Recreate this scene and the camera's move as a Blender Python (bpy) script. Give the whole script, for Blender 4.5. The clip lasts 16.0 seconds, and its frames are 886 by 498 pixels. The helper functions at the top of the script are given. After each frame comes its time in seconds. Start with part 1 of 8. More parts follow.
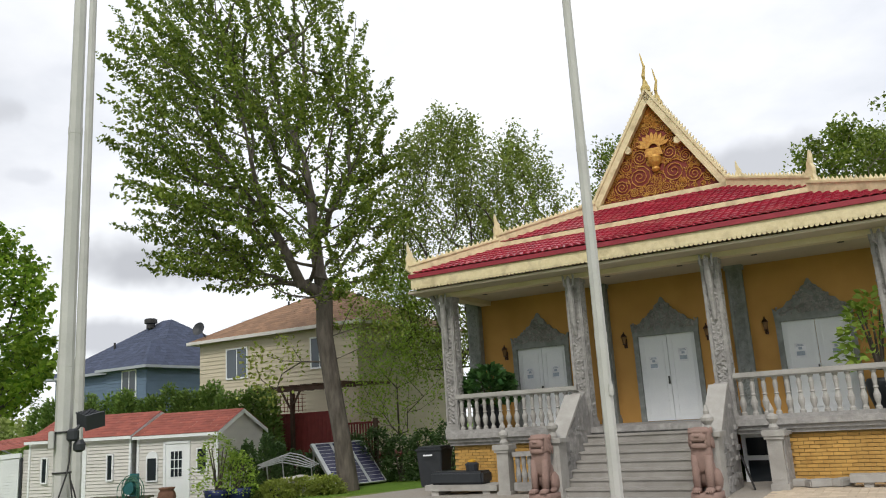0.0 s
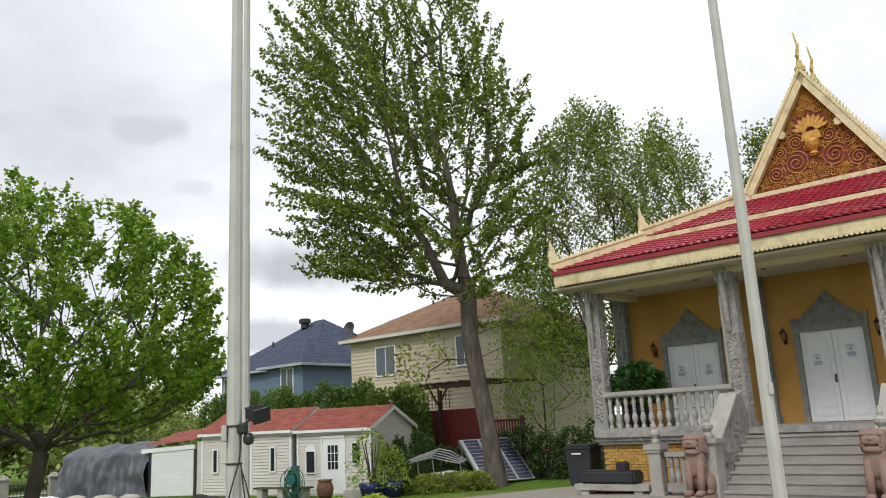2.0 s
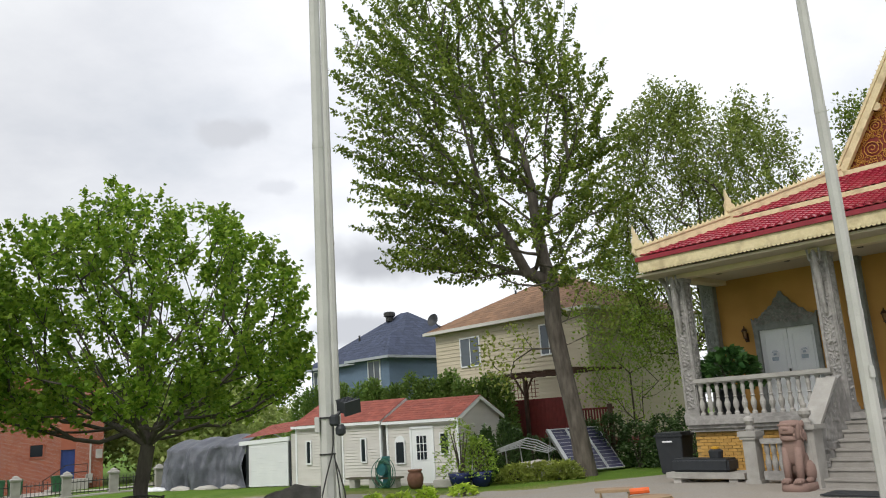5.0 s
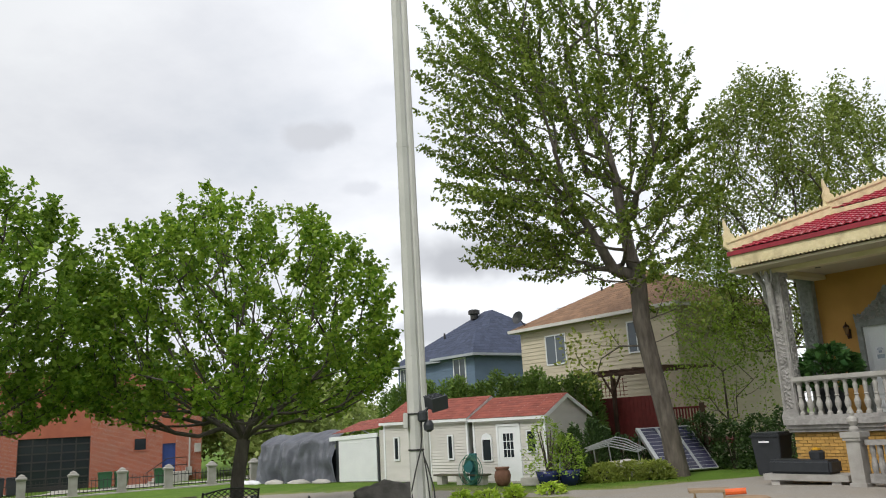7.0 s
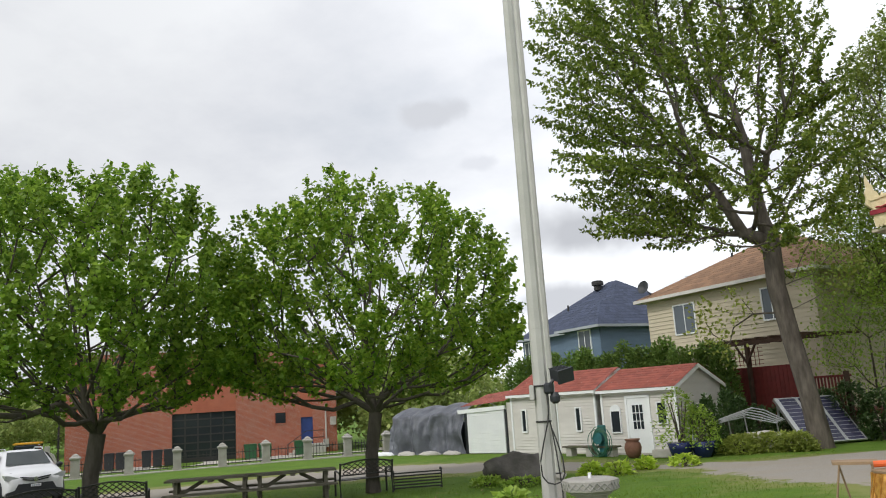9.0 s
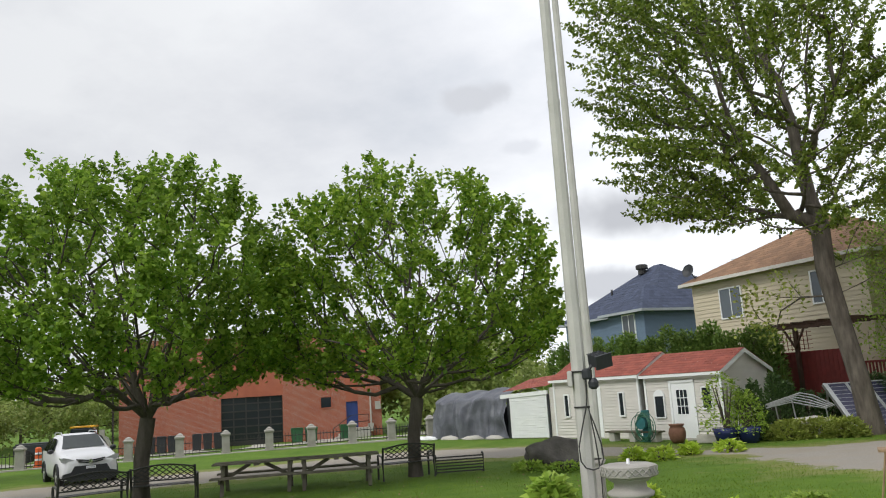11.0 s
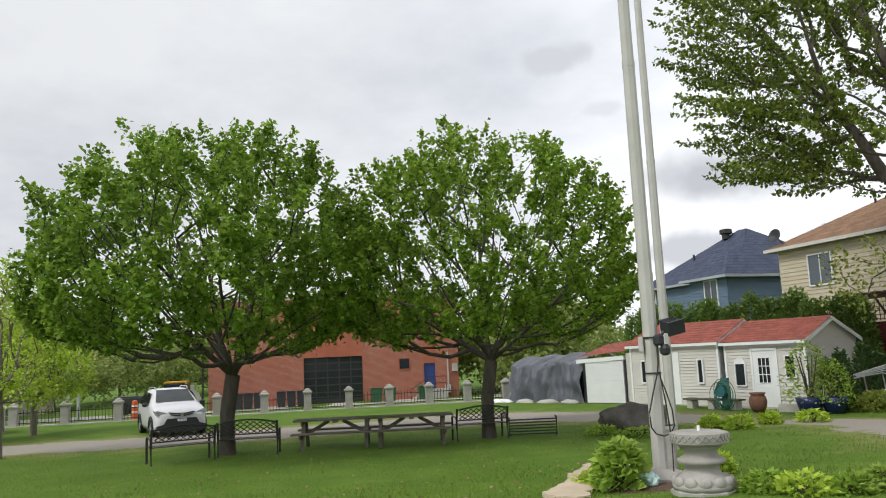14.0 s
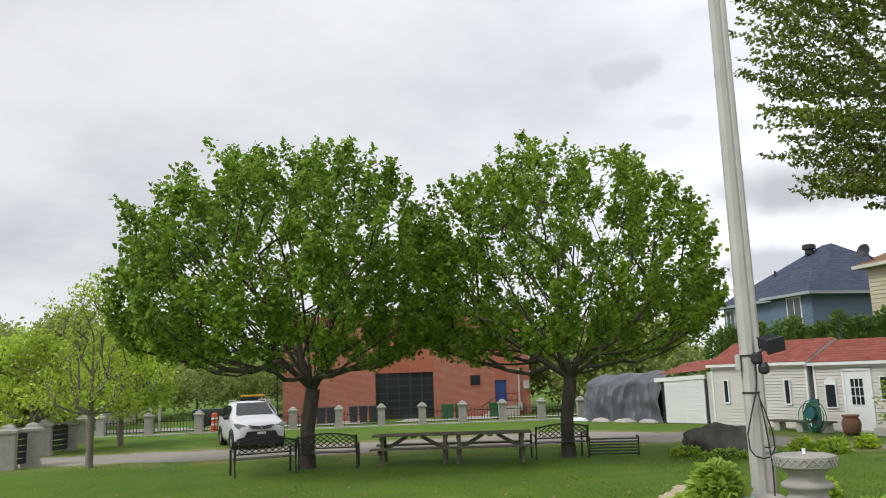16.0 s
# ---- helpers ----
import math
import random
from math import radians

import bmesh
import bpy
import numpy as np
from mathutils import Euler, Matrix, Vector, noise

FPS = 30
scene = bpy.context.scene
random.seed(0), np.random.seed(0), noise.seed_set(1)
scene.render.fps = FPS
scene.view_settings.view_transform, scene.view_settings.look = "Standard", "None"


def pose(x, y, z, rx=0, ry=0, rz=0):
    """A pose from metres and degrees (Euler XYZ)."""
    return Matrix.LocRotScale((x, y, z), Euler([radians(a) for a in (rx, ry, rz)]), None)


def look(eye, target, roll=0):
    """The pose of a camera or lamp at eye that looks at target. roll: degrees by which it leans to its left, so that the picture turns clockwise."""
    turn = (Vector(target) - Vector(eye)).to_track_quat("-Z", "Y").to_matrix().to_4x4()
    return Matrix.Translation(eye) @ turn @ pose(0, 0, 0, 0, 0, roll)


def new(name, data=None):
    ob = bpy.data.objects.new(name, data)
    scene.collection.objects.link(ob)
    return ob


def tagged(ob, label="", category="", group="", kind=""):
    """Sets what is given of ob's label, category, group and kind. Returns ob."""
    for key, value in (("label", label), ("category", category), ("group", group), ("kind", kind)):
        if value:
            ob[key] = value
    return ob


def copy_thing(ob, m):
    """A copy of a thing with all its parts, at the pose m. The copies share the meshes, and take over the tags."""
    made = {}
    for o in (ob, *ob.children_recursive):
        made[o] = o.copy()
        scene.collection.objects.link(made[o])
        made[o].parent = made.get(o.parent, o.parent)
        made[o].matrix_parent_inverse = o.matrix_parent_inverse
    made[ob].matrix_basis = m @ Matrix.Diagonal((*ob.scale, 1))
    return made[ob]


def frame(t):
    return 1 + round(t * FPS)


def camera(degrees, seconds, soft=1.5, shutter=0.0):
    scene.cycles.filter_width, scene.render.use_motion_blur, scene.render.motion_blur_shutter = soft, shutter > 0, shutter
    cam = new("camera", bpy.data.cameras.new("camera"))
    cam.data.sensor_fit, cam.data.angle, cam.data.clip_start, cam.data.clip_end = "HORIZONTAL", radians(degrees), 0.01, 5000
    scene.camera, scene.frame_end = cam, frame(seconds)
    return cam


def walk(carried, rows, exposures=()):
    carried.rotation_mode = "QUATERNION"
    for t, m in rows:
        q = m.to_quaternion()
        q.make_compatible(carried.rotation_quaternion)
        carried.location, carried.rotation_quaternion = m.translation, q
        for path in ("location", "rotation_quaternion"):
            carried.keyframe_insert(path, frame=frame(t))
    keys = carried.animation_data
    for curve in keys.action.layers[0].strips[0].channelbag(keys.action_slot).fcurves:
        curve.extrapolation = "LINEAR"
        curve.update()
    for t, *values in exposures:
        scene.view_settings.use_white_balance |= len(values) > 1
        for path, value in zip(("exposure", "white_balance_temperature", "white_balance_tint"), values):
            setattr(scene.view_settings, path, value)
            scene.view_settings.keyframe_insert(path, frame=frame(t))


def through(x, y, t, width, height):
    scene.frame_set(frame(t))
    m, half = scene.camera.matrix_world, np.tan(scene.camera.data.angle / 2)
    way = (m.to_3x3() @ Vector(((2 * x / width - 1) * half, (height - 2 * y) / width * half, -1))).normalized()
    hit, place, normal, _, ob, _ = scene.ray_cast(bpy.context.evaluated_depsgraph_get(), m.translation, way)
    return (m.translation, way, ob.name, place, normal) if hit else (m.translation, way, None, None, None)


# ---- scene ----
cam = camera(59.06, 16.0, soft=1.05)
PATH = [
    (0.0, pose(-0.003, 0.040, 1.756, 102.151, 3.458, 1.885)),
    (0.5, pose(-0.003, 0.029, 1.763, 102.249, 3.199, 4.792)),
    (1.0, pose(-0.008, 0.004, 1.765, 102.350, 2.869, 7.529)),
    (1.5, pose(-0.028, -0.030, 1.766, 102.418, 3.107, 9.881)),
    (2.0, pose(-0.038, -0.036, 1.765, 102.524, 2.842, 12.276)),
    (2.5, pose(-0.044, -0.037, 1.764, 102.468, 2.780, 13.112)),
    (3.0, pose(-0.035, -0.046, 1.757, 102.337, 2.703, 13.772)),
    (3.5, pose(-0.026, -0.055, 1.759, 102.087, 2.937, 14.158)),
    (4.0, pose(-0.022, -0.081, 1.759, 102.102, 3.265, 15.595)),
    (6.5, pose(-0.042, -0.130, 1.748, 102.345, 3.289, 22.822)),
    (7.0, pose(-0.046, -0.134, 1.740, 102.406, 3.107, 24.611)),
    (7.5, pose(-0.042, -0.147, 1.735, 102.389, 3.151, 26.340)),
    (8.0, pose(-0.032, -0.161, 1.731, 102.362, 3.086, 28.842)),
    (8.5, pose(-0.022, -0.181, 1.734, 101.911, 3.810, 30.038)),
    (9.0, pose(-0.009, -0.192, 1.731, 101.038, 3.623, 33.709)),
    (11.5, pose(0.131, -0.153, 1.745, 99.970, 3.363, 37.918)),
    (12.0, pose(0.182, -0.151, 1.743, 100.020, 2.771, 39.813)),
    (12.5, pose(0.231, -0.145, 1.738, 99.411, 2.450, 41.290)),
    (13.0, pose(0.246, -0.136, 1.735, 97.933, 2.478, 41.984)),
    (13.5, pose(0.254, -0.142, 1.734, 97.852, 2.531, 42.286)),
    (14.0, pose(0.232, -0.141, 1.734, 97.802, 2.586, 42.619)),
    (14.5, pose(0.111, -0.170, 1.739, 97.856, 2.616, 42.433)),
    (15.0, pose(0.013, -0.227, 1.738, 98.303, 2.494, 42.230)),
    (15.5, pose(-0.018, -0.274, 1.741, 99.033, 2.396, 42.917)),
    (16.0, pose(-0.030, -0.284, 1.732, 99.195, 1.935, 47.485)),
]
EXPOSURE = [(0.0, 0.0), (16.0, 0.0)]
walk(cam, PATH, EXPOSURE)

# ---- sky and sun: a bright overcast day ----
world = bpy.data.worlds.new("sky")
scene.world = world
world.use_nodes = True
wn, wl = world.node_tree.nodes, world.node_tree.links
wn.clear()


def wnode(kind, **kw):
    n = wn.new(kind)
    for k, v in kw.items():
        n.inputs[k].default_value = v
    return n


def wmath(op, a, b=None):
    n = wn.new("ShaderNodeMath")
    n.operation = op
    for i, v in enumerate((a, b)):
        if v is None:
            continue
        if isinstance(v, (int, float)):
            n.inputs[i].default_value = v
        else:
            wl.new(v, n.inputs[i])
    return n.outputs[0]


nishita = wn.new("ShaderNodeTexSky")
nishita.sky_type = "NISHITA"
nishita.sun_disc = False
nishita.sun_elevation, nishita.sun_rotation = radians(52), radians(150)
clear_sky = wnode("ShaderNodeVectorMath")
clear_sky.operation = "SCALE"
clear_sky.inputs["Scale"].default_value = 0.12
wl.new(nishita.outputs[0], clear_sky.inputs[0])
coord = wn.new("ShaderNodeTexCoord")
sep = wn.new("ShaderNodeSeparateXYZ")
wl.new(coord.outputs["Generated"], sep.inputs[0])
lift = wmath("ADD", wmath("MAXIMUM", sep.outputs[2], 0.0), 0.22)
flat = wn.new("ShaderNodeCombineXYZ")
wl.new(wmath("DIVIDE", sep.outputs[0], lift), flat.inputs[0])
wl.new(wmath("DIVIDE", sep.outputs[1], lift), flat.inputs[1])
banks = wnode("ShaderNodeTexNoise", Scale=1.1, Detail=7.0, Roughness=0.55)
wl.new(flat.outputs[0], banks.inputs["Vector"])
ramp = wn.new("ShaderNodeValToRGB")
ramp.color_ramp.elements[0].position, ramp.color_ramp.elements[0].color = 0.30, (0.80, 0.84, 0.91, 1)
ramp.color_ramp.elements[1].position, ramp.color_ramp.elements[1].color = 0.58, (1.20, 1.22, 1.25, 1)
e = ramp.color_ramp.elements.new(0.45)
e.color = (1.02, 1.04, 1.09, 1)
wl.new(banks.outputs["Fac"], ramp.inputs[0])
cover = wn.new("ShaderNodeMix")
cover.data_type = "RGBA"
cover.inputs[0].default_value = 0.93
wl.new(clear_sky.outputs[0], cover.inputs[6])
wl.new(ramp.outputs[0], cover.inputs[7])
# the cloud layer thickens towards the west
west = wn.new("ShaderNodeVectorMath")
west.operation = "DOT_PRODUCT"
wl.new(coord.outputs["Generated"], west.inputs[0])
west.inputs[1].default_value = (-0.98, 0.17, 0.1)
thick = wn.new("ShaderNodeMapRange")
thick.interpolation_type = "SMOOTHSTEP"
thick.inputs["From Min"].default_value, thick.inputs["From Max"].default_value = 0.45, 1.0
thick.inputs["To Min"].default_value, thick.inputs["To Max"].default_value = 1.0, 0.72
wl.new(west.outputs["Value"], thick.inputs["Value"])
layer = wn.new("ShaderNodeVectorMath")
layer.operation = "SCALE"
wl.new(cover.outputs[2], layer.inputs[0])
wl.new(thick.outputs[0], layer.inputs["Scale"])
# a few small grey scraps of cloud hang under the white layer
tint = layer.outputs[0]
for az, el, size, dark in ((33.9, 21.0, 0.042, 0.72), (30.0, 17.0, 0.03, 0.85), (22.5, 11.5, 0.11, 0.62), (25.0, 6.5, 0.07, 0.7), (-22.0, 15.5, 0.09, 0.7), (27.5, 24.0, 0.03, 0.9)):
    c = (-math.sin(radians(az)) * math.cos(radians(el)), math.cos(radians(az)) * math.cos(radians(el)), math.sin(radians(el)))
    off = wn.new("ShaderNodeVectorMath")
    off.operation = "SUBTRACT"
    wl.new(coord.outputs["Generated"], off.inputs[0])
    off.inputs[1].default_value = c
    squash = wn.new("ShaderNodeVectorMath")
    squash.operation = "MULTIPLY"
    wl.new(off.outputs[0], squash.inputs[0])
    squash.inputs[1].default_value = (1 / size, 1 / size, 2.6 / size)
    ragged = wnode("ShaderNodeTexNoise", Scale=0.5 / size, Detail=5.0)
    wl.new(coord.outputs["Generated"], ragged.inputs["Vector"])
    length = wn.new("ShaderNodeVectorMath")
    length.operation = "LENGTH"
    wl.new(squash.outputs[0], length.inputs[0])
    reach = wmath("ADD", length.outputs["Value"], wmath("MULTIPLY", wmath("SUBTRACT", ragged.outputs["Fac"], 0.5), 2.6))
    mask = wn.new("ShaderNodeMapRange")
    mask.interpolation_type = "SMOOTHSTEP"
    mask.inputs["From Min"].default_value, mask.inputs["From Max"].default_value = 1.15, 0.45
    wl.new(reach, mask.inputs["Value"])
    grey = wn.new("ShaderNodeMix")
    grey.data_type = "RGBA"
    wl.new(mask.outputs[0], grey.inputs[0])
    wl.new(tint, grey.inputs[6])
    grey.inputs[7].default_value = (dark * 0.94, dark * 0.97, dark * 1.04, 1)
    tint = grey.outputs[2]
sky_light = wnode("ShaderNodeBackground", Strength=1.0)
wl.new(tint, sky_light.inputs["Color"])
wout = wn.new("ShaderNodeOutputWorld")
wl.new(sky_light.outputs[0], wout.inputs[0])

sun = new("sun", bpy.data.lights.new("sun", "SUN"))
sun.data.energy, sun.data.angle, sun.data.color = 1.9, radians(16), (1.0, 0.96, 0.9)
sun.matrix_world = look((-7, -16, 26), (0, 8, 0))


# ---- materials ----
def mat(name, c1, c2=None, scale=3.0, rough=0.75, bump=0.15, fine=60.0, metal=0.0, spread=0.12, rnd=0.0, stain=None, island=False, stretch=(1, 1, 1), spec=0.4):
    m = bpy.data.materials.new(name)
    m.use_nodes = True
    nt = m.node_tree
    N, K = nt.nodes, nt.links
    b = N["Principled BSDF"]
    c2 = c2 or tuple(v * 0.72 for v in c1)
    geo = N.new("ShaderNodeNewGeometry")
    mp = N.new("ShaderNodeMapping")
    mp.inputs["Scale"].default_value = stretch
    K.new(geo.outputs["Position"], mp.inputs[0])
    big = N.new("ShaderNodeTexNoise")
    big.inputs["Scale"].default_value, big.inputs["Detail"].default_value = scale, 5
    small = N.new("ShaderNodeTexNoise")
    small.inputs["Scale"].default_value, small.inputs["Detail"].default_value = fine, 4
    for n in (big, small):
        K.new(mp.outputs[0], n.inputs["Vector"])
    rr = N.new("ShaderNodeMapRange")
    rr.inputs["From Min"].default_value, rr.inputs["From Max"].default_value = 0.3, 0.7
    K.new(big.outputs["Fac"], rr.inputs["Value"])
    mx = N.new("ShaderNodeMix")
    mx.data_type = "RGBA"
    mx.inputs[6].default_value, mx.inputs[7].default_value = (*c1, 1), (*c2, 1)
    K.new(rr.outputs[0], mx.inputs[0])
    out = mx.outputs[2]
    if stain:
        st = N.new("ShaderNodeTexNoise")
        st.inputs["Scale"].default_value, st.inputs["Detail"].default_value = scale * 0.37, 8
        K.new(geo.outputs["Position"], st.inputs["Vector"])
        sr = N.new("ShaderNodeMapRange")
        sr.inputs["From Min"].default_value, sr.inputs["From Max"].default_value = 0.5, 0.7
        K.new(st.outputs["Fac"], sr.inputs["Value"])
        s2 = N.new("ShaderNodeMix")
        s2.data_type = "RGBA"
        s2.inputs[7].default_value = (*stain, 1)
        K.new(sr.outputs[0], s2.inputs[0])
        K.new(out, s2.inputs[6])
        out = s2.outputs[2]
    hv = N.new("ShaderNodeHueSaturation")
    val = N.new("ShaderNodeMapRange")
    val.inputs["To Min"].default_value, val.inputs["To Max"].default_value = 1 - spread, 1 + spread
    K.new(small.outputs["Fac"], val.inputs["Value"])
    v = val.outputs[0]
    if rnd:
        src = geo.outputs["Random Per Island"] if island else N.new("ShaderNodeObjectInfo").outputs["Random"]
        rv = N.new("ShaderNodeMapRange")
        rv.inputs["To Min"].default_value, rv.inputs["To Max"].default_value = 1 - rnd, 1 + rnd
        K.new(src, rv.inputs["Value"])
        mm = N.new("ShaderNodeMath")
        mm.operation = "MULTIPLY"
        K.new(v, mm.inputs[0])
        K.new(rv.outputs[0], mm.inputs[1])
        v = mm.outputs[0]
    K.new(v, hv.inputs["Value"])
    K.new(out, hv.inputs["Color"])
    K.new(hv.outputs[0], b.inputs["Base Color"])
    b.inputs["Roughness"].default_value, b.inputs["Metallic"].default_value = rough, metal
    b.inputs["Specular IOR Level"].default_value = spec
    if bump:
        bp = N.new("ShaderNodeBump")
        bp.inputs["Strength"].default_value, bp.inputs["Distance"].default_value = bump, 0.02
        K.new(small.outputs["Fac"], bp.inputs["Height"])
        K.new(bp.outputs[0], b.inputs["Normal"])
    return m


def leaf_mat(name, c1, c2, through=0.35):
    m = bpy.data.materials.new(name)
    m.use_nodes = True
    N, K = m.node_tree.nodes, m.node_tree.links
    b = N["Principled BSDF"]
    geo = N.new("ShaderNodeNewGeometry")
    mx = N.new("ShaderNodeMix")
    mx.data_type = "RGBA"
    mx.inputs[6].default_value, mx.inputs[7].default_value = (*c1, 1), (*c2, 1)
    K.new(geo.outputs["Random Per Island"], mx.inputs[0])
    big = N.new("ShaderNodeTexNoise")
    big.inputs["Scale"].default_value = 0.7
    K.new(geo.outputs["Position"], big.inputs["Vector"])
    val = N.new("ShaderNodeMapRange")
    val.inputs["From Min"].default_value, val.inputs["From Max"].default_value = 0.3, 0.7
    val.inputs["To Min"].default_value, val.inputs["To Max"].default_value = 0.75, 1.25
    K.new(big.outputs["Fac"], val.inputs["Value"])
    hv = N.new("ShaderNodeHueSaturation")
    K.new(val.outputs[0], hv.inputs["Value"])
    K.new(mx.outputs[2], hv.inputs["Color"])
    K.new(hv.outputs[0], b.inputs["Base Color"])
    b.inputs["Roughness"].default_value = 0.5
    b.inputs["Specular IOR Level"].default_value = 0.35
    tr = N.new("ShaderNodeBsdfTranslucent")
    K.new(hv.outputs[0], tr.inputs["Color"])
    ms = N.new("ShaderNodeMixShader")
    ms.inputs[0].default_value = through
    K.new(b.outputs[0], ms.inputs[1])
    K.new(tr.outputs[0], ms.inputs[2])
    K.new(ms.outputs[0], N["Material Output"].inputs[0])
    return m


def glass_mat(name, tone=(0.02, 0.025, 0.03)):
    m = mat(name, tone, tone, rough=0.08, bump=0.0, spec=0.35)
    return m


M = {}
M["brick_yellow"] = mat("yellow_brick", (0.52, 0.31, 0.085), (0.44, 0.25, 0.065), 5, 0.8, 0.3, 90, rnd=0.13)
M["mortar_yellow"] = mat("ochre_mortar", (0.36, 0.24, 0.09), (0.30, 0.20, 0.075), 5, 0.9, 0.3, 120)
M["ochre"] = mat("ochre_wall", (0.51, 0.28, 0.075), (0.44, 0.235, 0.062), 1.2, 0.8, 0.15, 90, stain=(0.36, 0.19, 0.045))
M["cream"] = mat("cream_paint", (0.66, 0.57, 0.38), (0.58, 0.49, 0.32), 2, 0.6, 0.1, 70, stain=(0.6, 0.5, 0.32))
M["gold_cream"] = mat("cream_gold_trim", (0.70, 0.60, 0.38), (0.60, 0.50, 0.29), 9, 0.6, 0.5, 40, stain=(0.46, 0.37, 0.22))
M["spire"] = mat("dull_gilt", (0.55, 0.42, 0.15), (0.40, 0.29, 0.09), 14, 0.45, 0.2, metal=0.2)
M["soffit"] = mat("soffit_paint", (0.50, 0.44, 0.33), (0.45, 0.39, 0.29), 1, 0.8, 0.05)
M["red_tile"] = mat("red_roof_tile", (0.36, 0.03, 0.055), (0.28, 0.02, 0.042), 3, 0.35, 0.1, 40, rnd=0.2, stain=(0.36, 0.08, 0.085))
M["red_tile_far"] = mat("red_roof_tiles_joined", (0.36, 0.03, 0.055), (0.28, 0.02, 0.042), 3, 0.35, 0.1, 40, rnd=0.2, island=True)
M["red_trim"] = mat("dark_red_gutter", (0.30, 0.025, 0.04), None, 3, 0.45)
M["stone"] = mat("grey_carved_stone", (0.37, 0.355, 0.335), (0.24, 0.23, 0.22), 9, 0.85, 0.6, 55, stain=(0.22, 0.21, 0.2))
M["stone_dark"] = mat("grey_green_carved_stone", (0.27, 0.285, 0.27), (0.2, 0.21, 0.2), 9, 0.85, 0.6, 55, stain=(0.16, 0.17, 0.16))
M["stone_light"] = mat("pale_cast_stone", (0.385, 0.37, 0.342), (0.305, 0.292, 0.268), 4, 0.8, 0.35, 60, stain=(0.28, 0.265, 0.24))
M["step"] = mat("step_concrete", (0.33, 0.312, 0.285), (0.27, 0.253, 0.23), 3, 0.85, 0.3, 70, stain=(0.25, 0.235, 0.21))
M["white"] = mat("white_paint", (0.78, 0.80, 0.80), (0.72, 0.74, 0.75), 2, 0.45, 0.05)
M["paper"] = mat("paper_white", (0.86, 0.87, 0.9), None, 4, 0.7, 0.0, spread=0.03)
M["ink"] = mat("ink_blue_grey", (0.40, 0.46, 0.54), None, 8, 0.7, 0.0)
M["black"] = mat("black_metal", (0.02, 0.02, 0.022), (0.035, 0.033, 0.03), 12, 0.45, 0.15, 90)
M["black_plastic"] = mat("black_plastic", (0.022, 0.025, 0.03), (0.03, 0.033, 0.038), 6, 0.5, 0.1)
M["brass"] = mat("old_brass", (0.07, 0.03, 0.018), (0.05, 0.022, 0.014), 12, 0.4, 0.1, metal=0.6)
M["gold"] = mat("gold_paint", (0.62, 0.35, 0.08), (0.38, 0.16, 0.03), 14, 0.42, 0.3, 50, metal=0.3)
M["maroon"] = mat("maroon_panel", (0.20, 0.025, 0.015), (0.14, 0.016, 0.01), 8, 0.6, 0.3, 50)
M["lion"] = mat("pink_sandstone", (0.275, 0.18, 0.15), (0.205, 0.135, 0.112), 5, 0.85, 0.5, 45, stain=(0.25, 0.17, 0.14))
M["galv"] = mat("painted_pole", (0.49, 0.48, 0.455), (0.42, 0.412, 0.39), 2.5, 0.5, 0.08, 60, stain=(0.42, 0.41, 0.38))
M["bark"] = mat("bark", (0.165, 0.142, 0.12), (0.07, 0.06, 0.05), 6, 0.95, 1.0, 22, stretch=(1, 1, 0.25), spread=0.3)
M["bark_dark"] = mat("dark_bark", (0.10, 0.082, 0.066), (0.06, 0.05, 0.04), 7, 0.95, 0.9, 25, stretch=(1, 1, 0.3), spread=0.3)
M["bark_maple"] = mat("grey_brown_maple_bark", (0.10, 0.086, 0.073), (0.06, 0.05, 0.042), 7, 0.95, 0.9, 25, stretch=(1, 1, 0.3), spread=0.3)
M["bark_pale"] = mat("grey_bark", (0.24, 0.21, 0.18), (0.15, 0.13, 0.11), 7, 0.95, 0.8, 25, stretch=(1, 1, 0.3), spread=0.3)
M["leaf_maple"] = leaf_mat("maple_leaf", (0.09, 0.19, 0.018), (0.30, 0.435, 0.06), 0.6)
M["leaf_maple2"] = leaf_mat("maple_leaf_light", (0.085, 0.19, 0.016), (0.32, 0.45, 0.055), 0.58)
M["leaf_big"] = leaf_mat("young_tree_leaf", (0.075, 0.13, 0.016), (0.25, 0.32, 0.05), 0.42)
M["leaf_pale"] = leaf_mat("pale_spring_leaf", (0.21, 0.27, 0.05), (0.38, 0.43, 0.10), 0.45)
M["leaf_olive"] = leaf_mat("olive_spring_leaf", (0.13, 0.19, 0.03), (0.27, 0.33, 0.07), 0.4)
M["leaf_woods"] = leaf_mat("woodland_leaf", (0.23, 0.31, 0.08), (0.40, 0.46, 0.15), 0.45)
M["leaf_lime"] = leaf_mat("lime_leaf", (0.312, 0.451, 0.045), (0.494, 0.610, 0.081), 0.4)
M["leaf_bush"] = leaf_mat("bush_leaf", (0.19, 0.33, 0.04), (0.38, 0.50, 0.09), 0.4)
M["leaf_dark"] = leaf_mat("cedar_leaf", (0.035, 0.075, 0.02), (0.08, 0.14, 0.04), 0.15)
M["leaf_cedar"] = leaf_mat("cedar_hedge_leaf", (0.09, 0.17, 0.035), (0.20, 0.30, 0.065), 0.3)
M["leaf_pot"] = leaf_mat("pot_plant_leaf", (0.03, 0.09, 0.025), (0.08, 0.17, 0.04), 0.2)
M["grass"] = leaf_mat("grass_blade", (0.12, 0.20, 0.02), (0.19, 0.28, 0.035), 0.5)
M["fascia_grey"] = mat("grey_blue_fascia", (0.36, 0.39, 0.42), (0.31, 0.335, 0.36), 1.0, 0.6, 0.1, 50)
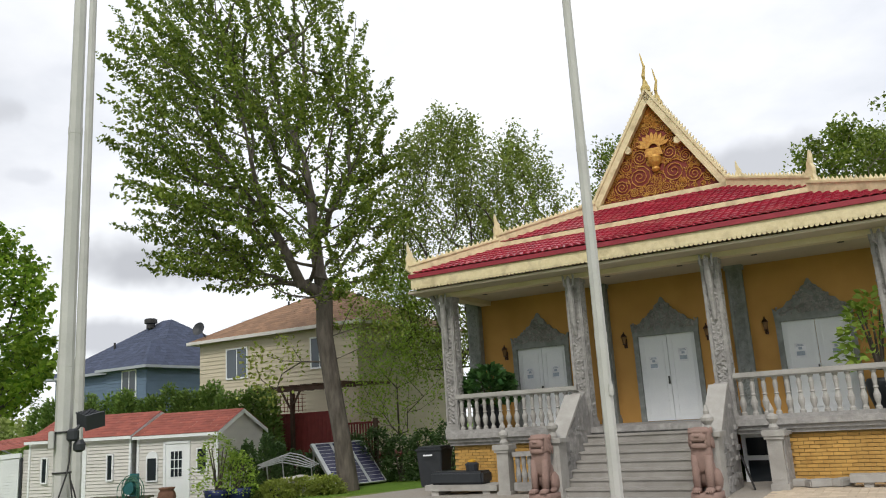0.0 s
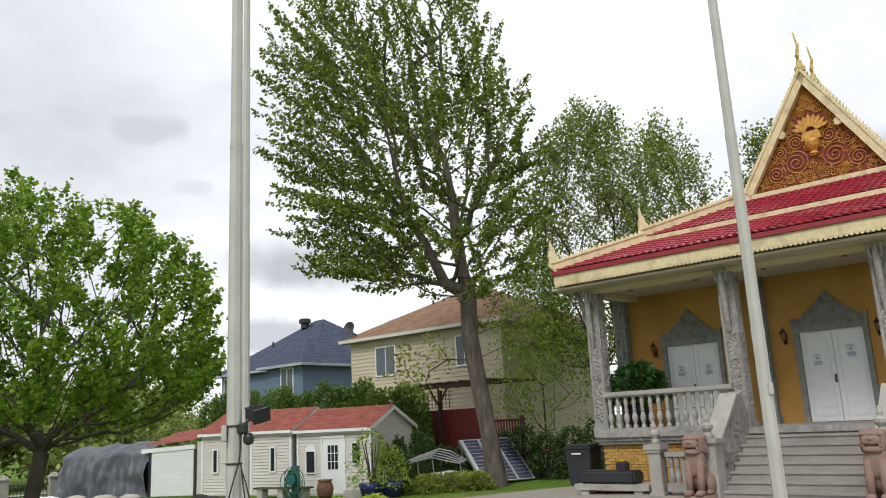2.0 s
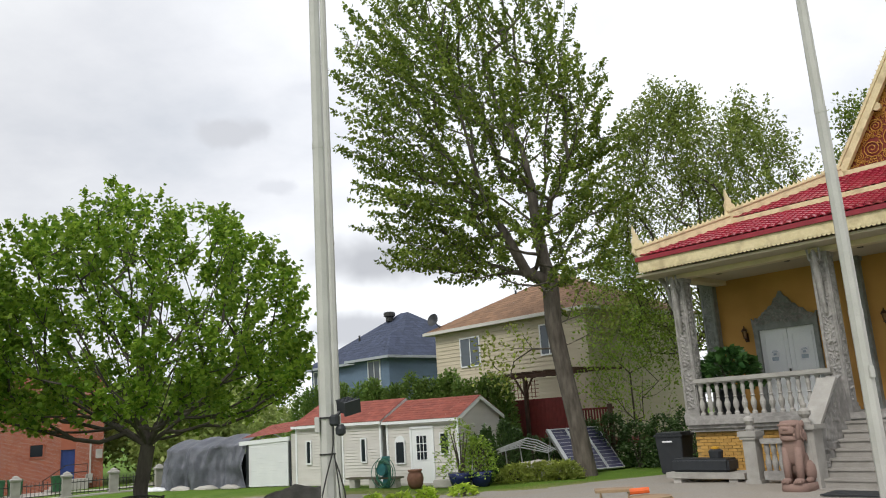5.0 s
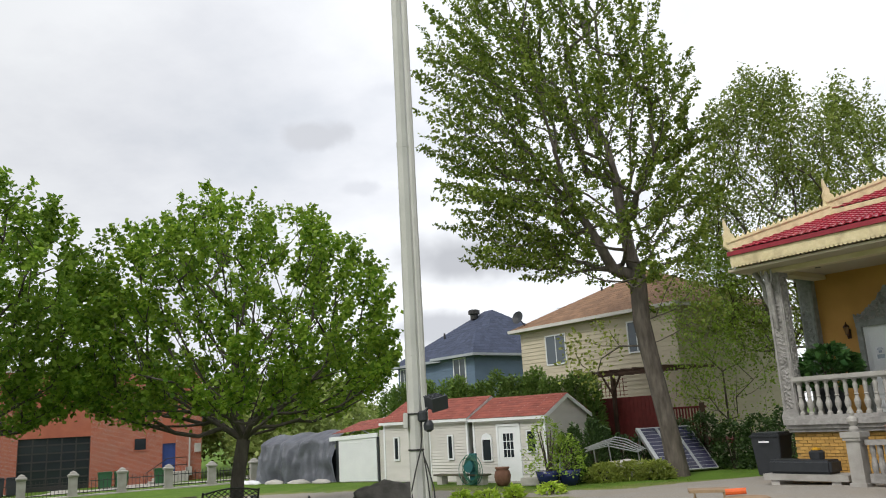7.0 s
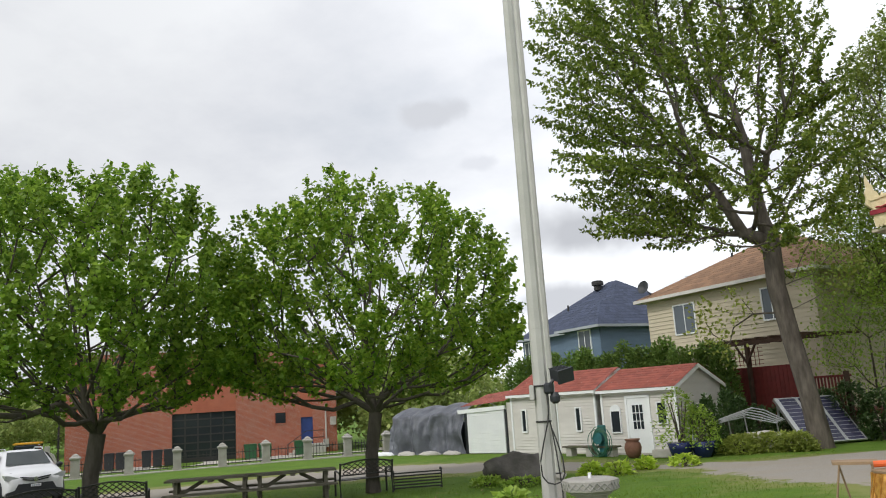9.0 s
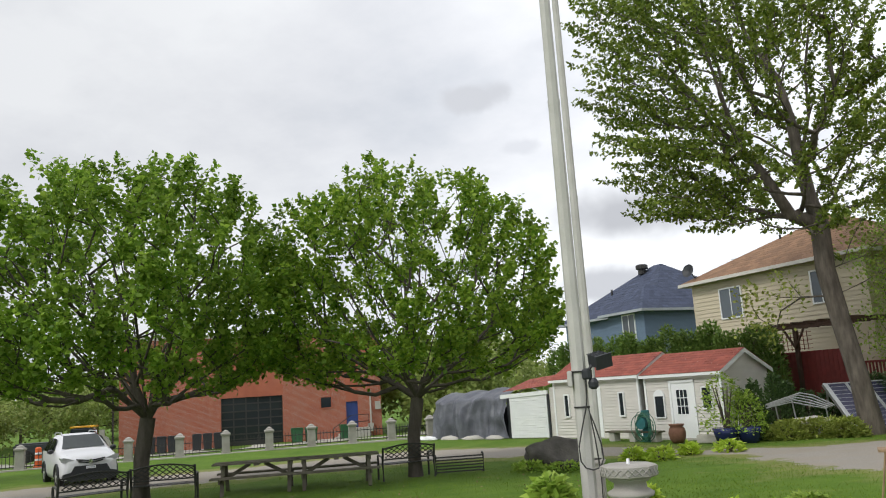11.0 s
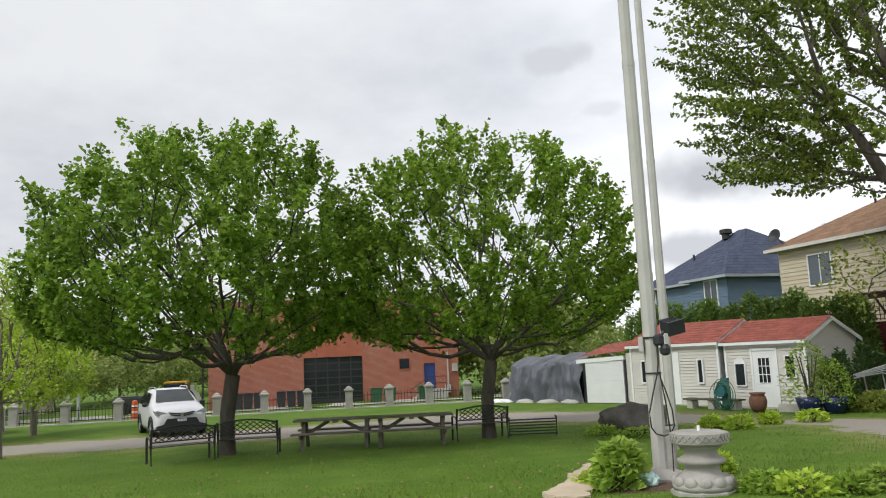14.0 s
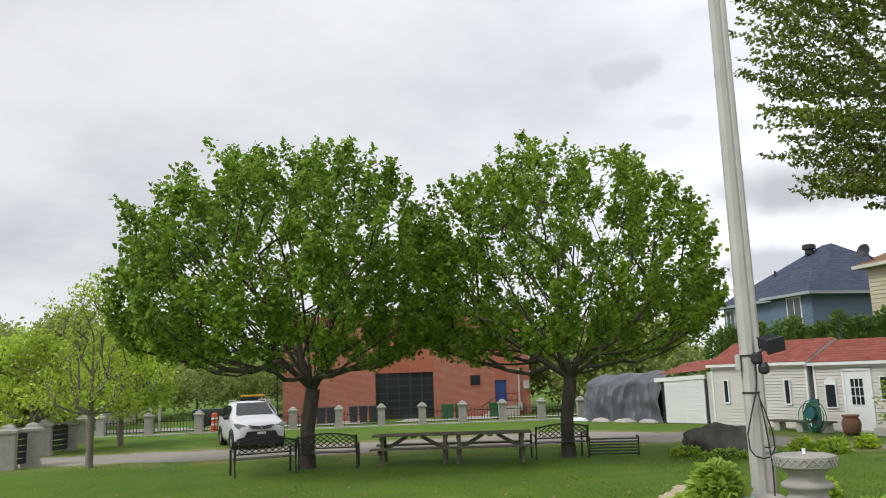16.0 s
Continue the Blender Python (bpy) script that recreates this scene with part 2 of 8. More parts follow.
# windscreen: the pale base colour paints in part of the sky's reflection
M["glass_car_sky"] = mat("car_glass", (0.13, 0.15, 0.155), (0.10, 0.115, 0.12), 1.5, 0.05, 0.0, spec=0.6)
M["lamp_clear"] = mat("clear_lamp_cover", (0.46, 0.48, 0.5), (0.34, 0.36, 0.38), 9, 0.12, 0.0, spec=0.7)
M["bag"] = mat("pale_teal_plastic", (0.55, 0.66, 0.64), (0.25, 0.45, 0.43), 9, 0.35, 0.3, 30)
M["siding_white"] = mat("off_white_siding", (0.62, 0.60, 0.56), (0.54, 0.525, 0.485), 1.0, 0.6, 0.1, 50, stretch=(1, 1, 4))
M["siding_cream"] = mat("cream_siding", (0.54, 0.48, 0.36), (0.48, 0.425, 0.315), 0.8, 0.7, 0.1, 50, stretch=(1, 1, 4))
M["siding_blue"] = mat("slate_blue_siding", (0.125, 0.185, 0.26), (0.105, 0.155, 0.22), 0.8, 0.7, 0.1, 50, stretch=(1, 1, 4))
M["shingle_red"] = mat("red_shingle", (0.30, 0.085, 0.06), (0.22, 0.06, 0.045), 4, 0.9, 0.5, 30, rnd=0.15, island=True, spread=0.25)
M["shingle_blue"] = mat("slate_shingle", (0.055, 0.07, 0.115), (0.04, 0.05, 0.085), 5, 0.9, 0.5, 30, rnd=0.2, island=True, spread=0.25)
M["shingle_tan"] = mat("tan_shingle", (0.25, 0.145, 0.085), (0.19, 0.11, 0.065), 5, 0.9, 0.5, 30, rnd=0.2, island=True, spread=0.25)
M["glass"] = glass_mat("dark_glass")
M["glass_sky"] = glass_mat("window_glass", (0.10, 0.12, 0.14))
M["brick_red"] = mat("red_brick", (0.40, 0.13, 0.075), (0.33, 0.10, 0.06), 2, 0.9, 0.3, 40, stain=(0.36, 0.13, 0.085))
M["tarp"] = mat("grey_tarpaulin", (0.26, 0.275, 0.315), (0.18, 0.19, 0.225), 2.2, 0.4, 0.55, 9)
M["rock"] = mat("dark_rock", (0.12, 0.11, 0.10), (0.06, 0.056, 0.05), 3, 0.9, 1.0, 18, stain=(0.17, 0.16, 0.14))
M["concrete"] = mat("concrete", (0.50, 0.48, 0.44), (0.42, 0.40, 0.37), 3, 0.9, 0.35, 60, stain=(0.33, 0.32, 0.29))
M["paver"] = mat("buff_paver", (0.52, 0.43, 0.32), (0.43, 0.35, 0.26), 4, 0.9, 0.3, 60, rnd=0.12)
M["wood_grey"] = mat("weathered_wood", (0.16, 0.145, 0.115), (0.10, 0.09, 0.07), 6, 0.9, 0.4, 40, stretch=(1, 1, 1), spread=0.25, stain=(0.10, 0.11, 0.06), spec=0.1)
M["wood_tan"] = mat("raw_wood", (0.32, 0.22, 0.13), (0.24, 0.16, 0.1), 8, 0.8, 0.2)
M["wood_red"] = mat("red_stained_wood", (0.17, 0.025, 0.022), (0.12, 0.018, 0.016), 5, 0.7, 0.2)
M["wood_brown"] = mat("brown_timber", (0.09, 0.05, 0.035), (0.06, 0.034, 0.024), 5, 0.8, 0.3)
M["car"] = mat("white_car_paint", (0.66, 0.67, 0.70), (0.62, 0.63, 0.66), 1, 0.2, 0.0, spec=0.6, spread=0.02)
M["chrome"] = mat("chrome", (0.7, 0.7, 0.72), (0.66, 0.66, 0.68), 4, 0.15, 0.0, metal=1.0, spread=0.03)
M["rubber"] = mat("rubber", (0.02, 0.02, 0.02), None, 8, 0.85)
M["terracotta"] = mat("terracotta", (0.22, 0.11, 0.068), (0.15, 0.072, 0.048), 6, 0.8, 0.3)
M["blue_glaze"] = mat("blue_glaze", (0.02, 0.03, 0.12), (0.015, 0.02, 0.08), 6, 0.25, 0.05)
M["hose"] = mat("green_hose", (0.04, 0.16, 0.10), None, 8, 0.5)
M["teal"] = mat("teal_plastic", (0.03, 0.16, 0.17), None, 8, 0.5)
M["solar"] = mat("solar_cell", (0.05, 0.05, 0.10), (0.03, 0.03, 0.07), 5, 0.25, 0.0, spec=0.6)
M["alu"] = mat("aluminium", (0.62, 0.63, 0.64), (0.5, 0.51, 0.52), 8, 0.4, 0.05, metal=0.7)
M["orange"] = mat("orange_plastic", (0.75, 0.13, 0.03), None, 6, 0.5)
M["yellow"] = mat("yellow_paint", (0.75, 0.40, 0.03), None, 6, 0.5)
M["blue_paint"] = mat("blue_door_paint", (0.03, 0.06, 0.22), None, 4, 0.5)
M["green_plastic"] = mat("green_plastic", (0.03, 0.12, 0.05), None, 4, 0.5)
M["mulch"] = mat("mulch", (0.13, 0.085, 0.055), (0.07, 0.045, 0.03), 9, 0.95, 1.0, 35)
M["lamp_glass"] = mat("amber_lamp_glass", (0.22, 0.12, 0.06), None, 6, 0.25, 0.0)


# ---- builders ----
def box(bm, x0, x1, y0, y1, z0, z1, m=None):
    v = [bm.verts.new(p) for p in ((x0, y0, z0), (x1, y0, z0), (x1, y1, z0), (x0, y1, z0), (x0, y0, z1), (x1, y0, z1), (x1, y1, z1), (x0, y1, z1))]
    if m is not None:
        for q in v:
            q.co = m @ q.co
    for f in ((0, 3, 2, 1), (4, 5, 6, 7), (0, 1, 5, 4), (1, 2, 6, 5), (2, 3, 7, 6), (3, 0, 4, 7)):
        bm.faces.new([v[i] for i in f])
    return v


def rod(bm, p0, p1, r0, r1=None, n=8, caps=True):
    p0, p1 = Vector(p0), Vector(p1)
    r1 = r0 if r1 is None else r1
    q = (p1 - p0).to_track_quat("Z", "Y").to_matrix()
    rings = []
    for p, r in ((p0, r0), (p1, r1)):
        rings.append([bm.verts.new(p + q @ Vector((r * math.cos(a), r * math.sin(a), 0))) for a in (2 * math.pi * (i + 0.5) / n for i in range(n))])
    for i in range(n):
        bm.faces.new((rings[0][i], rings[0][(i + 1) % n], rings[1][(i + 1) % n], rings[1][i]))
    if caps:
        bm.faces.new(rings[0][::-1])
        bm.faces.new(rings[1])


def tube(bm, pts, r, n=6, taper=1.0):
    pts = [Vector(p) for p in pts]
    rings = []
    for i, p in enumerate(pts):
        d = (pts[min(i + 1, len(pts) - 1)] - pts[max(i - 1, 0)]).normalized()
        q = d.to_track_quat("Z", "Y").to_matrix()
        rr = r * (1 + (taper - 1) * i / max(1, len(pts) - 1))
        rings.append([bm.verts.new(p + q @ Vector((rr * math.cos(a), rr * math.sin(a), 0))) for a in (2 * math.pi * k / n for k in range(n))])
    for a, b in zip(rings, rings[1:]):
        for k in range(n):
            bm.faces.new((a[k], a[(k + 1) % n], b[(k + 1) % n], b[k]))
    bm.faces.new(rings[0][::-1])
    bm.faces.new(rings[-1])


def lathe(bm, prof, n=12, at=(0, 0, 0), square=False):
    rings = []
    for r, z in prof:
        rings.append([bm.verts.new((at[0] + r * math.cos(a), at[1] + r * math.sin(a), at[2] + z)) for a in (2 * math.pi * (k + 0.5) / n for k in range(n))])
    for a, b in zip(rings, rings[1:]):
        for k in range(n):
            bm.faces.new((a[k], a[(k + 1) % n], b[(k + 1) % n], b[k]))
    bm.faces.new(rings[0][::-1])
    bm.faces.new(rings[-1])


def plate(bm, outline, y0, y1, m=None):
    """Extrude an outline in x and z between two depths."""
    a = [bm.verts.new((x, y0, z)) for x, z in outline]
    b = [bm.verts.new((x, y1, z)) for x, z in outline]
    if m is not None:
        for q in a + b:
            q.co = m @ q.co
    bm.faces.new(a)
    bm.faces.new(b[::-1])
    k = len(a)
    for i in range(k):
        bm.faces.new((a[i], b[i], b[(i + 1) % k], a[(i + 1) % k]))


def relief(bm, w, h, nx, nz, f, m):
    """A panel in x and z whose front (towards -y) stands out by f(x, z)."""
    g = [[bm.verts.new(m @ Vector((-w / 2 + w * i / nx, -(f(-w / 2 + w * i / nx, h * j / nz) if 0 < i < nx and 0 < j < nz else 0), h * j / nz))) for i in range(nx + 1)] for j in range(nz + 1)]
    for j in range(nz):
        for i in range(nx):
            bm.faces.new((g[j][i], g[j][i + 1], g[j + 1][i + 1], g[j + 1][i]))


def thing(name, m, label, category, group="", kind=""):
    ob = new(name)
    ob.empty_display_size = 0.2
    ob.matrix_world = m
    return tagged(ob, label, category, group, kind)


def part(name, bm, material, parent, label="", at=None, smooth=False):
    me = bpy.data.meshes.new(name)
    bmesh.ops.recalc_face_normals(bm, faces=bm.faces)
    bm.to_mesh(me)
    bm.free()
    me.materials.append(material)
    if smooth:
        for p in me.polygons:
            p.use_smooth = True
    ob = new(name, me)
    ob.parent = parent
    if at is not None:
        ob.matrix_basis = at
    return tagged(ob, label)


def again(ob, at, parent=None):
    o = bpy.data.objects.new(ob.name.split(".")[0], ob.data)
    scene.collection.objects.link(o)
    o.parent = parent or ob.parent
    o.matrix_basis = at
    return o


def solo(name, bm, material, m, label, category, group="", kind="", smooth=False):
    ob = part(name, bm, material, None, smooth=smooth)
    ob.matrix_world = m
    return tagged(ob, label, category, group, kind)


def B():
    return bmesh.new()


def ground_z(x, y):
    def s(v):
        v = min(1, max(0, v))
        return v * v * (3 - 2 * v)
    z = -0.48 * s((-0.870 * x + 0.492 * y - 4) / 14) * (1 - 0.8 * s((x + 6) / 6) * s((27 - y) / 6))
    return z - 0.9 * s((-0.791 * x + 0.611 * y - 39) / 11) * s((-x - 8) / 12)


def on(x, y, rz=0.0, dz=0.0):
    return pose(x, y, ground_z(x, y) + dz, 0, 0, rz)


def mesh_np(name, verts, faces, material, smooth=False):
    me = bpy.data.meshes.new(name)
    verts, faces = np.asarray(verts, np.float32), np.asarray(faces, np.int32)
    k = faces.shape[1]
    me.vertices.add(len(verts))
    me.vertices.foreach_set("co", verts.ravel())
    me.loops.add(faces.size)
    me.loops.foreach_set("vertex_index", faces.ravel())
    me.polygons.add(len(faces))
    me.polygons.foreach_set("loop_start", np.arange(len(faces), dtype=np.int32) * k)
    me.polygons.foreach_set("loop_total", np.full(len(faces), k, np.int32))
    if smooth:
        me.polygons.foreach_set("use_smooth", np.ones(len(faces), bool))
    me.update()
    me.validate()
    me.materials.append(material)
    return me


def leaves(rng, at, heading, length, width, droop=0.0, lobed=False):
    """Folded leaves, four corners and a raised rib: points, their pointing ways, sizes."""
    n = len(at)
    h = heading / (np.linalg.norm(heading, axis=1, keepdims=True) + 1e-9)
    h[:, 2] -= droop
    h /= np.linalg.norm(h, axis=1, keepdims=True) + 1e-9
    side = np.cross(h, rng.normal(size=(n, 3)) * 0.7 + (0, 0, 1))
    side /= np.linalg.norm(side, axis=1, keepdims=True) + 1e-9
    up = np.cross(side, h)
    L, W = length[:, None], width[:, None]
    if lobed:
        spots = ((0, 0, 0), (0.18, 0.52, 0.2), (0.42, 0.24, 0.06), (0.62, 0.42, 0.14), (1.0, 0, -0.1), (0.62, -0.42, 0.14), (0.42, -0.24, 0.06), (0.18, -0.52, 0.2))
        v = np.stack([at + h * L * a + side * W * b + up * W * c for a, b, c in spots], 1)
        f = np.arange(n)[:, None] * 8
        return v.reshape(-1, 3), np.concatenate([f + t for t in ((0, 1, 2), (2, 3, 4), (0, 2, 4), (0, 4, 6), (4, 5, 6), (0, 6, 7))], 1).reshape(-1, 3)
    v = np.stack([at, at + h * L * 0.45 + side * W * 0.5 + up * W * 0.16, at + h * L, at + h * L * 0.45 - side * W * 0.5 + up * W * 0.16], 1)
    f = np.arange(n)[:, None] * 4
    return v.reshape(-1, 3), np.concatenate([f + (0, 1, 2), f + (0, 2, 3)], 1).reshape(-1, 3)


def skeleton_tree(rng, trunk, tips, r_tip=0.012, power=2.3, step=0.5, up=0.25, limbs=()):
    """Branches grown from a trunk line to many tips: nodes, parents, radii."""
    P = [np.array(p, float) for p in trunk]
    par = [-1] + list(range(len(trunk) - 1))
    first = len(trunk) // 2
    root = P[first]
    for start, pts in limbs:
        last = start
        for p in pts:
            P.append(np.array(p, float))
            par.append(last)
            last = len(P) - 1
    order = np.argsort(np.linalg.norm(tips - root, axis=1))
    ends = []
    for k in order:
        t = tips[k]
        A = np.array(P)
        d = t - A
        dist = np.linalg.norm(d, axis=1)
        cost = dist + 0.55 * np.linalg.norm(A - root, axis=1) + 3.0 * np.maximum(0, A[:, 2] - t[2] + 0.15)
        cost[:first] += 50
        i = int(np.argmin(cost))
        n = max(1, int(dist[i] / step))
        a, last = A[i], i
        bow = rng.normal(size=3) * 0.05 * dist[i] - np.array((0, 0, up * 0.35 * dist[i]))
        for s in range(1, n + 1):
            u = s / n
            P.append(a + (t - a) * u + bow * math.sin(math.pi * u) + rng.normal(size=3) * 0.02 * (s < n))
            par.append(last)
            last = len(P) - 1
        ends.append(last)
    P, par = np.array(P), np.array(par)
    w = np.zeros(len(P))
    for e in ends:
        w[e] += 1
    for i in range(len(P) - 1, 0, -1):
        w[par[i]] += w[i]
    r = r_tip * np.maximum(w, 1) ** (1 / power)
    return P, par, r, np.array(ends)


def limb_mesh(P, par, r, n_big=9, least=0.0):
    V, F = [], []
    base = 0
    for i in range(1, len(P)):
        j = par[i]
        if r[i] < least:
            continue
        d = P[i] - P[j]
        L = np.linalg.norm(d)
        if L < 1e-6:
            continue
        n = n_big if r[i] > 0.05 else (5 if r[i] > 0.02 else 3)
        d = d / L
        a = np.cross(d, (0.31, 0.77, 0.55))
        a /= np.linalg.norm(a)
        b = np.cross(d, a)
        ang = 2 * np.pi * np.arange(n) / n
        ring = np.cos(ang)[:, None] * a + np.sin(ang)[:, None] * b
        rj = min(r[j], r[i] * 1.35)
        V += [P[j] - d * rj * 0.3 + ring * rj, P[i] + ring * r[i]]
        k = np.arange(n)
        F.append(np.stack([base + k, base + (k + 1) % n, base + n + (k + 1) % n, base + n + k], 1))
        base += 2 * n
    return np.concatenate(V), np.concatenate(F)


def make_tree(name, seed, trunk, tips, leaf_material, bark, label, per_tip=40, leaf=(0.11, 0.09), shoot=0.8, spread=0.22, r_tip=0.012, power=2.3, heading=None, droop=0.3, foot=1.25, least=0.0, category="tree", group="", lobed=False, limbs=()):
    rng = np.random.default_rng(seed)
    P, par, r, ends = skeleton_tree(rng, trunk, tips, r_tip, power, limbs=limbs)
    r[0] = r[1] * foot
    V, F = limb_mesh(P, par, r, least=least)
    base = Vector(trunk[0])
    ob = thing(name, Matrix.Translation(base), label, category, group)
    t = new("trunk", mesh_np("trunk", V - np.array(base), F, bark, True))
    t.parent = ob
    centre = tips.mean(0)
    way = P[ends] - P[par[ends]]
    way /= np.linalg.norm(way, axis=1, keepdims=True) + 1e-9
    out = P[ends] - centre
    out /= np.linalg.norm(out, axis=1, keepdims=True) + 1e-9
    way = way * 0.6 + out * 0.5 + np.array(heading if heading is not None else (0, 0, 0.35))
    way /= np.linalg.norm(way, axis=1, keepdims=True)
    k = rng.integers(int(per_tip * 0.6), int(per_tip * 1.4), len(ends))
    idx = np.repeat(np.arange(len(ends)), k)
    n = len(idx)
    along = rng.uniform(-0.45, 1.0, n)[:, None] * shoot
    at = P[ends][idx] + way[idx] * along + rng.normal(size=(n, 3)) * spread * (1 - 0.55 * np.maximum(along, 0) / shoot)
    head = way[idx] * 0.5 + rng.normal(size=(n, 3)) * 0.8
    size = rng.uniform(0.7, 1.3, n)
    LV, LF = leaves(rng, at, head, leaf[0] * size, leaf[1] * size, droop, lobed)
    c = new("crown", mesh_np("crown", LV - np.array(base), LF, leaf_material))
    c.parent = ob
    return ob


def dome_tips(rng, n, centre, rx, ry, z0, z1, lean=(0, 0), shell=0.55, lobes=0.18, belly=0.3, flat=0.5):
    """Tip points through a crown, denser to its outside; belly: where along its height it is widest."""
    out = []
    ph = rng.uniform(0, 6.28, 6)
    while len(out) < n:
        u = rng.uniform(0, 1)
        wide = max(0, 1 - ((u - belly) / ((1 - belly) if u > belly else (belly + 0.25))) ** 2) ** flat
        a = rng.uniform(0, 2 * math.pi)
        q = max(rng.uniform(0, 1) ** 0.5, rng.uniform(shell, 1) if rng.uniform() < 0.6 else 0)
        lob = 1 + lobes * (math.sin(3 * a + ph[0] + 4 * u) * 0.5 + math.sin(5 * a + ph[1] - 7 * u) * 0.35 + math.sin(9 * a + ph[2] + 11 * u) * 0.25)
        x, y = rx * wide * q * lob * math.cos(a), ry * wide * q * lob * math.sin(a)
        z = z0 + (z1 - z0) * (u + 0.05 * lobes * 5 * math.sin(4 * a + ph[3]) * q)
        out.append((centre[0] + x + lean[0] * u, centre[1] + y + lean[1] * u, z))
    return np.array(out)


def polar(az, dist, z=None):
    az = 0.9899 * az + 0.52
    x, y = -dist * math.sin(radians(az)), dist * math.cos(radians(az))
    return (x, y) if z is None else (x, y, z)


# axes shared by the temple and the houses: x along the front, y into the building
TURN = -29.1
TM = pose(0, 0, 0, 0, 0, TURN)
HM = pose(0, 0, 0, 0, 0, -29.17)
SHIFT = pose(0, 0, 0, 0, 0, 0.28)

# ---- ground ----
def span(lo, hi, step, far):
    mid = list(np.arange(lo, hi + 1e-6, step))
    out, k = [], step
    while not out or out[-1] < far:
        k *= 1.5
        out.append((out[-1] if out else 0) + k)
    return np.array([lo - v for v in out[::-1]] + mid + [hi + v for v in out])


TRACK = [(-40, -6, 1.7), (-30, 3.2, 1.7), (-24.6, 10.4, 1.75), (-20.3, 17, 1.9), (-17.6, 21.6, 2.2), (-12.5, 23.2, 1.5), (-8.5, 22.2, 0.6), (-6, 22.4, 1.1),
         (-3, 21.3, 2.9), (0, 18.6, 4.0), (3.5, 15.2, 4.0), (9, 11.5, 4.5), (20, 6, 5)]


def gravel_edge(X, Y):
    best = np.full(X.shape, 99.0)
    for (x0, y0, w0), (x1, y1, w1) in zip(TRACK, TRACK[1:]):
        dx, dy = x1 - x0, y1 - y0
        u = np.clip(((X - x0) * dx + (Y - y0) * dy) / (dx * dx + dy * dy), 0, 1)
        best = np.minimum(best, np.hypot(X - x0 - u * dx, Y - y0 - u * dy) - (w0 + u * (w1 - w0)))
    return best


xs, ys = span(-46, 24, 0.4, 1500), span(-12, 48, 0.4, 1500)
gx, gy = np.meshgrid(xs, ys)
gz = np.array([[ground_z(x, y) for x in xs] for y in ys])
gz += 0.02 * np.sin(gx * 0.9 + 1.3 * np.sin(gy * 0.5)) * np.cos(gy * 0.7) - 0.008
nx, ny = len(xs), len(ys)
idx = np.arange(nx * ny).reshape(ny, nx)
gf = np.stack([idx[:-1, :-1], idx[:-1, 1:], idx[1:, 1:], idx[1:, :-1]], -1).reshape(-1, 4)
gm = bpy.data.materials.new("lawn_and_gravel")
gm.use_nodes = True
gn, gk = gm.node_tree.nodes, gm.node_tree.links
gb = gn["Principled BSDF"]
gpos = gn.new("ShaderNodeNewGeometry")


def gnoise(scale, detail=6.0, rough=0.6):
    n = gn.new("ShaderNodeTexNoise")
    n.inputs["Scale"].default_value, n.inputs["Detail"].default_value, n.inputs["Roughness"].default_value = scale, detail, rough
    gk.new(gpos.outputs["Position"], n.inputs["Vector"])
    return n.outputs["Fac"]


def gramp(fac, lo, hi, a=0.0, b=1.0):
    n = gn.new("ShaderNodeMapRange")
    n.inputs["From Min"].default_value, n.inputs["From Max"].default_value = lo, hi
    n.inputs["To Min"].default_value, n.inputs["To Max"].default_value = a, b
    gk.new(fac, n.inputs["Value"])
    return n.outputs[0]


def gmix(fac, a, b):
    n = gn.new("ShaderNodeMix")
    n.data_type = "RGBA"
    gk.new(fac, n.inputs[0])
    for i, v in ((6, a), (7, b)):
        if isinstance(v, tuple):
            n.inputs[i].default_value = (*v, 1)
        else:
            gk.new(v, n.inputs[i])
    return n.outputs[2]


lawn = gmix(gramp(gnoise(1.1), 0.35, 0.68), (0.078, 0.152, 0.014), (0.145, 0.222, 0.028))
lawn = gmix(gramp(gnoise(22.0), 0.3, 0.75), lawn, (0.07, 0.14, 0.015))
lawn = gmix(gramp(gnoise(0.42, 8.0), 0.66, 0.80), lawn, (0.20, 0.235, 0.06))
stones = gmix(gramp(gnoise(38.0, 3.0), 0.3, 0.7), (0.37, 0.345, 0.31), (0.25, 0.23, 0.205))
stones = gmix(gramp(gnoise(0.8), 0.4, 0.7), stones, (0.31, 0.275, 0.23))
att = gn.new("ShaderNodeAttribute")
att.attribute_name = "cover"
worn = gn.new("ShaderNodeMath")
worn.operation = "ADD"
gk.new(gramp(gnoise(0.9, 8.0), 0.3, 0.7, -0.35, 0.35), worn.inputs[1])
att2 = gn.new("ShaderNodeAttribute")
att2.attribute_name = "worn"
gk.new(att2.outputs["Fac"], worn.inputs[0])
lawn = gmix(gramp(worn.outputs[0], 0.18, 0.62, 0.0, 0.65), lawn, (0.25, 0.235, 0.095))
edge = gn.new("ShaderNodeMath")
edge.operation = "ADD"
gk.new(att.outputs["Fac"], edge.inputs[0])
gk.new(gramp(gnoise(1.7, 7.0), 0.25, 0.75, -0.42, 0.42), edge.inputs[1])
gk.new(gmix(gramp(edge.outputs[0], 0.42, 0.58), lawn, stones), gb.inputs["Base Color"])
gb.inputs["Roughness"].default_value = 0.95
gb.inputs["Specular IOR Level"].default_value = 0.2
gbump = gn.new("ShaderNodeBump")
gbump.inputs["Strength"].default_value, gbump.inputs["Distance"].default_value = 0.6, 0.04
gk.new(gnoise(28.0, 4.0), gbump.inputs["Height"])
gk.new(gbump.outputs[0], gb.inputs["Normal"])
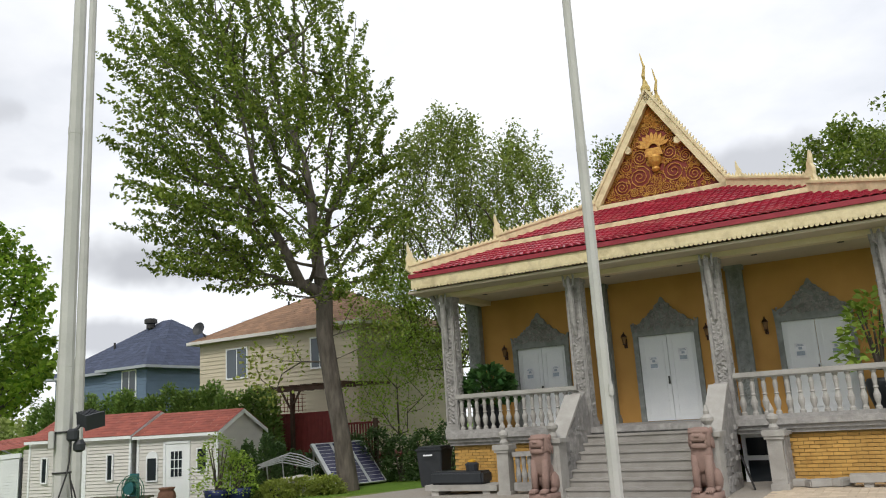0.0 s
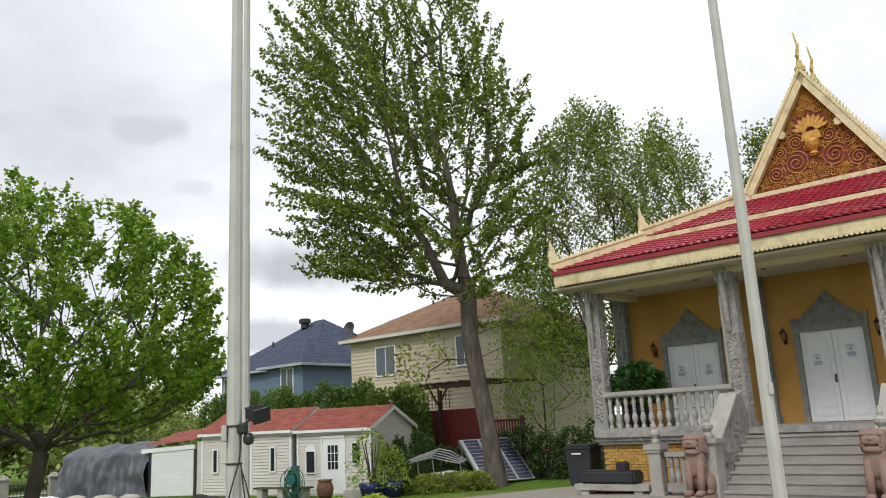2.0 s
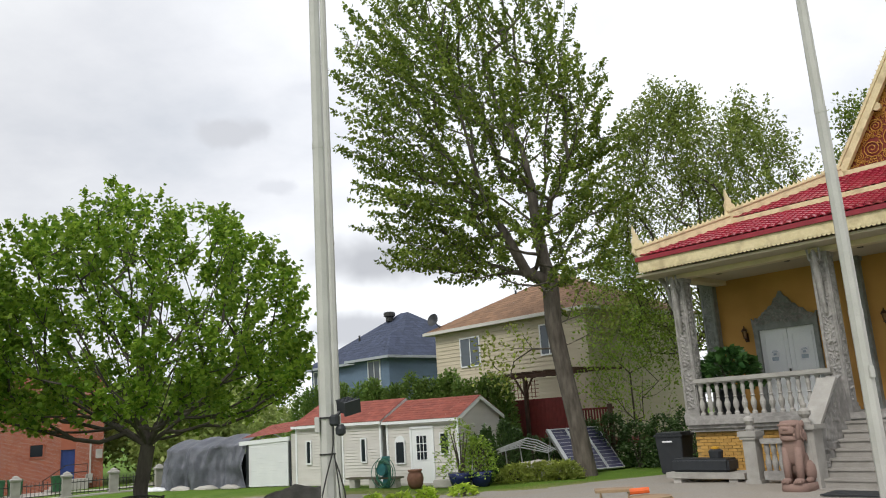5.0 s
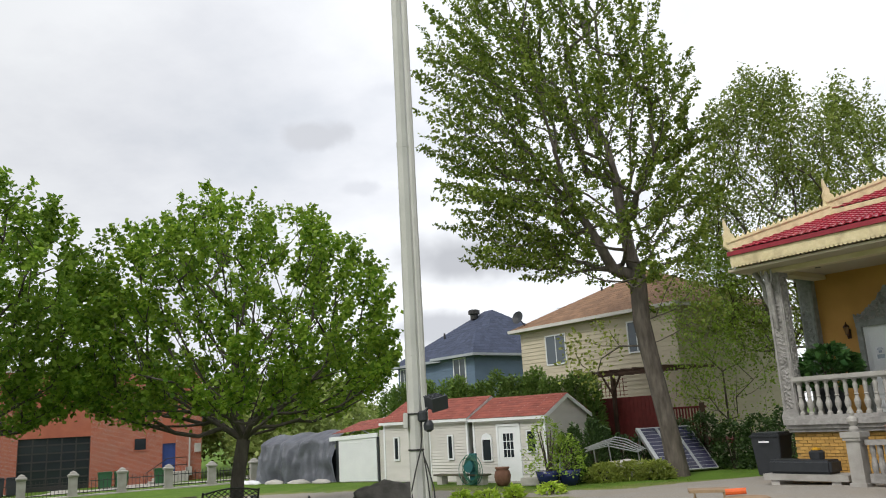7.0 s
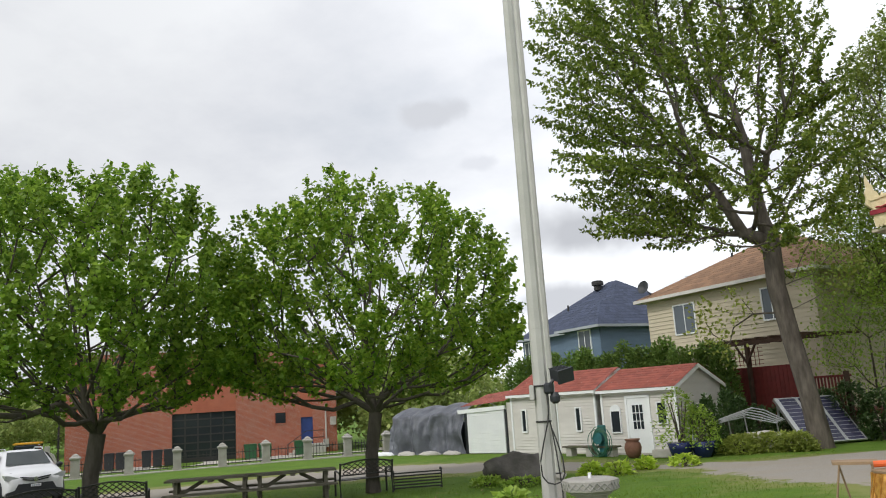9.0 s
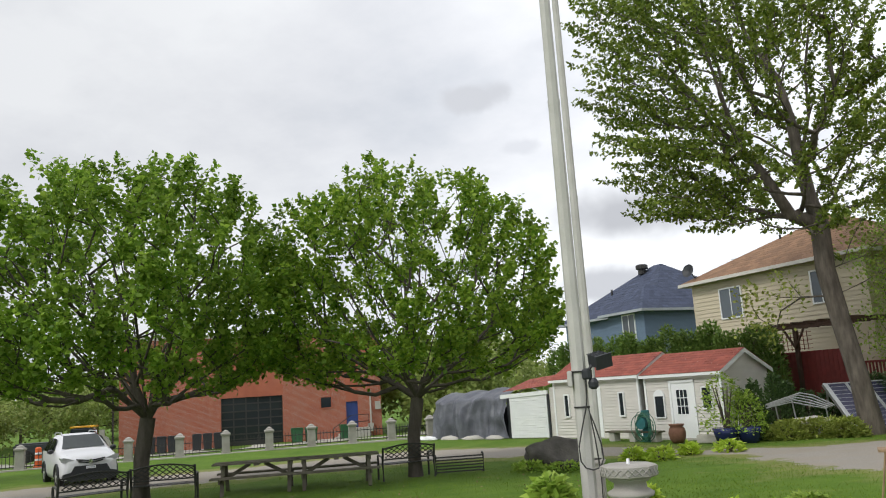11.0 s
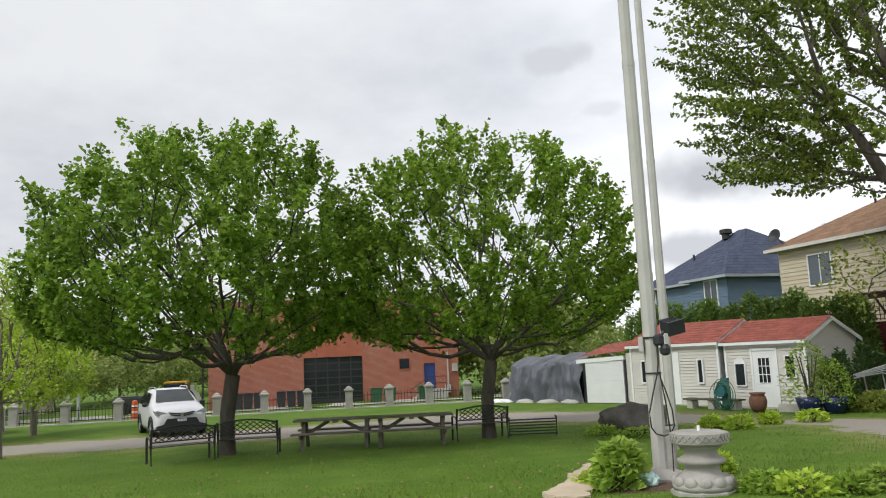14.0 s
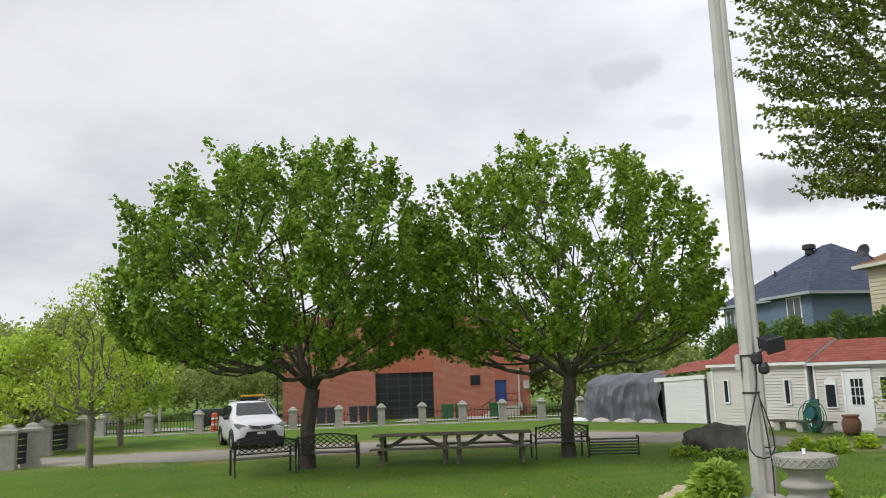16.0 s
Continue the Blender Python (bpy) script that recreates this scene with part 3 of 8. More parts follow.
gmesh = mesh_np("ground", np.stack([gx, gy, gz], -1).reshape(-1, 3), gf, gm, True)
cov = gmesh.attributes.new("cover", "FLOAT", "POINT")
cov.data.foreach_set("value", np.clip(0.5 - gravel_edge(gx, gy) / 1.2, 0, 1).astype(np.float32).ravel())
cov = gmesh.attributes.new("worn", "FLOAT", "POINT")
cov.data.foreach_set("value", np.clip(0.7 - gravel_edge(gx, gy) / 2.8, 0, 1).astype(np.float32).ravel())
tagged(new("ground", gmesh), "mown lawn with worn patches and a gravel drive", "ground", kind="structure")

# ---- temple ----
temple = thing("temple", TM, "ochre temple with red tiled tiered roof and carved grey columns", "temple")
CX = -5.38
COLS = [CX - 5.05, CX - 1.47, CX + 1.78, CX + 5.17]
BAYS = [CX - 3.5, CX, CX + 3.5]
WALL, PORCH, FLOOR = 20.3, 17.75, 1.33

SLAB = -10.44
xw = [COLS[0] - 0.65] + [v for b in BAYS for v in (b - 0.74, b + 0.74)] + [COLS[3] + 0.5]
for a, b, z0 in [(a, b, 0.9) for a, b in zip(xw[::2], xw[1::2])] + [(b - 0.74, b + 0.74, 3.52) for b in BAYS]:
    bm = B()
    box(bm, a, b, WALL, WALL + 0.25, z0, 5.1)
    part("front_wall", bm, M["ochre"], temple)
for x in (xw[0], xw[-1] - 0.25):
    bm = B()
    box(bm, x, x + 0.25, WALL + 0.25, 32, -0.3, 5.1)
    part("side_wall", bm, M["ochre"], temple)
bm = B()
box(bm, xw[0], xw[-1], 32, 32.25, -0.3, 5.1)
part("back_wall", bm, M["ochre"], temple)
bm = B()
box(bm, SLAB - 0.08, xw[-1] + 0.1, PORCH - 0.15, WALL, 1.2, FLOOR)
box(bm, SLAB - 0.06, xw[-1] + 0.04, PORCH - 0.08, WALL, 1.11, 1.2)
box(bm, SLAB - 0.04, xw[-1] - 0.02, PORCH - 0.02, WALL, 1.03, 1.11)
part("porch_slab", bm, M["stone"], temple, "weathered grey stone porch edge with mouldings")
# the brick base, with a basement window beside the stair
base_walls = []
for x0, x1, y0, y1 in ((SLAB, CX - 1.55, PORCH + 0.13, PORCH + 0.3), (CX + 2.86, xw[-1] - 0.1, PORCH + 0.13, PORCH + 0.3), (CX + 1.95, CX + 2.86, PORCH + 0.9, PORCH + 1.0), (SLAB, SLAB + 0.15, PORCH + 0.3, WALL)):
    bm = B()
    box(bm, x0, x1, y0, y1, -0.4, 1.03)
    base_walls.append(part("base_wall", bm, M["mortar_yellow"], temple))
bw = part("basement_window", B(), M["white"], temple)
bm = B()
for x0, x1, z0, z1 in ((1.84, 1.92, -0.25, 1.0), (2.76, 2.84, -0.25, 1.0), (1.92, 2.76, 0.92, 1.0), (1.92, 2.76, 0.44, 0.54)):
    box(bm, CX + x0, CX + x1, PORCH + 0.78, PORCH + 0.88, z0, z1)
bm.to_mesh(bw.data)
bm = B()
box(bm, CX + 1.92, CX + 2.76, PORCH + 0.84, PORCH + 0.86, -0.25, 0.92)
part("pane", bm, M["glass"], bw)

# stair: eight treads between stone cheek walls
for i in range(8):
    bm = B()
    z1 = FLOOR - i * 0.166
    y1 = PORCH - 0.15 - i * 0.27
    box(bm, CX - 1.25, CX + 1.65, y1 - 0.30, y1 + 0.05, z1 - 0.045 - 0.166, z1 - 0.166)
    box(bm, CX - 1.24, CX + 1.64, y1 - 0.27, y1 + 0.05, -0.3, z1 - 0.045 - 0.166)
    part("step", bm, M["step"], temple)
for sgn, cheek in ((-1, CX - 1.40), (1, CX + 1.80)):
    bm = B()
    x0, x1 = cheek - 0.15, cheek + 0.15
    prof = [(PORCH - 0.14, -0.3), (PORCH - 0.14, 1.15), (PORCH - 0.30, 2.12), (PORCH - 0.5, 2.05), (PORCH - 1.6, 1.13), (PORCH - 1.95, 0.95), (PORCH - 1.95, -0.3)]
    a = [bm.verts.new((x0, y, z)) for y, z in prof]
    b = [bm.verts.new((x1, y, z)) for y, z in prof]
    bm.faces.new(a)
    bm.faces.new(b[::-1])
    for i in range(len(a)):
        bm.faces.new((a[i], b[i], b[(i + 1) % len(a)], a[(i + 1) % len(a)]))
    part("stair_cheek", bm, M["stone"], temple)
    bm = B()
    rng = random.Random(3 + sgn)
    for k in range(26):
        y = PORCH - 0.2 - rng.random() * 1.6
        zt = 2.0 - max(0, (PORCH - 0.4 - y)) * 0.9
        z = rng.uniform(0.05, max(0.3, zt - 0.12))
        o = x1 if sgn > 0 else x0
        box(bm, o - 0.02, o + 0.04, y - 0.13, y + 0.13, z - 0.05, z + 0.05)
        box(bm, (x0 if sgn > 0 else x1) - 0.04, (x0 if sgn > 0 else x1) + 0.02, y - 0.13, y + 0.13, z - 0.05, z + 0.05)
    tagged(part("rough_stone", bm, M["stone"], temple), kind="stuff")
    bm = B()
    box(bm, -0.19, 0.19, -0.03, 1.42, 0, 0.07, pose(cheek, PORCH - 1.74, 1.14, 39, 0, 0))
    part("stair_coping", bm, M["stone_light"], temple, "pale sloping stone coping")
    # newel at the foot of the stair
    bm = B()
    x = cheek
    y = PORCH - 2.02
    box(bm, x - 0.2, x + 0.2, y - 0.2, y + 0.2, -0.1, 1.1)
    box(bm, x - 0.26, x + 0.26, y - 0.26, y + 0.26, 1.1, 1.19)
    box(bm, x - 0.13, x + 0.13, y - 0.215, y - 0.2, 0.15, 0.95)
    part("newel", bm, M["stone_light"], temple)
    bm = B()
    lathe(bm, [(0.09, 0), (0.1, 0.05), (0.06, 0.12), (0.12, 0.2), (0.12, 0.26), (0.05, 0.32), (0.06, 0.38), (0.02, 0.5)], 10, (x, y, 1.19))
    part("finial", bm, M["stone_light"], temple)


def carving(seed, f=16.0):
    def g(x, z):
        n = noise.turbulence(Vector((x * f + seed, z * f, seed * 3.1)), 3, False)
        s = math.sin(z * 44 + 4 * math.sin(x * 32 + seed)) * math.cos(x * 40 + 2 * math.sin(z * 21))
        return 0.02 + 0.036 * (n - 0.4) + 0.019 * s
    return g


def carved_column(name, x, y, z0, z1, w, parent, seed, dark):
    bm = B()
    box(bm, x - w / 2, x + w / 2, y - w / 2, y + w / 2, z0, z1)
    box(bm, x - w / 2 - 0.05, x + w / 2 + 0.05, y - w / 2 - 0.05, y + w / 2 + 0.05, z0, z0 + 0.12)
    box(bm, x - w / 2 - 0.03, x + w / 2 + 0.03, y - w / 2 - 0.03, y + w / 2 + 0.03, z0 + 0.12, z0 + 0.2)
    box(bm, x - w / 2 - 0.04, x + w / 2 + 0.04, y - w / 2 - 0.04, y + w / 2 + 0.04, z1 - 0.1, z1)
    col = part(name, bm, M["stone_dark"] if dark else M["stone"], parent)
    for s in (-1, 1):
        bm = B()
        box(bm, x + s * w * 0.42 - 0.022, x + s * w * 0.42 + 0.022, y - w / 2 - 0.022, y - w / 2, z0 + 0.2, z1 - 0.1)
        part("border_strip", bm, M["stone_dark"] if dark else M["stone"], col)
        for t in (-1, 1):
            bm = B()
            box(bm, min(x + t * w / 2, x + t * (w / 2 + 0.022)), max(x + t * w / 2, x + t * (w / 2 + 0.022)), y + s * w * 0.42 - 0.022, y + s * w * 0.42 + 0.022, z0 + 0.2, z1 - 0.1)
            part("border_strip", bm, M["stone_dark"] if dark else M["stone"], col)
    bm = B()
    h = z1 - z0 - 0.4
    relief(bm, w * 0.66, h, 14, 170, carving(seed), pose(x, y - w / 2 - 0.004, z0 + 0.25))
    if not dark:
        relief(bm, w * 0.66, h, 14, 170, carving(seed + 9), pose(x - w / 2 - 0.004, y, z0 + 0.25, 0, 0, -90))
        relief(bm, w * 0.66, h, 14, 170, carving(seed + 5), pose(x + w / 2 + 0.004, y, z0 + 0.25, 0, 0, 90))
    part("carved_panel", bm, M["stone_dark"] if dark else M["stone"], col)
    return col


for i, x in enumerate(COLS):
    col = carved_column("column", x, PORCH + 0.27, FLOOR, 4.86, 0.34, temple, 1.7 * i, False)
    # bracket shape carved under the eaves, rising to both sides
    bm = B()
    spine = [(x, PORCH + 0.06, 3.5), (x, PORCH + 0.0, 3.8), (x, PORCH - 0.03, 4.1), (x, PORCH - 0.06, 4.4), (x, PORCH - 0.1, 4.65), (x, PORCH - 0.13, 4.8)]
    tube(bm, spine[:4], 0.045, 8, 1.7)
    tube(bm, spine[3:], 0.08, 8, 0.6)
    lathe(bm, [(0.02, 0), (0.055, 0.04), (0.055, 0.1), (0.015, 0.17)], 8, (x, PORCH - 0.13, 4.74))
    for s in (-1, 1):
        tube(bm, [(x, PORCH - 0.1, 4.6), (x + s * 0.12, PORCH - 0.11, 4.68), (x + s * 0.13, PORCH - 0.13, 4.93)], 0.025, 6)
    part("bracket", bm, M["stone"], col, "grey carved bracket under the eaves")
    carved_column("pilaster", x + (-0.40 if i == 0 else 0.2 if i == 3 else 0.12 * (1 if i == 2 else -1)), WALL - 0.1, FLOOR, 4.98, 0.34, temple, 2.3 * i + 1, True)
bm = B()
tube(bm, [(COLS[0] - 0.2, PORCH + 0.3, 4.0), (COLS[0] - 0.32, PORCH + 0.28, 4.3), (COLS[0] - 0.3, PORCH + 0.25, 4.6), (COLS[0] - 0.5, PORCH + 0.2, 4.98)], 0.07, 8)
part("bracket", bm, M["stone"], temple)

# balustrades: rails and turned balusters
bm = B()
lathe(bm, [(0.075, 0), (0.075, 0.05), (0.05, 0.07), (0.045, 0.1), (0.08, 0.2), (0.085, 0.27), (0.05, 0.36), (0.045, 0.4), (0.065, 0.42), (0.045, 0.45), (0.055, 0.55), (0.065, 0.62), (0.045, 0.7), (0.07, 0.73), (0.07, 0.78)], 10)
bal = None
for x0, x1 in ((COLS[0] + 0.19, CX - 1.56), (CX + 2.0, COLS[3] - 0.19)):
    b2 = B()
    box(b2, x0, x1, PORCH - 0.03, PORCH + 0.19, 2.2, 2.3)
    box(b2, x0, x1, PORCH + 0.0, PORCH + 0.16, 2.17, 2.2)
    part("rail", b2, M["stone_light"], temple)
    b2 = B()
    box(b2, x0, x1, PORCH - 0.04, PORCH + 0.2, FLOOR, 1.41)
    part("bottom_rail", b2, M["stone"], temple)
    n = int((x1 - x0) / 0.215)
    for k in range(n):
        m = pose(x0 + (k + 0.5) * (x1 - x0) / n, PORCH + 0.08, 1.41)
        if bal is None:
            bal = part("baluster", bm, M["stone_light"], temple, smooth=False)
            bal.matrix_basis = m
            for v in bal.data.vertices:
                v.co.x *= 0.84
                v.co.y *= 0.84
        else:
            again(bal, m)
for x in (COLS[0] + 0.02,):
    b2 = B()
    box(b2, x - 0.08, x + 0.08, PORCH + 0.46, WALL - 0.27, 2.2, 2.3)
    box(b2, x - 0.08, x + 0.08, PORCH + 0.46, WALL - 0.27, FLOOR, 1.41)
    part("rail", b2, M["stone_light"], temple)
    for k in range(6):
        again(bal, pose(x, PORCH + 0.7 + k * 0.27, 1.41))


# doors with surround and carved pediment
def flame(w, h):
    """Outline of a pointed, curled pediment."""
    half = [(w / 2, 0), (w / 2 + 0.01, 0.1), (w / 2 + 0.02, 0.24), (w / 2 - 0.06, 0.15), (w / 2 - 0.12, 0.2), (w * 0.36, 0.24), (w * 0.31, 0.36), (w * 0.25, 0.38), (w * 0.2, 0.5), (w * 0.15, 0.52), (w * 0.1, 0.68), (w * 0.055, 0.72), (0.02, h)]
    return half + [(-x, z) for x, z in half[::-1]]


def double_door(x, i):
    d = part("door", B(), M["stone_dark"], temple, "white double door in a grey carved stone surround")
    bm = B()
    for s in (-1, 1):
        box(bm, x + s * 0.785 - 0.06, x + s * 0.785 + 0.06, WALL - 0.07, WALL + 0.1, FLOOR, 3.5)
    box(bm, x - 0.85, x + 0.85, WALL - 0.08, WALL + 0.1, 3.5, 3.62)
    bm.to_mesh(d.data)
    for s in (-1, 1):
        bm = B()
        x0, x1 = sorted((x + s * 0.006, x + s * 0.725))
        box(bm, x0, x1, WALL + 0.03, WALL + 0.09, FLOOR + 0.01, 3.5)
        for z0, z1 in ((1.48, 1.72), (1.8, 2.0), (2.1, 3.36)):
            for a, b, c, e in ((x0 + 0.1, x1 - 0.1, z0, z0 + 0.025), (x0 + 0.1, x1 - 0.1, z1 - 0.025, z1), (x0 + 0.1, x0 + 0.125, z0, z1), (x1 - 0.125, x1 - 0.1, z0, z1)):
                box(bm, a, b, WALL + 0.012, WALL + 0.031, c, e)
        lf = part("door_leaf", bm, M["white"], d)
        bm = B()
        z = 2.62 + (0.16 if s > 0 and i == 1 else 0.0)
        xc = (x0 + x1) / 2 + (0.02 * s)
        box(bm, xc - 0.12, xc + 0.12, WALL + 0.006, WALL + 0.011, z, z + 0.34)
        n = part("notice", bm, M["paper"], lf, "white paper notice")
        bm = B()
        for a, b, c, e in ((-0.08, 0.08, 0.27, 0.29), (-0.04, 0.04, 0.19, 0.25), (-0.09, 0.09, 0.05, 0.15), (-0.06, 0.06, 0.3, 0.315)):
            box(bm, xc + a, xc + b, WALL + 0.002, WALL + 0.0055, z + c, z + e)
        part("print_bars", bm, M["ink"], n)
    bm = B()
    box(bm, x - 0.05, x - 0.02, WALL - 0.04, WALL + 0.03, 2.24, 2.44)
    part("handle", bm, M["black"], d)
    bm = B()
    plate(bm, [(x + a, 3.6 + b) for a, b in flame(1.7, 0.86)], WALL - 0.09, WALL + 0.0)
    p = part("pediment", bm, M["stone_dark"], d)
    bm = B()
    rng = random.Random(i)
    for k in range(300):
        a, b = rng.uniform(-0.8, 0.8), rng.uniform(0.04, 0.7)
        if b > 0.80 - abs(a) * 0.95 and not (abs(a) > 0.72 and b < 0.25):
            continue
        if b > 0.27 and abs(a) > 0.55:
            continue
        r = rng.uniform(0.018, 0.042)
        turn = rng.uniform(0, 6.28)
        tube(bm, [(x + a + (r - r * q / 9) * math.cos(turn + q * 0.9), WALL - 0.1 - 0.004 * q, 3.6 + b + (r - r * q / 9) * math.sin(turn + q * 0.9)) for q in range(7)], 0.016, 4)
    tagged(part("carved_scrolls", bm, M["stone"], p), kind="stuff")


def wall_lamp(x, z):
    bm = B()
    box(bm, x - 0.04, x + 0.04, WALL - 0.03, WALL, z - 0.12, z + 0.12)
    tube(bm, [(x, WALL - 0.02, z - 0.08), (x, WALL - 0.12, z - 0.12), (x, WALL - 0.14, z - 0.03)], 0.014, 5)
    lathe(bm, [(0.03, 0), (0.05, 0.015), (0.03, 0.03)], 6, (x, WALL - 0.14, z - 0.04))
    lathe(bm, [(0.085, 0.2), (0.06, 0.25), (0.02, 0.29), (0.012, 0.34)], 6, (x, WALL - 0.14, z - 0.04))
    lp = part("wall_lamp", bm, M["brass"], temple, "small bronze lantern on the wall")
    bm = B()
    lathe(bm, [(0.04, 0.03), (0.07, 0.2)], 6, (x, WALL - 0.14, z - 0.04))
    part("lamp_glass", bm, M["lamp_glass"], lp)


for i, x in enumerate(BAYS):
    double_door(x, i)
    for s in (-1, 1):
        wall_lamp(x + s * 1.06, 3.36)

# ceiling of the porch, beam and fascia
bm = B()
box(bm, xw[0] - 0.1, xw[-1] + 0.3, 17.2, WALL, 4.98, 5.04)
part("porch_ceiling", bm, M["soffit"], temple)
bm = B()
for x in [b + o for b in BAYS for o in (-0.9, 0.9)]:
    lathe(bm, [(0.07, 0), (0.07, 0.02)], 10, (x, 18.9, 4.963))
tagged(part("ceiling_spots", bm, M["black"], temple), kind="stuff")
bm = B()
box(bm, COLS[0] - 0.22, COLS[3] + 0.2, PORCH + 0.12, PORCH + 0.42, 4.86, 5.2)
box(bm, COLS[0] - 0.22, COLS[0] + 0.1, PORCH + 0.42, WALL, 4.86, 5.2)
part("beam", bm, M["cream"], temple)
EL, ER, EF = CX - 5.62, CX + 5.75, 17.08
bm = B()
for x0, x1, y0, y1 in ((EL, ER, EF, EF + 0.06), (EL, EL + 0.06, EF + 0.06, 33), (ER - 0.06, ER, EF + 0.06, 33)):
    box(bm, x0, x1, y0, y1, 5.11, 5.35)
for k in range(int((ER - EL) / 0.1)):
    x = EL + 0.05 + k * 0.1
    plate(bm, [(x - 0.05, 5.11), (x + 0.05, 5.11), (x + 0.035, 5.07), (x, 5.05), (x - 0.035, 5.07)], EF + 0.005, EF + 0.05)
part("fascia", bm, M["gold_cream"], temple, "cream scalloped fascia board")
bm = B()
for x0, x1, y0, y1 in ((EL - 0.04, ER + 0.04, EF - 0.05, EF + 0.08), (EL - 0.04, EL + 0.08, EF + 0.08, 33), (ER - 0.08, ER + 0.04, EF + 0.08, 33)):
    box(bm, x0, x1, y0, y1, 5.354, 5.46)
part("gutter", bm, M["red_trim"], temple)

# the two tiers of the roof
T1, T2 = 1.8, 2.15
Z = (5.46, 6.16, 6.30, 7.22)


def tier(name, x0, x1, y0, k, z0, z1, deep):
    bm = B()
    a = [bm.verts.new(p) for p in ((x0, y0, z0), (x1, y0, z0), (x1 - k, y0 + k, z1), (x0 + k, y0 + k, z1))]
    b = [bm.verts.new(p) for p in ((x0, y0 + deep, z0), (x1, y0 + deep, z0), (x1 - k, y0 + deep - k, z1), (x0 + k, y0 + deep - k, z1))]
    for f in ((a[0], a[1], a[2], a[3]), (b[1], b[0], b[3], b[2]), (a[0], a[3], b[3], b[0]), (a[1], b[1], b[2], a[2]), (a[3], a[2], b[2], b[3]), (a[0], b[0], b[1], a[1])):
        bm.faces.new(f)
    return part(name, bm, M["red_trim"], temple)


tier_1 = tier("lower_roof", EL, ER, EF, T1, Z[0], Z[1], 16)
UL, UR, UF = CX - 3.88, CX + 4.06, EF + T1
tier_2 = tier("upper_roof", UL, UR, UF, T2, Z[2], Z[3], 12.4)
bm = B()
box(bm, UL + 0.1, UR - 0.1, UF - 0.06, UF + 0.0, 6.10, 6.24)
box(bm, UL - 0.0, UR + 0.0, UF - 0.1, UF + 0.05, 6.18, 6.295)
part("tier_band", bm, M["gold_cream"], temple, "cream band between the roof tiers")


def tile_mesh():
    V, F = [], []
    for j, (y, dz) in enumerate(((-0.02, 0.02), (-0.02, 0.045), (0.22, 0.014))):
        for i in range(5):
            u = i / 4
            V.append(((u - 0.5) * 0.185, y, dz + 0.03 * math.sin(math.pi * u)))
    for j in range(2):
        for i in range(4):
            F.append((j * 5 + i, j * 5 + i + 1, j * 5 + 5 + i + 1, j * 5 + 5 + i))
    return V, F


def tiles(parent, x0, x1, y0, k, z0, z1, own):
    V, F = tile_mesh()
    slope = math.atan2(z1 - z0, k)
    rows = int(math.hypot(k, z1 - z0) / 0.19)
    put = []
    for j in range(rows):
        u = (j + 0.1) / rows
        a, b = x0 + k * u + 0.12, x1 - k * u - 0.12
        n = int((b - a) / 0.185)
        for i in range(n + 1):
            x = a + (b - a) * i / n
            put.append((abs(x - CX) + j * 0.6, Matrix.Translation((x, y0 + k * u, z0 + (z1 - z0) * u)) @ Matrix.Rotation(slope, 4, "X")))
    put.sort(key=lambda p: p[0])
    if own:
        me = bpy.data.meshes.new("roof_tile")
        me.from_pydata(V, [], F)
        me.materials.append(M["red_tile"])
        for _, m in put[:own]:
            o = new("roof_tile", me)
            o.parent, o.matrix_basis = parent, m
    VV, FF = [], []
    for _, m in put[own:]:
        FF += [tuple(i + len(VV) for i in f) for f in F]
        VV += [tuple(m @ Vector(v)) for v in V]
    me = bpy.data.meshes.new("roof_tiles")
    me.from_pydata(VV, [], FF)
    me.materials.append(M["red_tile_far"])
    o = new("roof_tiles", me)
    o.parent = parent
    tagged(o, kind="stuff")


# hip bands with teeth and flame finials
def band(p0, p1, parent, w=0.16, h=0.24):
    p0, p1 = Vector(p0), Vector(p1)
    d = p1 - p0
    m = Matrix.Translation(p0) @ d.to_track_quat("X", "Z").to_matrix().to_4x4()
    bm = B()
    L = d.length
    box(bm, 0, L, -w / 2, w / 2, -0.05, h, m)
    box(bm, 0, L, -w / 2 - 0.03, w / 2 + 0.03, h - 0.06, h - 0.02, m)
    n = int(L / 0.13)
    for k in range(n):
        x = (k + 0.5) * L / n
        vs = [bm.verts.new(m @ Vector(p)) for p in ((x - 0.045, -0.03, h), (x + 0.045, -0.03, h), (x + 0.045, 0.03, h), (x - 0.045, 0.03, h), (x + 0.03, 0, h + 0.09))]
        for f in ((0, 1, 4), (1, 2, 4), (2, 3, 4), (3, 0, 4)):
            bm.faces.new([vs[i] for i in f])
    return part("hip_band", bm, M["gold_cream"], parent, "cream ridge band with small teeth")


FLAME = [(0.0, 0.0), (0.34, 0.0), (0.40, 0.12), (0.32, 0.2), (0.22, 0.2), (0.25, 0.34), (0.2, 0.46), (0.13, 0.5), (0.13, 0.62), (0.06, 0.72), (0.02, 0.86), (-0.02, 0.98), (-0.05, 0.8), (-0.04, 0.6), (-0.1, 0.46), (-0.08, 0.3), (-0.12, 0.12)]


def finial(p, turn, size, parent):
    bm = B()
    plate(bm, [(x * size, z * size) for x, z in FLAME], -0.06 * size, 0.06 * size)
    o = part("naga_finial", bm, M["gold_cream"], parent, "cream flame-shaped finial")
    o.matrix_basis = pose(*p, 0, 0, turn)
    mod = o.modifiers.new("soft", "BEVEL")
    mod.width, mod.segments = 0.02, 2


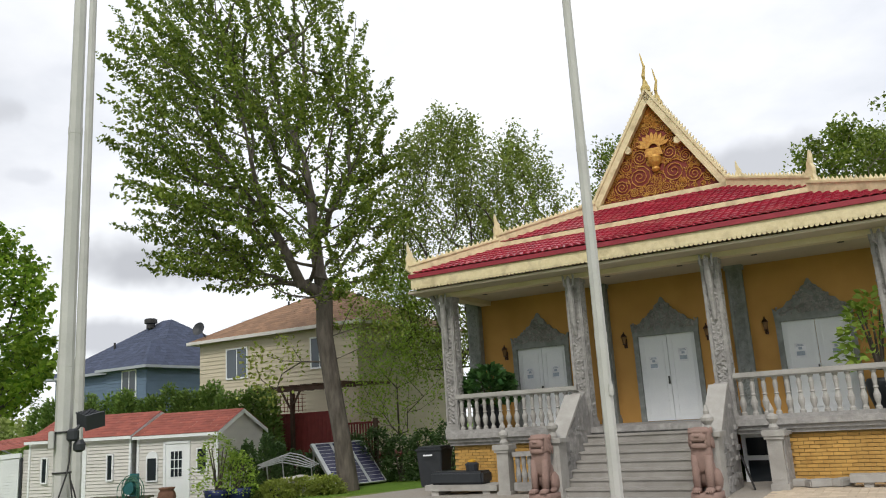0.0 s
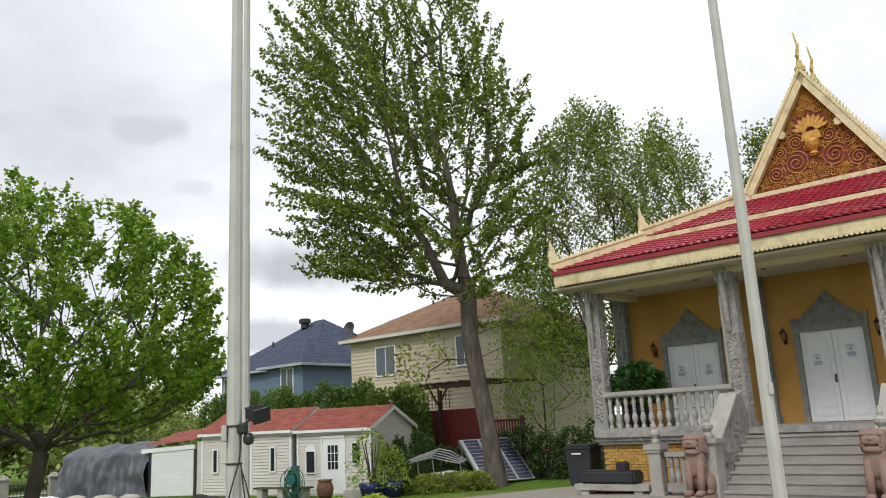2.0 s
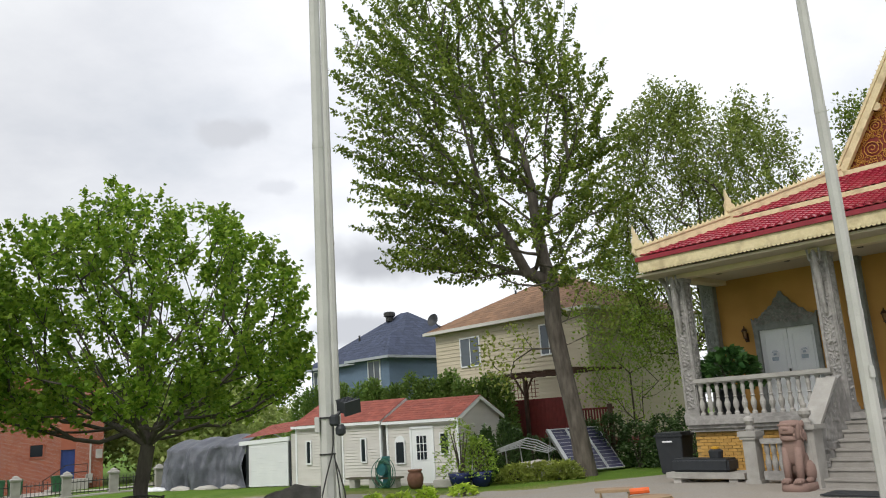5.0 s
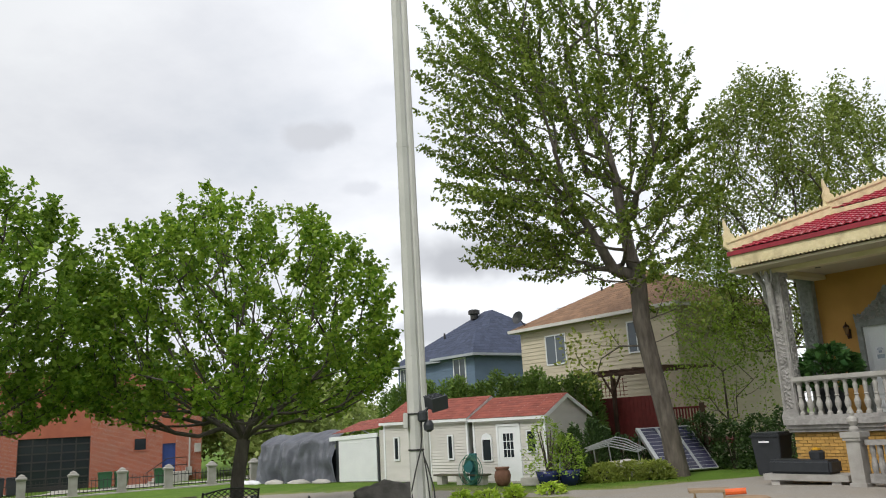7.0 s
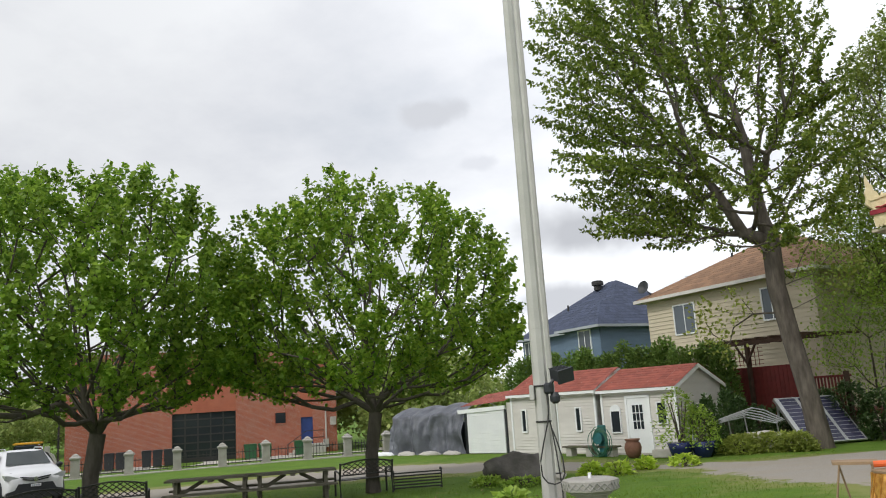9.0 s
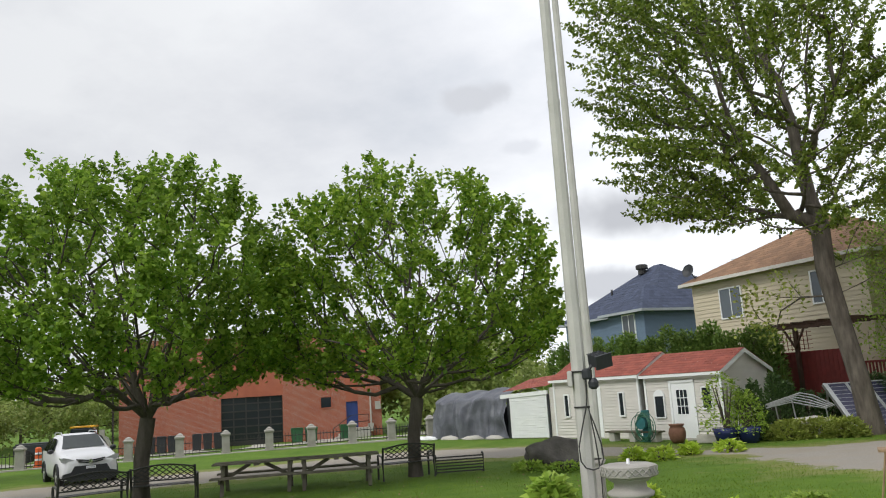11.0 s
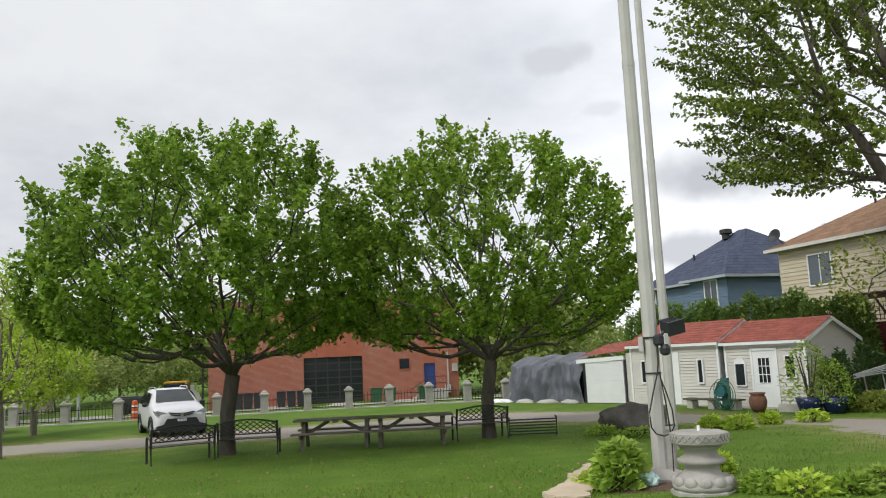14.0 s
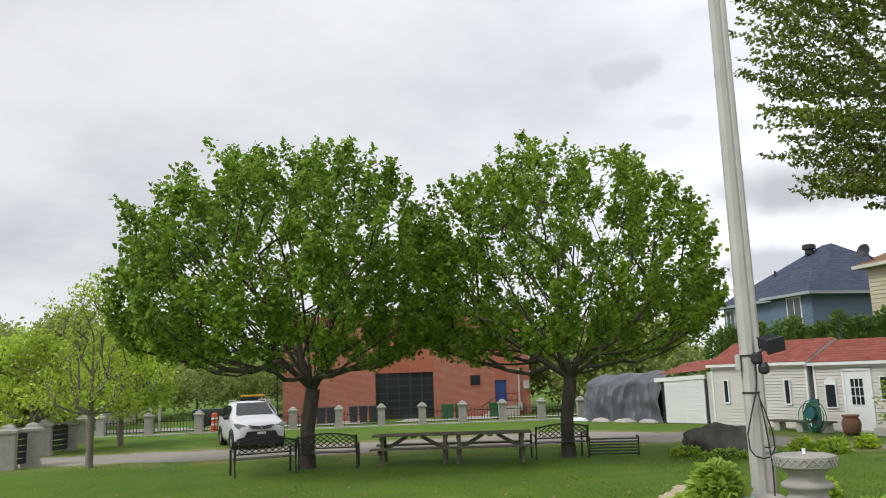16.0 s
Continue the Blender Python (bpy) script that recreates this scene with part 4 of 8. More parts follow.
for s, xe, xu in ((1, EL, UL), (-1, ER, UR)):
    band((xe, EF, Z[0] + 0.03), (xe + s * T1, EF + T1, Z[1] + 0.05), temple)
    band((xu, UF, Z[2] + 0.02), (xu + s * T2, UF + T2, Z[3] + 0.04), temple)
    finial((xe - s * 0.02, EF - 0.02, Z[0] + 0.05), 45 if s > 0 else 135, 0.85, temple)
    finial((xu - s * 0.02, UF - 0.02, Z[2] + 0.02), 45 if s > 0 else 135, 0.85, temple)
tiles(tier_1, EL, ER, EF, T1, Z[0], Z[1], 300)
tiles(tier_2, UL, UR, UF, T2, Z[2], Z[3], 260)

# gable
GY, GX, GB, GT, GW = 21.2, CX + 0.03, 7.28, 10.5, 1.93
gable = part("gable", B(), M["maroon"], temple, "maroon gable panel with gilded carved scrolls")
bm = B()
plate(bm, [(GX - GW + 0.1, GB), (GX + GW - 0.1, GB), (GX, GT - 0.15)], GY + 0.12, GY + 1.3)
bm.to_mesh(gable.data)


def barge(y, s, parent):
    p0, p1 = Vector((GX + s * (GW + 0.12), y, GB - 0.1)), Vector((GX, y, GT))
    d = p1 - p0
    L = d.length
    m = Matrix.Translation(p0) @ Matrix(((d.x / L, 0, s * d.z / L, 0), (0, 1, 0, 0), (d.z / L, 0, -s * d.x / L, 0), (0, 0, 0, 1)))
    bm = B()
    box(bm, 0, L, -0.1, 0.07, -0.21, 0.02, m)
    box(bm, 0, L, -0.13, 0.09, -0.02, 0.05, m)
    n = int(L / 0.12)
    for k in range(n):
        x = (k + 0.5) * L / n
        vs = [bm.verts.new(m @ Vector(p)) for p in ((x - 0.04, -0.04, 0.05), (x + 0.04, -0.04, 0.05), (x + 0.04, 0.04, 0.05), (x - 0.04, 0.04, 0.05), (x + 0.04, 0, 0.15))]
        for f in ((0, 1, 4), (1, 2, 4), (2, 3, 4), (3, 0, 4)):
            bm.faces.new([vs[i] for i in f])
    plate(bm, [(L * 0.52 + a, -0.21 - b) for a, b in ((0, 0), (0.22, 0), (0.2, 0.1), (0.1, 0.16), (0.02, 0.12))], -0.06, 0.06, m)
    part("bargeboard", bm, M["gold_cream"], parent, "cream bargeboard with small teeth")


for y in (GY, GY + 1.25):
    for s in (-1, 1):
        barge(y, s, gable)
    bm = B()
    lathe(bm, [(0.14, 0), (0.14, 0.12), (0.08, 0.22), (0.07, 0.3)], 8, (GX, y, GT - 0.02))
    tube(bm, [(GX, y, GT + 0.25), (GX - 0.02, y - 0.02, GT + 0.45), (GX + 0.03, y, GT + 0.75), (GX - 0.02, y, GT + 0.98), (GX - 0.05, y, GT + 1.18)], 0.07, 8, 0.15)
    part("spire", bm, M["spire"], gable, "slender curved gilded spire")
bm = B()
for s in (-1, 1):
    p0, p1 = Vector((GX + s * (GW + 0.05), GY + 0.1, GB - 0.05)), Vector((GX, GY + 0.1, GT - 0.04))
    v = [bm.verts.new(q) for q in (p0, p1, p1 + Vector((0, 7, 0)), p0 + Vector((0, 7, 0)))]
    bm.faces.new(v if s < 0 else v[::-1])
part("gable_roof", bm, M["red_tile_far"], gable)
bm = B()
box(bm, GX - GW - 0.05, GX + GW + 0.05, GY - 0.1, GY + 0.12, GB - 0.1, GB + 0.12)
for k in range(int(2 * GW / 0.1)):
    x = GX - GW + 0.05 + k * 0.1
    plate(bm, [(x - 0.05, GB - 0.1), (x + 0.05, GB - 0.1), (x, GB - 0.16)], GY - 0.09, GY - 0.03)
part("gable_sill", bm, M["gold_cream"], gable)
for s in (-1, 1):
    finial((GX + s * (GW + 0.2), GY, GB - 0.08), 0 if s > 0 else 180, 0.76, temple)


def spiral(bm, x, z, r, turns, sgn, start, th):
    n = int(10 * turns)
    tube(bm, [(x + sgn * r * (1 - 0.9 * q / n) * math.cos(start + 2 * math.pi * turns * q / n), GY + 0.10 - 0.03 * q / n, z + r * (1 - 0.9 * q / n) * math.sin(start + 2 * math.pi * turns * q / n)) for q in range(n + 1)], th, 5, 0.8)


bm = B()
rng = random.Random(4)
placed = []
for x, z, r in ((0.48, 0.62, 0.34), (1.02, 0.42, 0.26), (0.42, 1.18, 0.24), (0.85, 0.98, 0.2), (1.36, 0.28, 0.14), (0.22, 0.22, 0.16), (0.7, 0.2, 0.13), (0.2, 1.95, 0.13), (0.45, 1.58, 0.15), (0.12, 2.3, 0.1), (1.14, 0.76, 0.11), (0.16, 0.98, 0.1)):
    for s in (-1, 1):
        spiral(bm, GX + s * x, GB + 0.15 + z, r, 2.6, s, rng.uniform(0, 6), 0.016)
        placed.append((s * x, z, r))
for k in range(1700):
    z = rng.uniform(0.04, 2.75)
    half = (GW - 0.28) * (1 - z / 2.85)
    x = rng.uniform(-half, half)
    if any(math.hypot(x - a, z - b) < c * 0.9 for a, b, c in placed) or (abs(x) < 0.5 * max(0.45, 1 - abs(z - 1.65) * 1.6) and 0.75 < z < 1.95):
        continue
    a, r = rng.uniform(0, 6.28), rng.uniform(0.035, 0.065)
    tube(bm, [(GX + x + r * math.cos(a + q * 0.8) * (1 - q * 0.1), GY + 0.11 - 0.006 * q, GB + 0.15 + z + r * math.sin(a + q * 0.8) * (1 - q * 0.1)) for q in range(6)], 0.014, 4, 0.5)
tagged(part("gilded_scrolls", bm, M["gold"], gable), kind="stuff")
EM = Matrix.Translation((GX, GY, 8.12)) @ Matrix.Diagonal((1.28, 1.1, 1.3, 1)) @ Matrix.Translation((-GX, -GY, -(GB + 0.9)))
emblem = part("gilded_emblem", B(), M["gold"], gable, "gilded vase and fan emblem")
bm = B()
lathe(bm, [(0.06, 0), (0.1, 0.05), (0.07, 0.1), (0.14, 0.2), (0.16, 0.3), (0.12, 0.36)], 14, (GX, GY + 0.06, GB + 0.9))
plate(bm, [(GX - 0.2, GB + 1.24), (GX + 0.2, GB + 1.24), (GX + 0.16, GB + 1.42), (GX - 0.16, GB + 1.42)], GY + 0.0, GY + 0.1)
bm.transform(EM)
bm.to_mesh(emblem.data)
for k in range(9):
    a = radians(18 + k * 18)
    bm = B()
    plate(bm, [(-0.02, 0.1), (0.02, 0.1), (0.042, 0.3), (0, 0.37), (-0.042, 0.3)], -0.03, 0.03, pose(GX, GY + 0.06, GB + 1.42, 0, 90 - math.degrees(a), 0))
    bm.transform(EM)
    part("fan_blade", bm, M["gold"], emblem)
bm = B()
box(bm, CX - 3.0, CX + 3.0, GY + 1.4, 30, 6.6, 7.3)
part("roof_core", bm, M["red_trim"], temple)

# ---- siding and roofs shared by sheds and houses ----
def siding(parent, material, x0, x1, z0, z1, pitch, m, lap=0.03, holes=()):
    """Lapped boards on a wall in x and z that faces -y, each a part; holes are x0, x1, z0, z1."""
    n = max(1, round((z1 - z0) / pitch))
    h = (z1 - z0) / n
    for k in range(n):
        a, b = z0 + k * h, z0 + (k + 1) * h
        cuts = [(x0, x1)]
        for hx0, hx1, hz0, hz1 in holes:
            if b > hz0 and a < hz1:
                cuts = [q for c0, c1 in cuts for q in ((c0, min(c1, hx0)), (max(c0, hx1), c1)) if q[1] - q[0] > 0.01]
        for c0, c1 in cuts:
            bm = B()
            v = [bm.verts.new(m @ Vector(p)) for p in ((c0, -lap, a), (c1, -lap, a), (c1, 0, b), (c0, 0, b), (c0, 0.03, a), (c1, 0.03, a))]
            bm.faces.new((v[0], v[1], v[2], v[3]))
            bm.faces.new((v[4], v[5], v[1], v[0]))
            part("siding_board", bm, material, parent)


def shingles(bm, a, b, c, d, rows, cols):
    """Courses of shingles over a roof plane a, b (eave) to d, c (ridge), each course lapped over the one below."""
    a, b, c, d = map(Vector, (a, b, c, d))
    nrm = (b - a).cross(d - a).normalized()
    if nrm.z < 0:
        nrm = -nrm
    rng = random.Random(rows * 7 + cols)
    for j in range(rows):
        u0, u1 = j / rows, (j + 1) / rows
        l0, r0, l1, r1 = a.lerp(d, u0), b.lerp(c, u0), a.lerp(d, u1), b.lerp(c, u1)
        n = max(1, int(cols * (r0 - l0).length / max(0.01, (b - a).length)))
        for i in range(n):
            s0, s1 = i / n, (i + 1) / n
            e = nrm * (0.009 + 0.004 * rng.random())
            v = [bm.verts.new(p) for p in (l0.lerp(r0, s0) + e, l0.lerp(r0, s1) + e, l1.lerp(r1, s1) + nrm * 0.004, l1.lerp(r1, s0) + nrm * 0.004, l0.lerp(r0, s0), l0.lerp(r0, s1))]
            bm.faces.new((v[0], v[1], v[2], v[3]))
            bm.faces.new((v[4], v[5], v[1], v[0]))


def window(name, x, z0, z1, w, m, parent, bars=1, frame_mat="white", pane="glass_sky", rows=1, t=0.07):
    win = part(name, B(), M[frame_mat], parent)
    bm = B()
    for a, b, c, d in ((-w / 2, -w / 2 + t, z0, z1), (w / 2 - t, w / 2, z0, z1), (-w / 2 + t, w / 2 - t, z0, z0 + t), (-w / 2 + t, w / 2 - t, z1 - t, z1)):
        box(bm, x + a, x + b, -0.06, 0.04, c, d, m)
    for k in range(1, bars + 1):
        xx = x - w / 2 + w * k / (bars + 1)
        box(bm, xx - t / 3, xx + t / 3, -0.045, 0.035, z0 + t, z1 - t, m)
    for k in range(1, rows):
        zz = z0 + (z1 - z0) * k / rows
        box(bm, x - w / 2 + t, x + w / 2 - t, -0.04, 0.03, zz - t / 4, zz + t / 4, m)
    bm.to_mesh(win.data)
    for k in range(bars + 1):
        a = x - w / 2 + t + (w - 2 * t) * k / (bars + 1)
        b = x - w / 2 + t + (w - 2 * t) * (k + 1) / (bars + 1)
        bm = B()
        box(bm, a, b, -0.03, -0.018, z0 + t, z1 - t, m)
        part("pane", bm, M[pane], win)
    return win


# ---- sheds along the back of the lawn ----
# x runs to the left of the near corner along the front, y away from the lawn


def rib_shed(name, x0, x1, y0, deep, zw, zr, label, doors, over=0.15):
    sh = thing(name, SHIFT @ pose(-8.04, 26.3, -0.48, 0, 0, -15), label, "shed")
    mm = pose(0, y0, 0)
    bm = B()
    box(bm, -x1 + 0.03, -x0 - 0.03, y0 + 0.05, y0 + deep - 0.03, 0, zw)
    core = part("wall", bm, M["siding_white"], sh)
    siding(core, M["siding_white"], -x1, -x0, 0.05, zw, 0.115, mm, holes=doors)
    siding(core, M["siding_white"], 0, deep, 0.05, zw, 0.115, pose(-x0, y0, 0, 0, 0, 90))
    n = int((zr - zw) / 0.115)
    for k in range(n):
        u = (k + 0.5) / n
        siding(core, M["siding_white"], deep / 2 * u * 0.97, deep - deep / 2 * u * 0.97, zw + k * (zr - zw) / n, zw + (k + 1) * (zr - zw) / n, 0.115, pose(-x0, y0, 0, 0, 0, 90))
    bm = B()
    plate(bm, [(y0, zw), (y0 + deep, zw), (y0 + deep / 2, zr)], x0 + 0.03, x1 - 0.03, Matrix(((0, -1, 0, 0), (1, 0, 0, 0), (0, 0, 1, 0), (0, 0, 0, 1))))
    part("gable_core", bm, M["siding_white"], sh)
    sl = (zr - zw) / (deep / 2)
    bm = B()
    e = 0.16
    shingles(bm, (-x1 - over, y0 - e, zw - sl * e + 0.06), (-x0 + over, y0 - e, zw - sl * e + 0.06), (-x0 + over, y0 + deep / 2, zr + 0.06), (-x1 - over, y0 + deep / 2, zr + 0.06), 9, int((x1 - x0) / 0.3))
    shingles(bm, (-x1 - over, y0 + deep + e, zw - sl * e + 0.06), (-x0 + over, y0 + deep + e, zw - sl * e + 0.06), (-x0 + over, y0 + deep / 2, zr + 0.06), (-x1 - over, y0 + deep / 2, zr + 0.06), 9, int((x1 - x0) / 0.3))
    part("roof", bm, M["shingle_red"], sh, "red shingle roof")
    bm = B()
    box(bm, -x1 - over, -x0 + over, y0 - e - 0.03, y0 - e, zw - sl * e - 0.055, zw - sl * e + 0.045)
    for a, b in (((y0 - e, zw - sl * e), (y0 + deep / 2, zr)), ((y0 + deep + e, zw - sl * e), (y0 + deep / 2, zr))):
        q = [(-x0 + over - 0.03, a[0], a[1] - 0.1), (-x0 + over - 0.03, b[0], b[1] - 0.1), (-x0 + over - 0.03, b[0], b[1] + 0.04), (-x0 + over - 0.03, a[0], a[1] + 0.04)]
        v = [bm.verts.new(p) for p in q] + [bm.verts.new((p[0] + 0.03, p[1], p[2])) for p in q]
        for f in ((0, 1, 2, 3), (7, 6, 5, 4), (0, 4, 5, 1), (1, 5, 6, 2), (2, 6, 7, 3), (3, 7, 4, 0)):
            bm.faces.new([v[i] for i in f])
    for xx in (-x0 - 0.02, -x1 - 0.06):
        box(bm, xx, xx + 0.08, y0 - 0.04, y0 + 0.04, 0, zw - 0.08)
    part("white_trim", bm, M["white"], sh)
    bm = B()
    box(bm, -x1 - 0.05, -x0 + 0.05, y0 - 0.05, y0 + deep, -0.2, 0.05)
    part("footing", bm, M["concrete"], sh)
    return sh


d1 = [(-2.12, -1.26, 0.05, 1.92)]
shed_a = rib_shed("shed", 0.2, 3.2, 0, 3.0, 2.25, 2.92, "off-white clapboard shed with red shingle roof and white door", d1)
dr = part("shed_door", B(), M["white"], shed_a, "white door with nine small panes")
bm = B()
box(bm, -2.12, -1.26, -0.03, 0.03, 0.05, 1.92)
for a, b, c, d in ((-2.2, -2.12, 0.05, 2.0), (-1.26, -1.18, 0.05, 2.0), (-2.2, -1.18, 1.92, 2.0)):
    box(bm, a, b, -0.06, 0.03, c, d)
for k in range(4):
    box(bm, -1.93 + k * 0.15 - 0.012, -1.93 + k * 0.15 + 0.012, -0.045, -0.031, 0.84, 1.68)
    box(bm, -1.93, -1.48, -0.045, -0.031, 0.84 + k * 0.28 - 0.012, 0.84 + k * 0.28 + 0.012)
bm.to_mesh(dr.data)
bm = B()
box(bm, -1.93, -1.48, -0.038, -0.0305, 0.84, 1.68)
part("pane", bm, M["glass"], dr)
window("shed_window", -2.64, 0.72, 1.52, 0.44, pose(0, -0.02, 0), shed_a, 0, pane="glass", t=0.04)
bm = B()
plate(bm, [(-2.86, 1.52), (-2.42, 1.52), (-2.44, 1.6), (-2.52, 1.68), (-2.64, 1.71), (-2.76, 1.68), (-2.84, 1.6)], -0.07, -0.02)
part("window_arch", bm, M["white"], shed_a, "white arched board over the window")
window("shed_window", -0.72, 1.0, 1.75, 0.4, pose(0, -0.02, 0), shed_a, 0, pane="glass", t=0.04)
shed_b = rib_shed("shed", 3.52, 7.66, -0.05, 3.0, 2.30, 3.02, "long off-white clapboard shed with red shingle roof", [])
for x in (-7.0, -4.28):
    window("shed_window", x, 0.8, 1.7, 0.28, pose(0, -0.07, 0), shed_b, 0, pane="glass", t=0.05)
bm = B()
box(bm, -6.05, -5.27, -0.09, -0.06, 0.05, 1.96)
part("shed_door", bm, M["white"], shed_b, "plain white door")

# lean-to with a white shutter, then a tarpaulin tent
LM = SHIFT @ pose(-15.95, 28.45, -0.48, 0, 0, -2)
lean = thing("lean_to", LM, "white lean-to with a roll-up shutter and red roof edge", "shed")
bm = B()
box(bm, -1.84, -0.02, 0, 0.05, 0.02, 1.72)
part("shutter_backing", bm, M["white"], lean)
for k in range(17):
    bm = B()
    box(bm, -1.84, -0.02, -0.022, 0.0, 0.02 + k * 0.1, 0.02 + k * 0.1 + 0.088)
    part("shutter_slat", bm, M["white"], lean)
bm = B()
box(bm, -2.2, 0.12, -0.06, 0.05, 1.74, 1.9, pose(0, 0, 0, 0, -2.5, 0))
part("header_board", bm, M["white"], lean)
bm = B()
box(bm, -1.84, 0.0, 0.06, 2.4, -0.1, 1.72)
box(bm, 0.07, 0.4, 0.12, 2.4, -0.1, 2.0)
core = part("wall", bm, M["siding_white"], lean)
siding(core, M["siding_white"], 0.07, 0.4, 0.05, 2.0, 0.115, pose(0, 0.09, 0))
bm = B()
shingles(bm, (-2.1, -0.1, 1.93), (0.1, -0.1, 2.08), (0.1, 2.2, 2.6), (-2.1, 2.2, 2.4), 8, 8)
part("roof", bm, M["shingle_red"], lean)
# solid black strips stand in for the shade in the gaps beside the shutter
bm = B()
box(bm, -1.99, -1.85, 0.0, 0.04, 0, 1.72)
part("dark_gap", bm, M["black_plastic"], lean)
bm = B()
box(bm, 0.0, 0.07, 0.02, 0.06, 0, 1.74)
part("dark_gap", bm, M["black_plastic"], lean)

tm = thing("tarpaulin_tent", LM, "grey tarpaulin draped over a low carport frame", "tent")
bm = B()
nx_, nz_ = 60, 26


def drape(u, v):
    # u along the front, v from the ground up the front, then over the top
    x = -2.03 - 4.15 * u
    if v < 0.62:
        z, y = v / 0.62 * 1.75, 0.0 + 0.25 * (v / 0.62) ** 2
    else:
        w = (v - 0.62) / 0.38
        z, y = 1.75 + 0.42 * math.sin(w * 1.57), 0.25 + 1.7 * w
    sag = 0.10 * math.sin(u * 9.4) ** 2
    fold = 0.26 * noise.noise(Vector((x * 1.5, z * 0.5, 1.0))) + 0.10 * noise.noise(Vector((x * 4.2, z * 1.6, 4.0))) + 0.04 * noise.noise(Vector((x * 9, z * 4, 2.0)))
    return (x + 0.05 * noise.noise(Vector((x, z * 2, 9))), y - fold * 1.6 - 0.05, max(0.0, z * (1 - 0.07 * u) - sag * z / 2.3 + 0.05 * fold))


g = [[bm.verts.new(drape(i / nx_, j / nz_)) for i in range(nx_ + 1)] for j in range(nz_ + 1)]
for j in range(nz_):
    for i in range(nx_):
        bm.faces.new((g[j][i], g[j][i + 1], g[j + 1][i + 1], g[j + 1][i]))
bmesh.ops.solidify(bm, geom=bm.faces[:], thickness=0.02)
part("tarpaulin", bm, M["tarp"], tm, smooth=True)
bm = B()
for x in (-2.0,):
    tube(bm, [(x, 0.1, 0), (x, 0.2, 1.6), (x, 1.8, 2.1), (x, 3.6, 1.6), (x, 3.6, 0)], 0.03, 6)
part("tent_frame", bm, M["white"], tm)
bm = B()
box(bm, -6.0, -2.1, 0.5, 3.5, 0, 1.3)
part("stored_load", bm, M["black_plastic"], tm)
for k, (x, w) in enumerate(((-2.6, 0.9), (-3.7, 1.1), (-5.0, 1.0), (-6.2, 0.9), (-6.7, 0.6))):
    bm = B()
    bmesh.ops.create_icosphere(bm, subdivisions=3, radius=1)
    for v in bm.verts:
        v.co = Vector((v.co.x * w * 0.5, v.co.y * 0.22, max(0, v.co.z) * 0.16)) * (1 + 0.25 * noise.noise(v.co * 2.3 + Vector((k, 0, 0))))
    solo("sandbag", bm, M["concrete"] if k < 3 else M["paper"], LM @ pose(x, -0.25, 0), "pale weighted bag at the foot of the tent", "bag", "bags along the tent", smooth=True)


# ---- houses behind ----
def hip_roof(bm, x0, x1, y0, y1, z0, z1, rows=18, cols=26):
    k = min(x1 - x0, y1 - y0) / 2
    if x1 - x0 > y1 - y0:
        r0, r1 = (x0 + k, (y0 + y1) / 2, z1), (x1 - k, (y0 + y1) / 2, z1)
        faces = [((x0, y0), (x1, y0), r1, r0), ((x1, y1), (x0, y1), r0, r1), ((x0, y1), (x0, y0), r0, r0), ((x1, y0), (x1, y1), r1, r1)]
    else:
        r0, r1 = ((x0 + x1) / 2, y0 + k, z1), ((x0 + x1) / 2, y1 - k, z1)
        faces = [((x0, y0), (x1, y0), r0, r0), ((x1, y1), (x0, y1), r1, r1), ((x0, y1), (x0, y0), r0, r1), ((x1, y0), (x1, y1), r1, r0)]
    for a, b, c, d in faces:
        shingles(bm, (*a, z0), (*b, z0), c, d, rows, cols)


def eaves(parent, material, x0, x1, y0, y1, z):
    for a, b, c, d in ((x0, x1, y0, y0 + 0.12), (x0, x1, y1 - 0.12, y1), (x0, x0 + 0.12, y0 + 0.12, y1 - 0.12), (x1 - 0.12, x1, y0 + 0.12, y1 - 0.12)):
        bm = B()
        box(bm, a, b, c, d, z - 0.16, z)
        part("fascia", bm, material, parent)
    bm = B()
    box(bm, x0 + 0.12, x1 - 0.12, y0 + 0.12, y1 - 0.12, z - 0.1, z - 0.06)
    part("soffit", bm, material, parent)


cream = thing("house", HM @ pose(0, 0, -0.5), "two-storey cream sided house with tan shingle hip roof", "house", "houses behind the sheds")
CW = (-32.0, -21.75, 28.9, 38.6)
bm = B()
box(bm, CW[0] + 0.05, CW[1] - 0.05, CW[2] + 0.05, CW[3], 0, 6.8)
core = part("wall", bm, M["siding_cream"], cream, "cream lapped siding")
siding(core, M["siding_cream"], CW[0], CW[1], 0, 6.8, 0.2, pose(0, CW[2], 0))
siding(core, M["siding_cream"], 0, CW[3] - CW[2], 0, 6.8, 0.2, pose(CW[1], CW[2], 0, 0, 0, 90))
bm = B()
box(bm, CW[1] - 0.08, CW[1] + 0.03, CW[2] - 0.03, CW[2] + 0.08, 0, 6.8)
part("corner_board", bm, M["siding_cream"], cream)
bm = B()
hip_roof(bm, CW[0] - 0.45, CW[1] + 0.45, CW[2] - 0.45, CW[3] + 0.45, 6.85, 9.6)
part("roof", bm, M["shingle_tan"], cream, "tan shingle hip roof")
eaves(cream, M["siding_white"], CW[0] - 0.5, CW[1] + 0.5, CW[2] - 0.5, CW[3] + 0.5, 6.86)
window("window", -29.31, 4.76, 6.32, 1.5, pose(0, CW[2] - 0.02, 0), cream, 1)
window("window", -23.95, 4.85, 6.35, 1.1, pose(0, CW[2] - 0.02, 0), cream, 1)
bm = B()
tube(bm, [(-31.6, CW[2] + 0.2, 6.9), (-31.7, CW[2] - 0.2, 7.4)], 0.03)
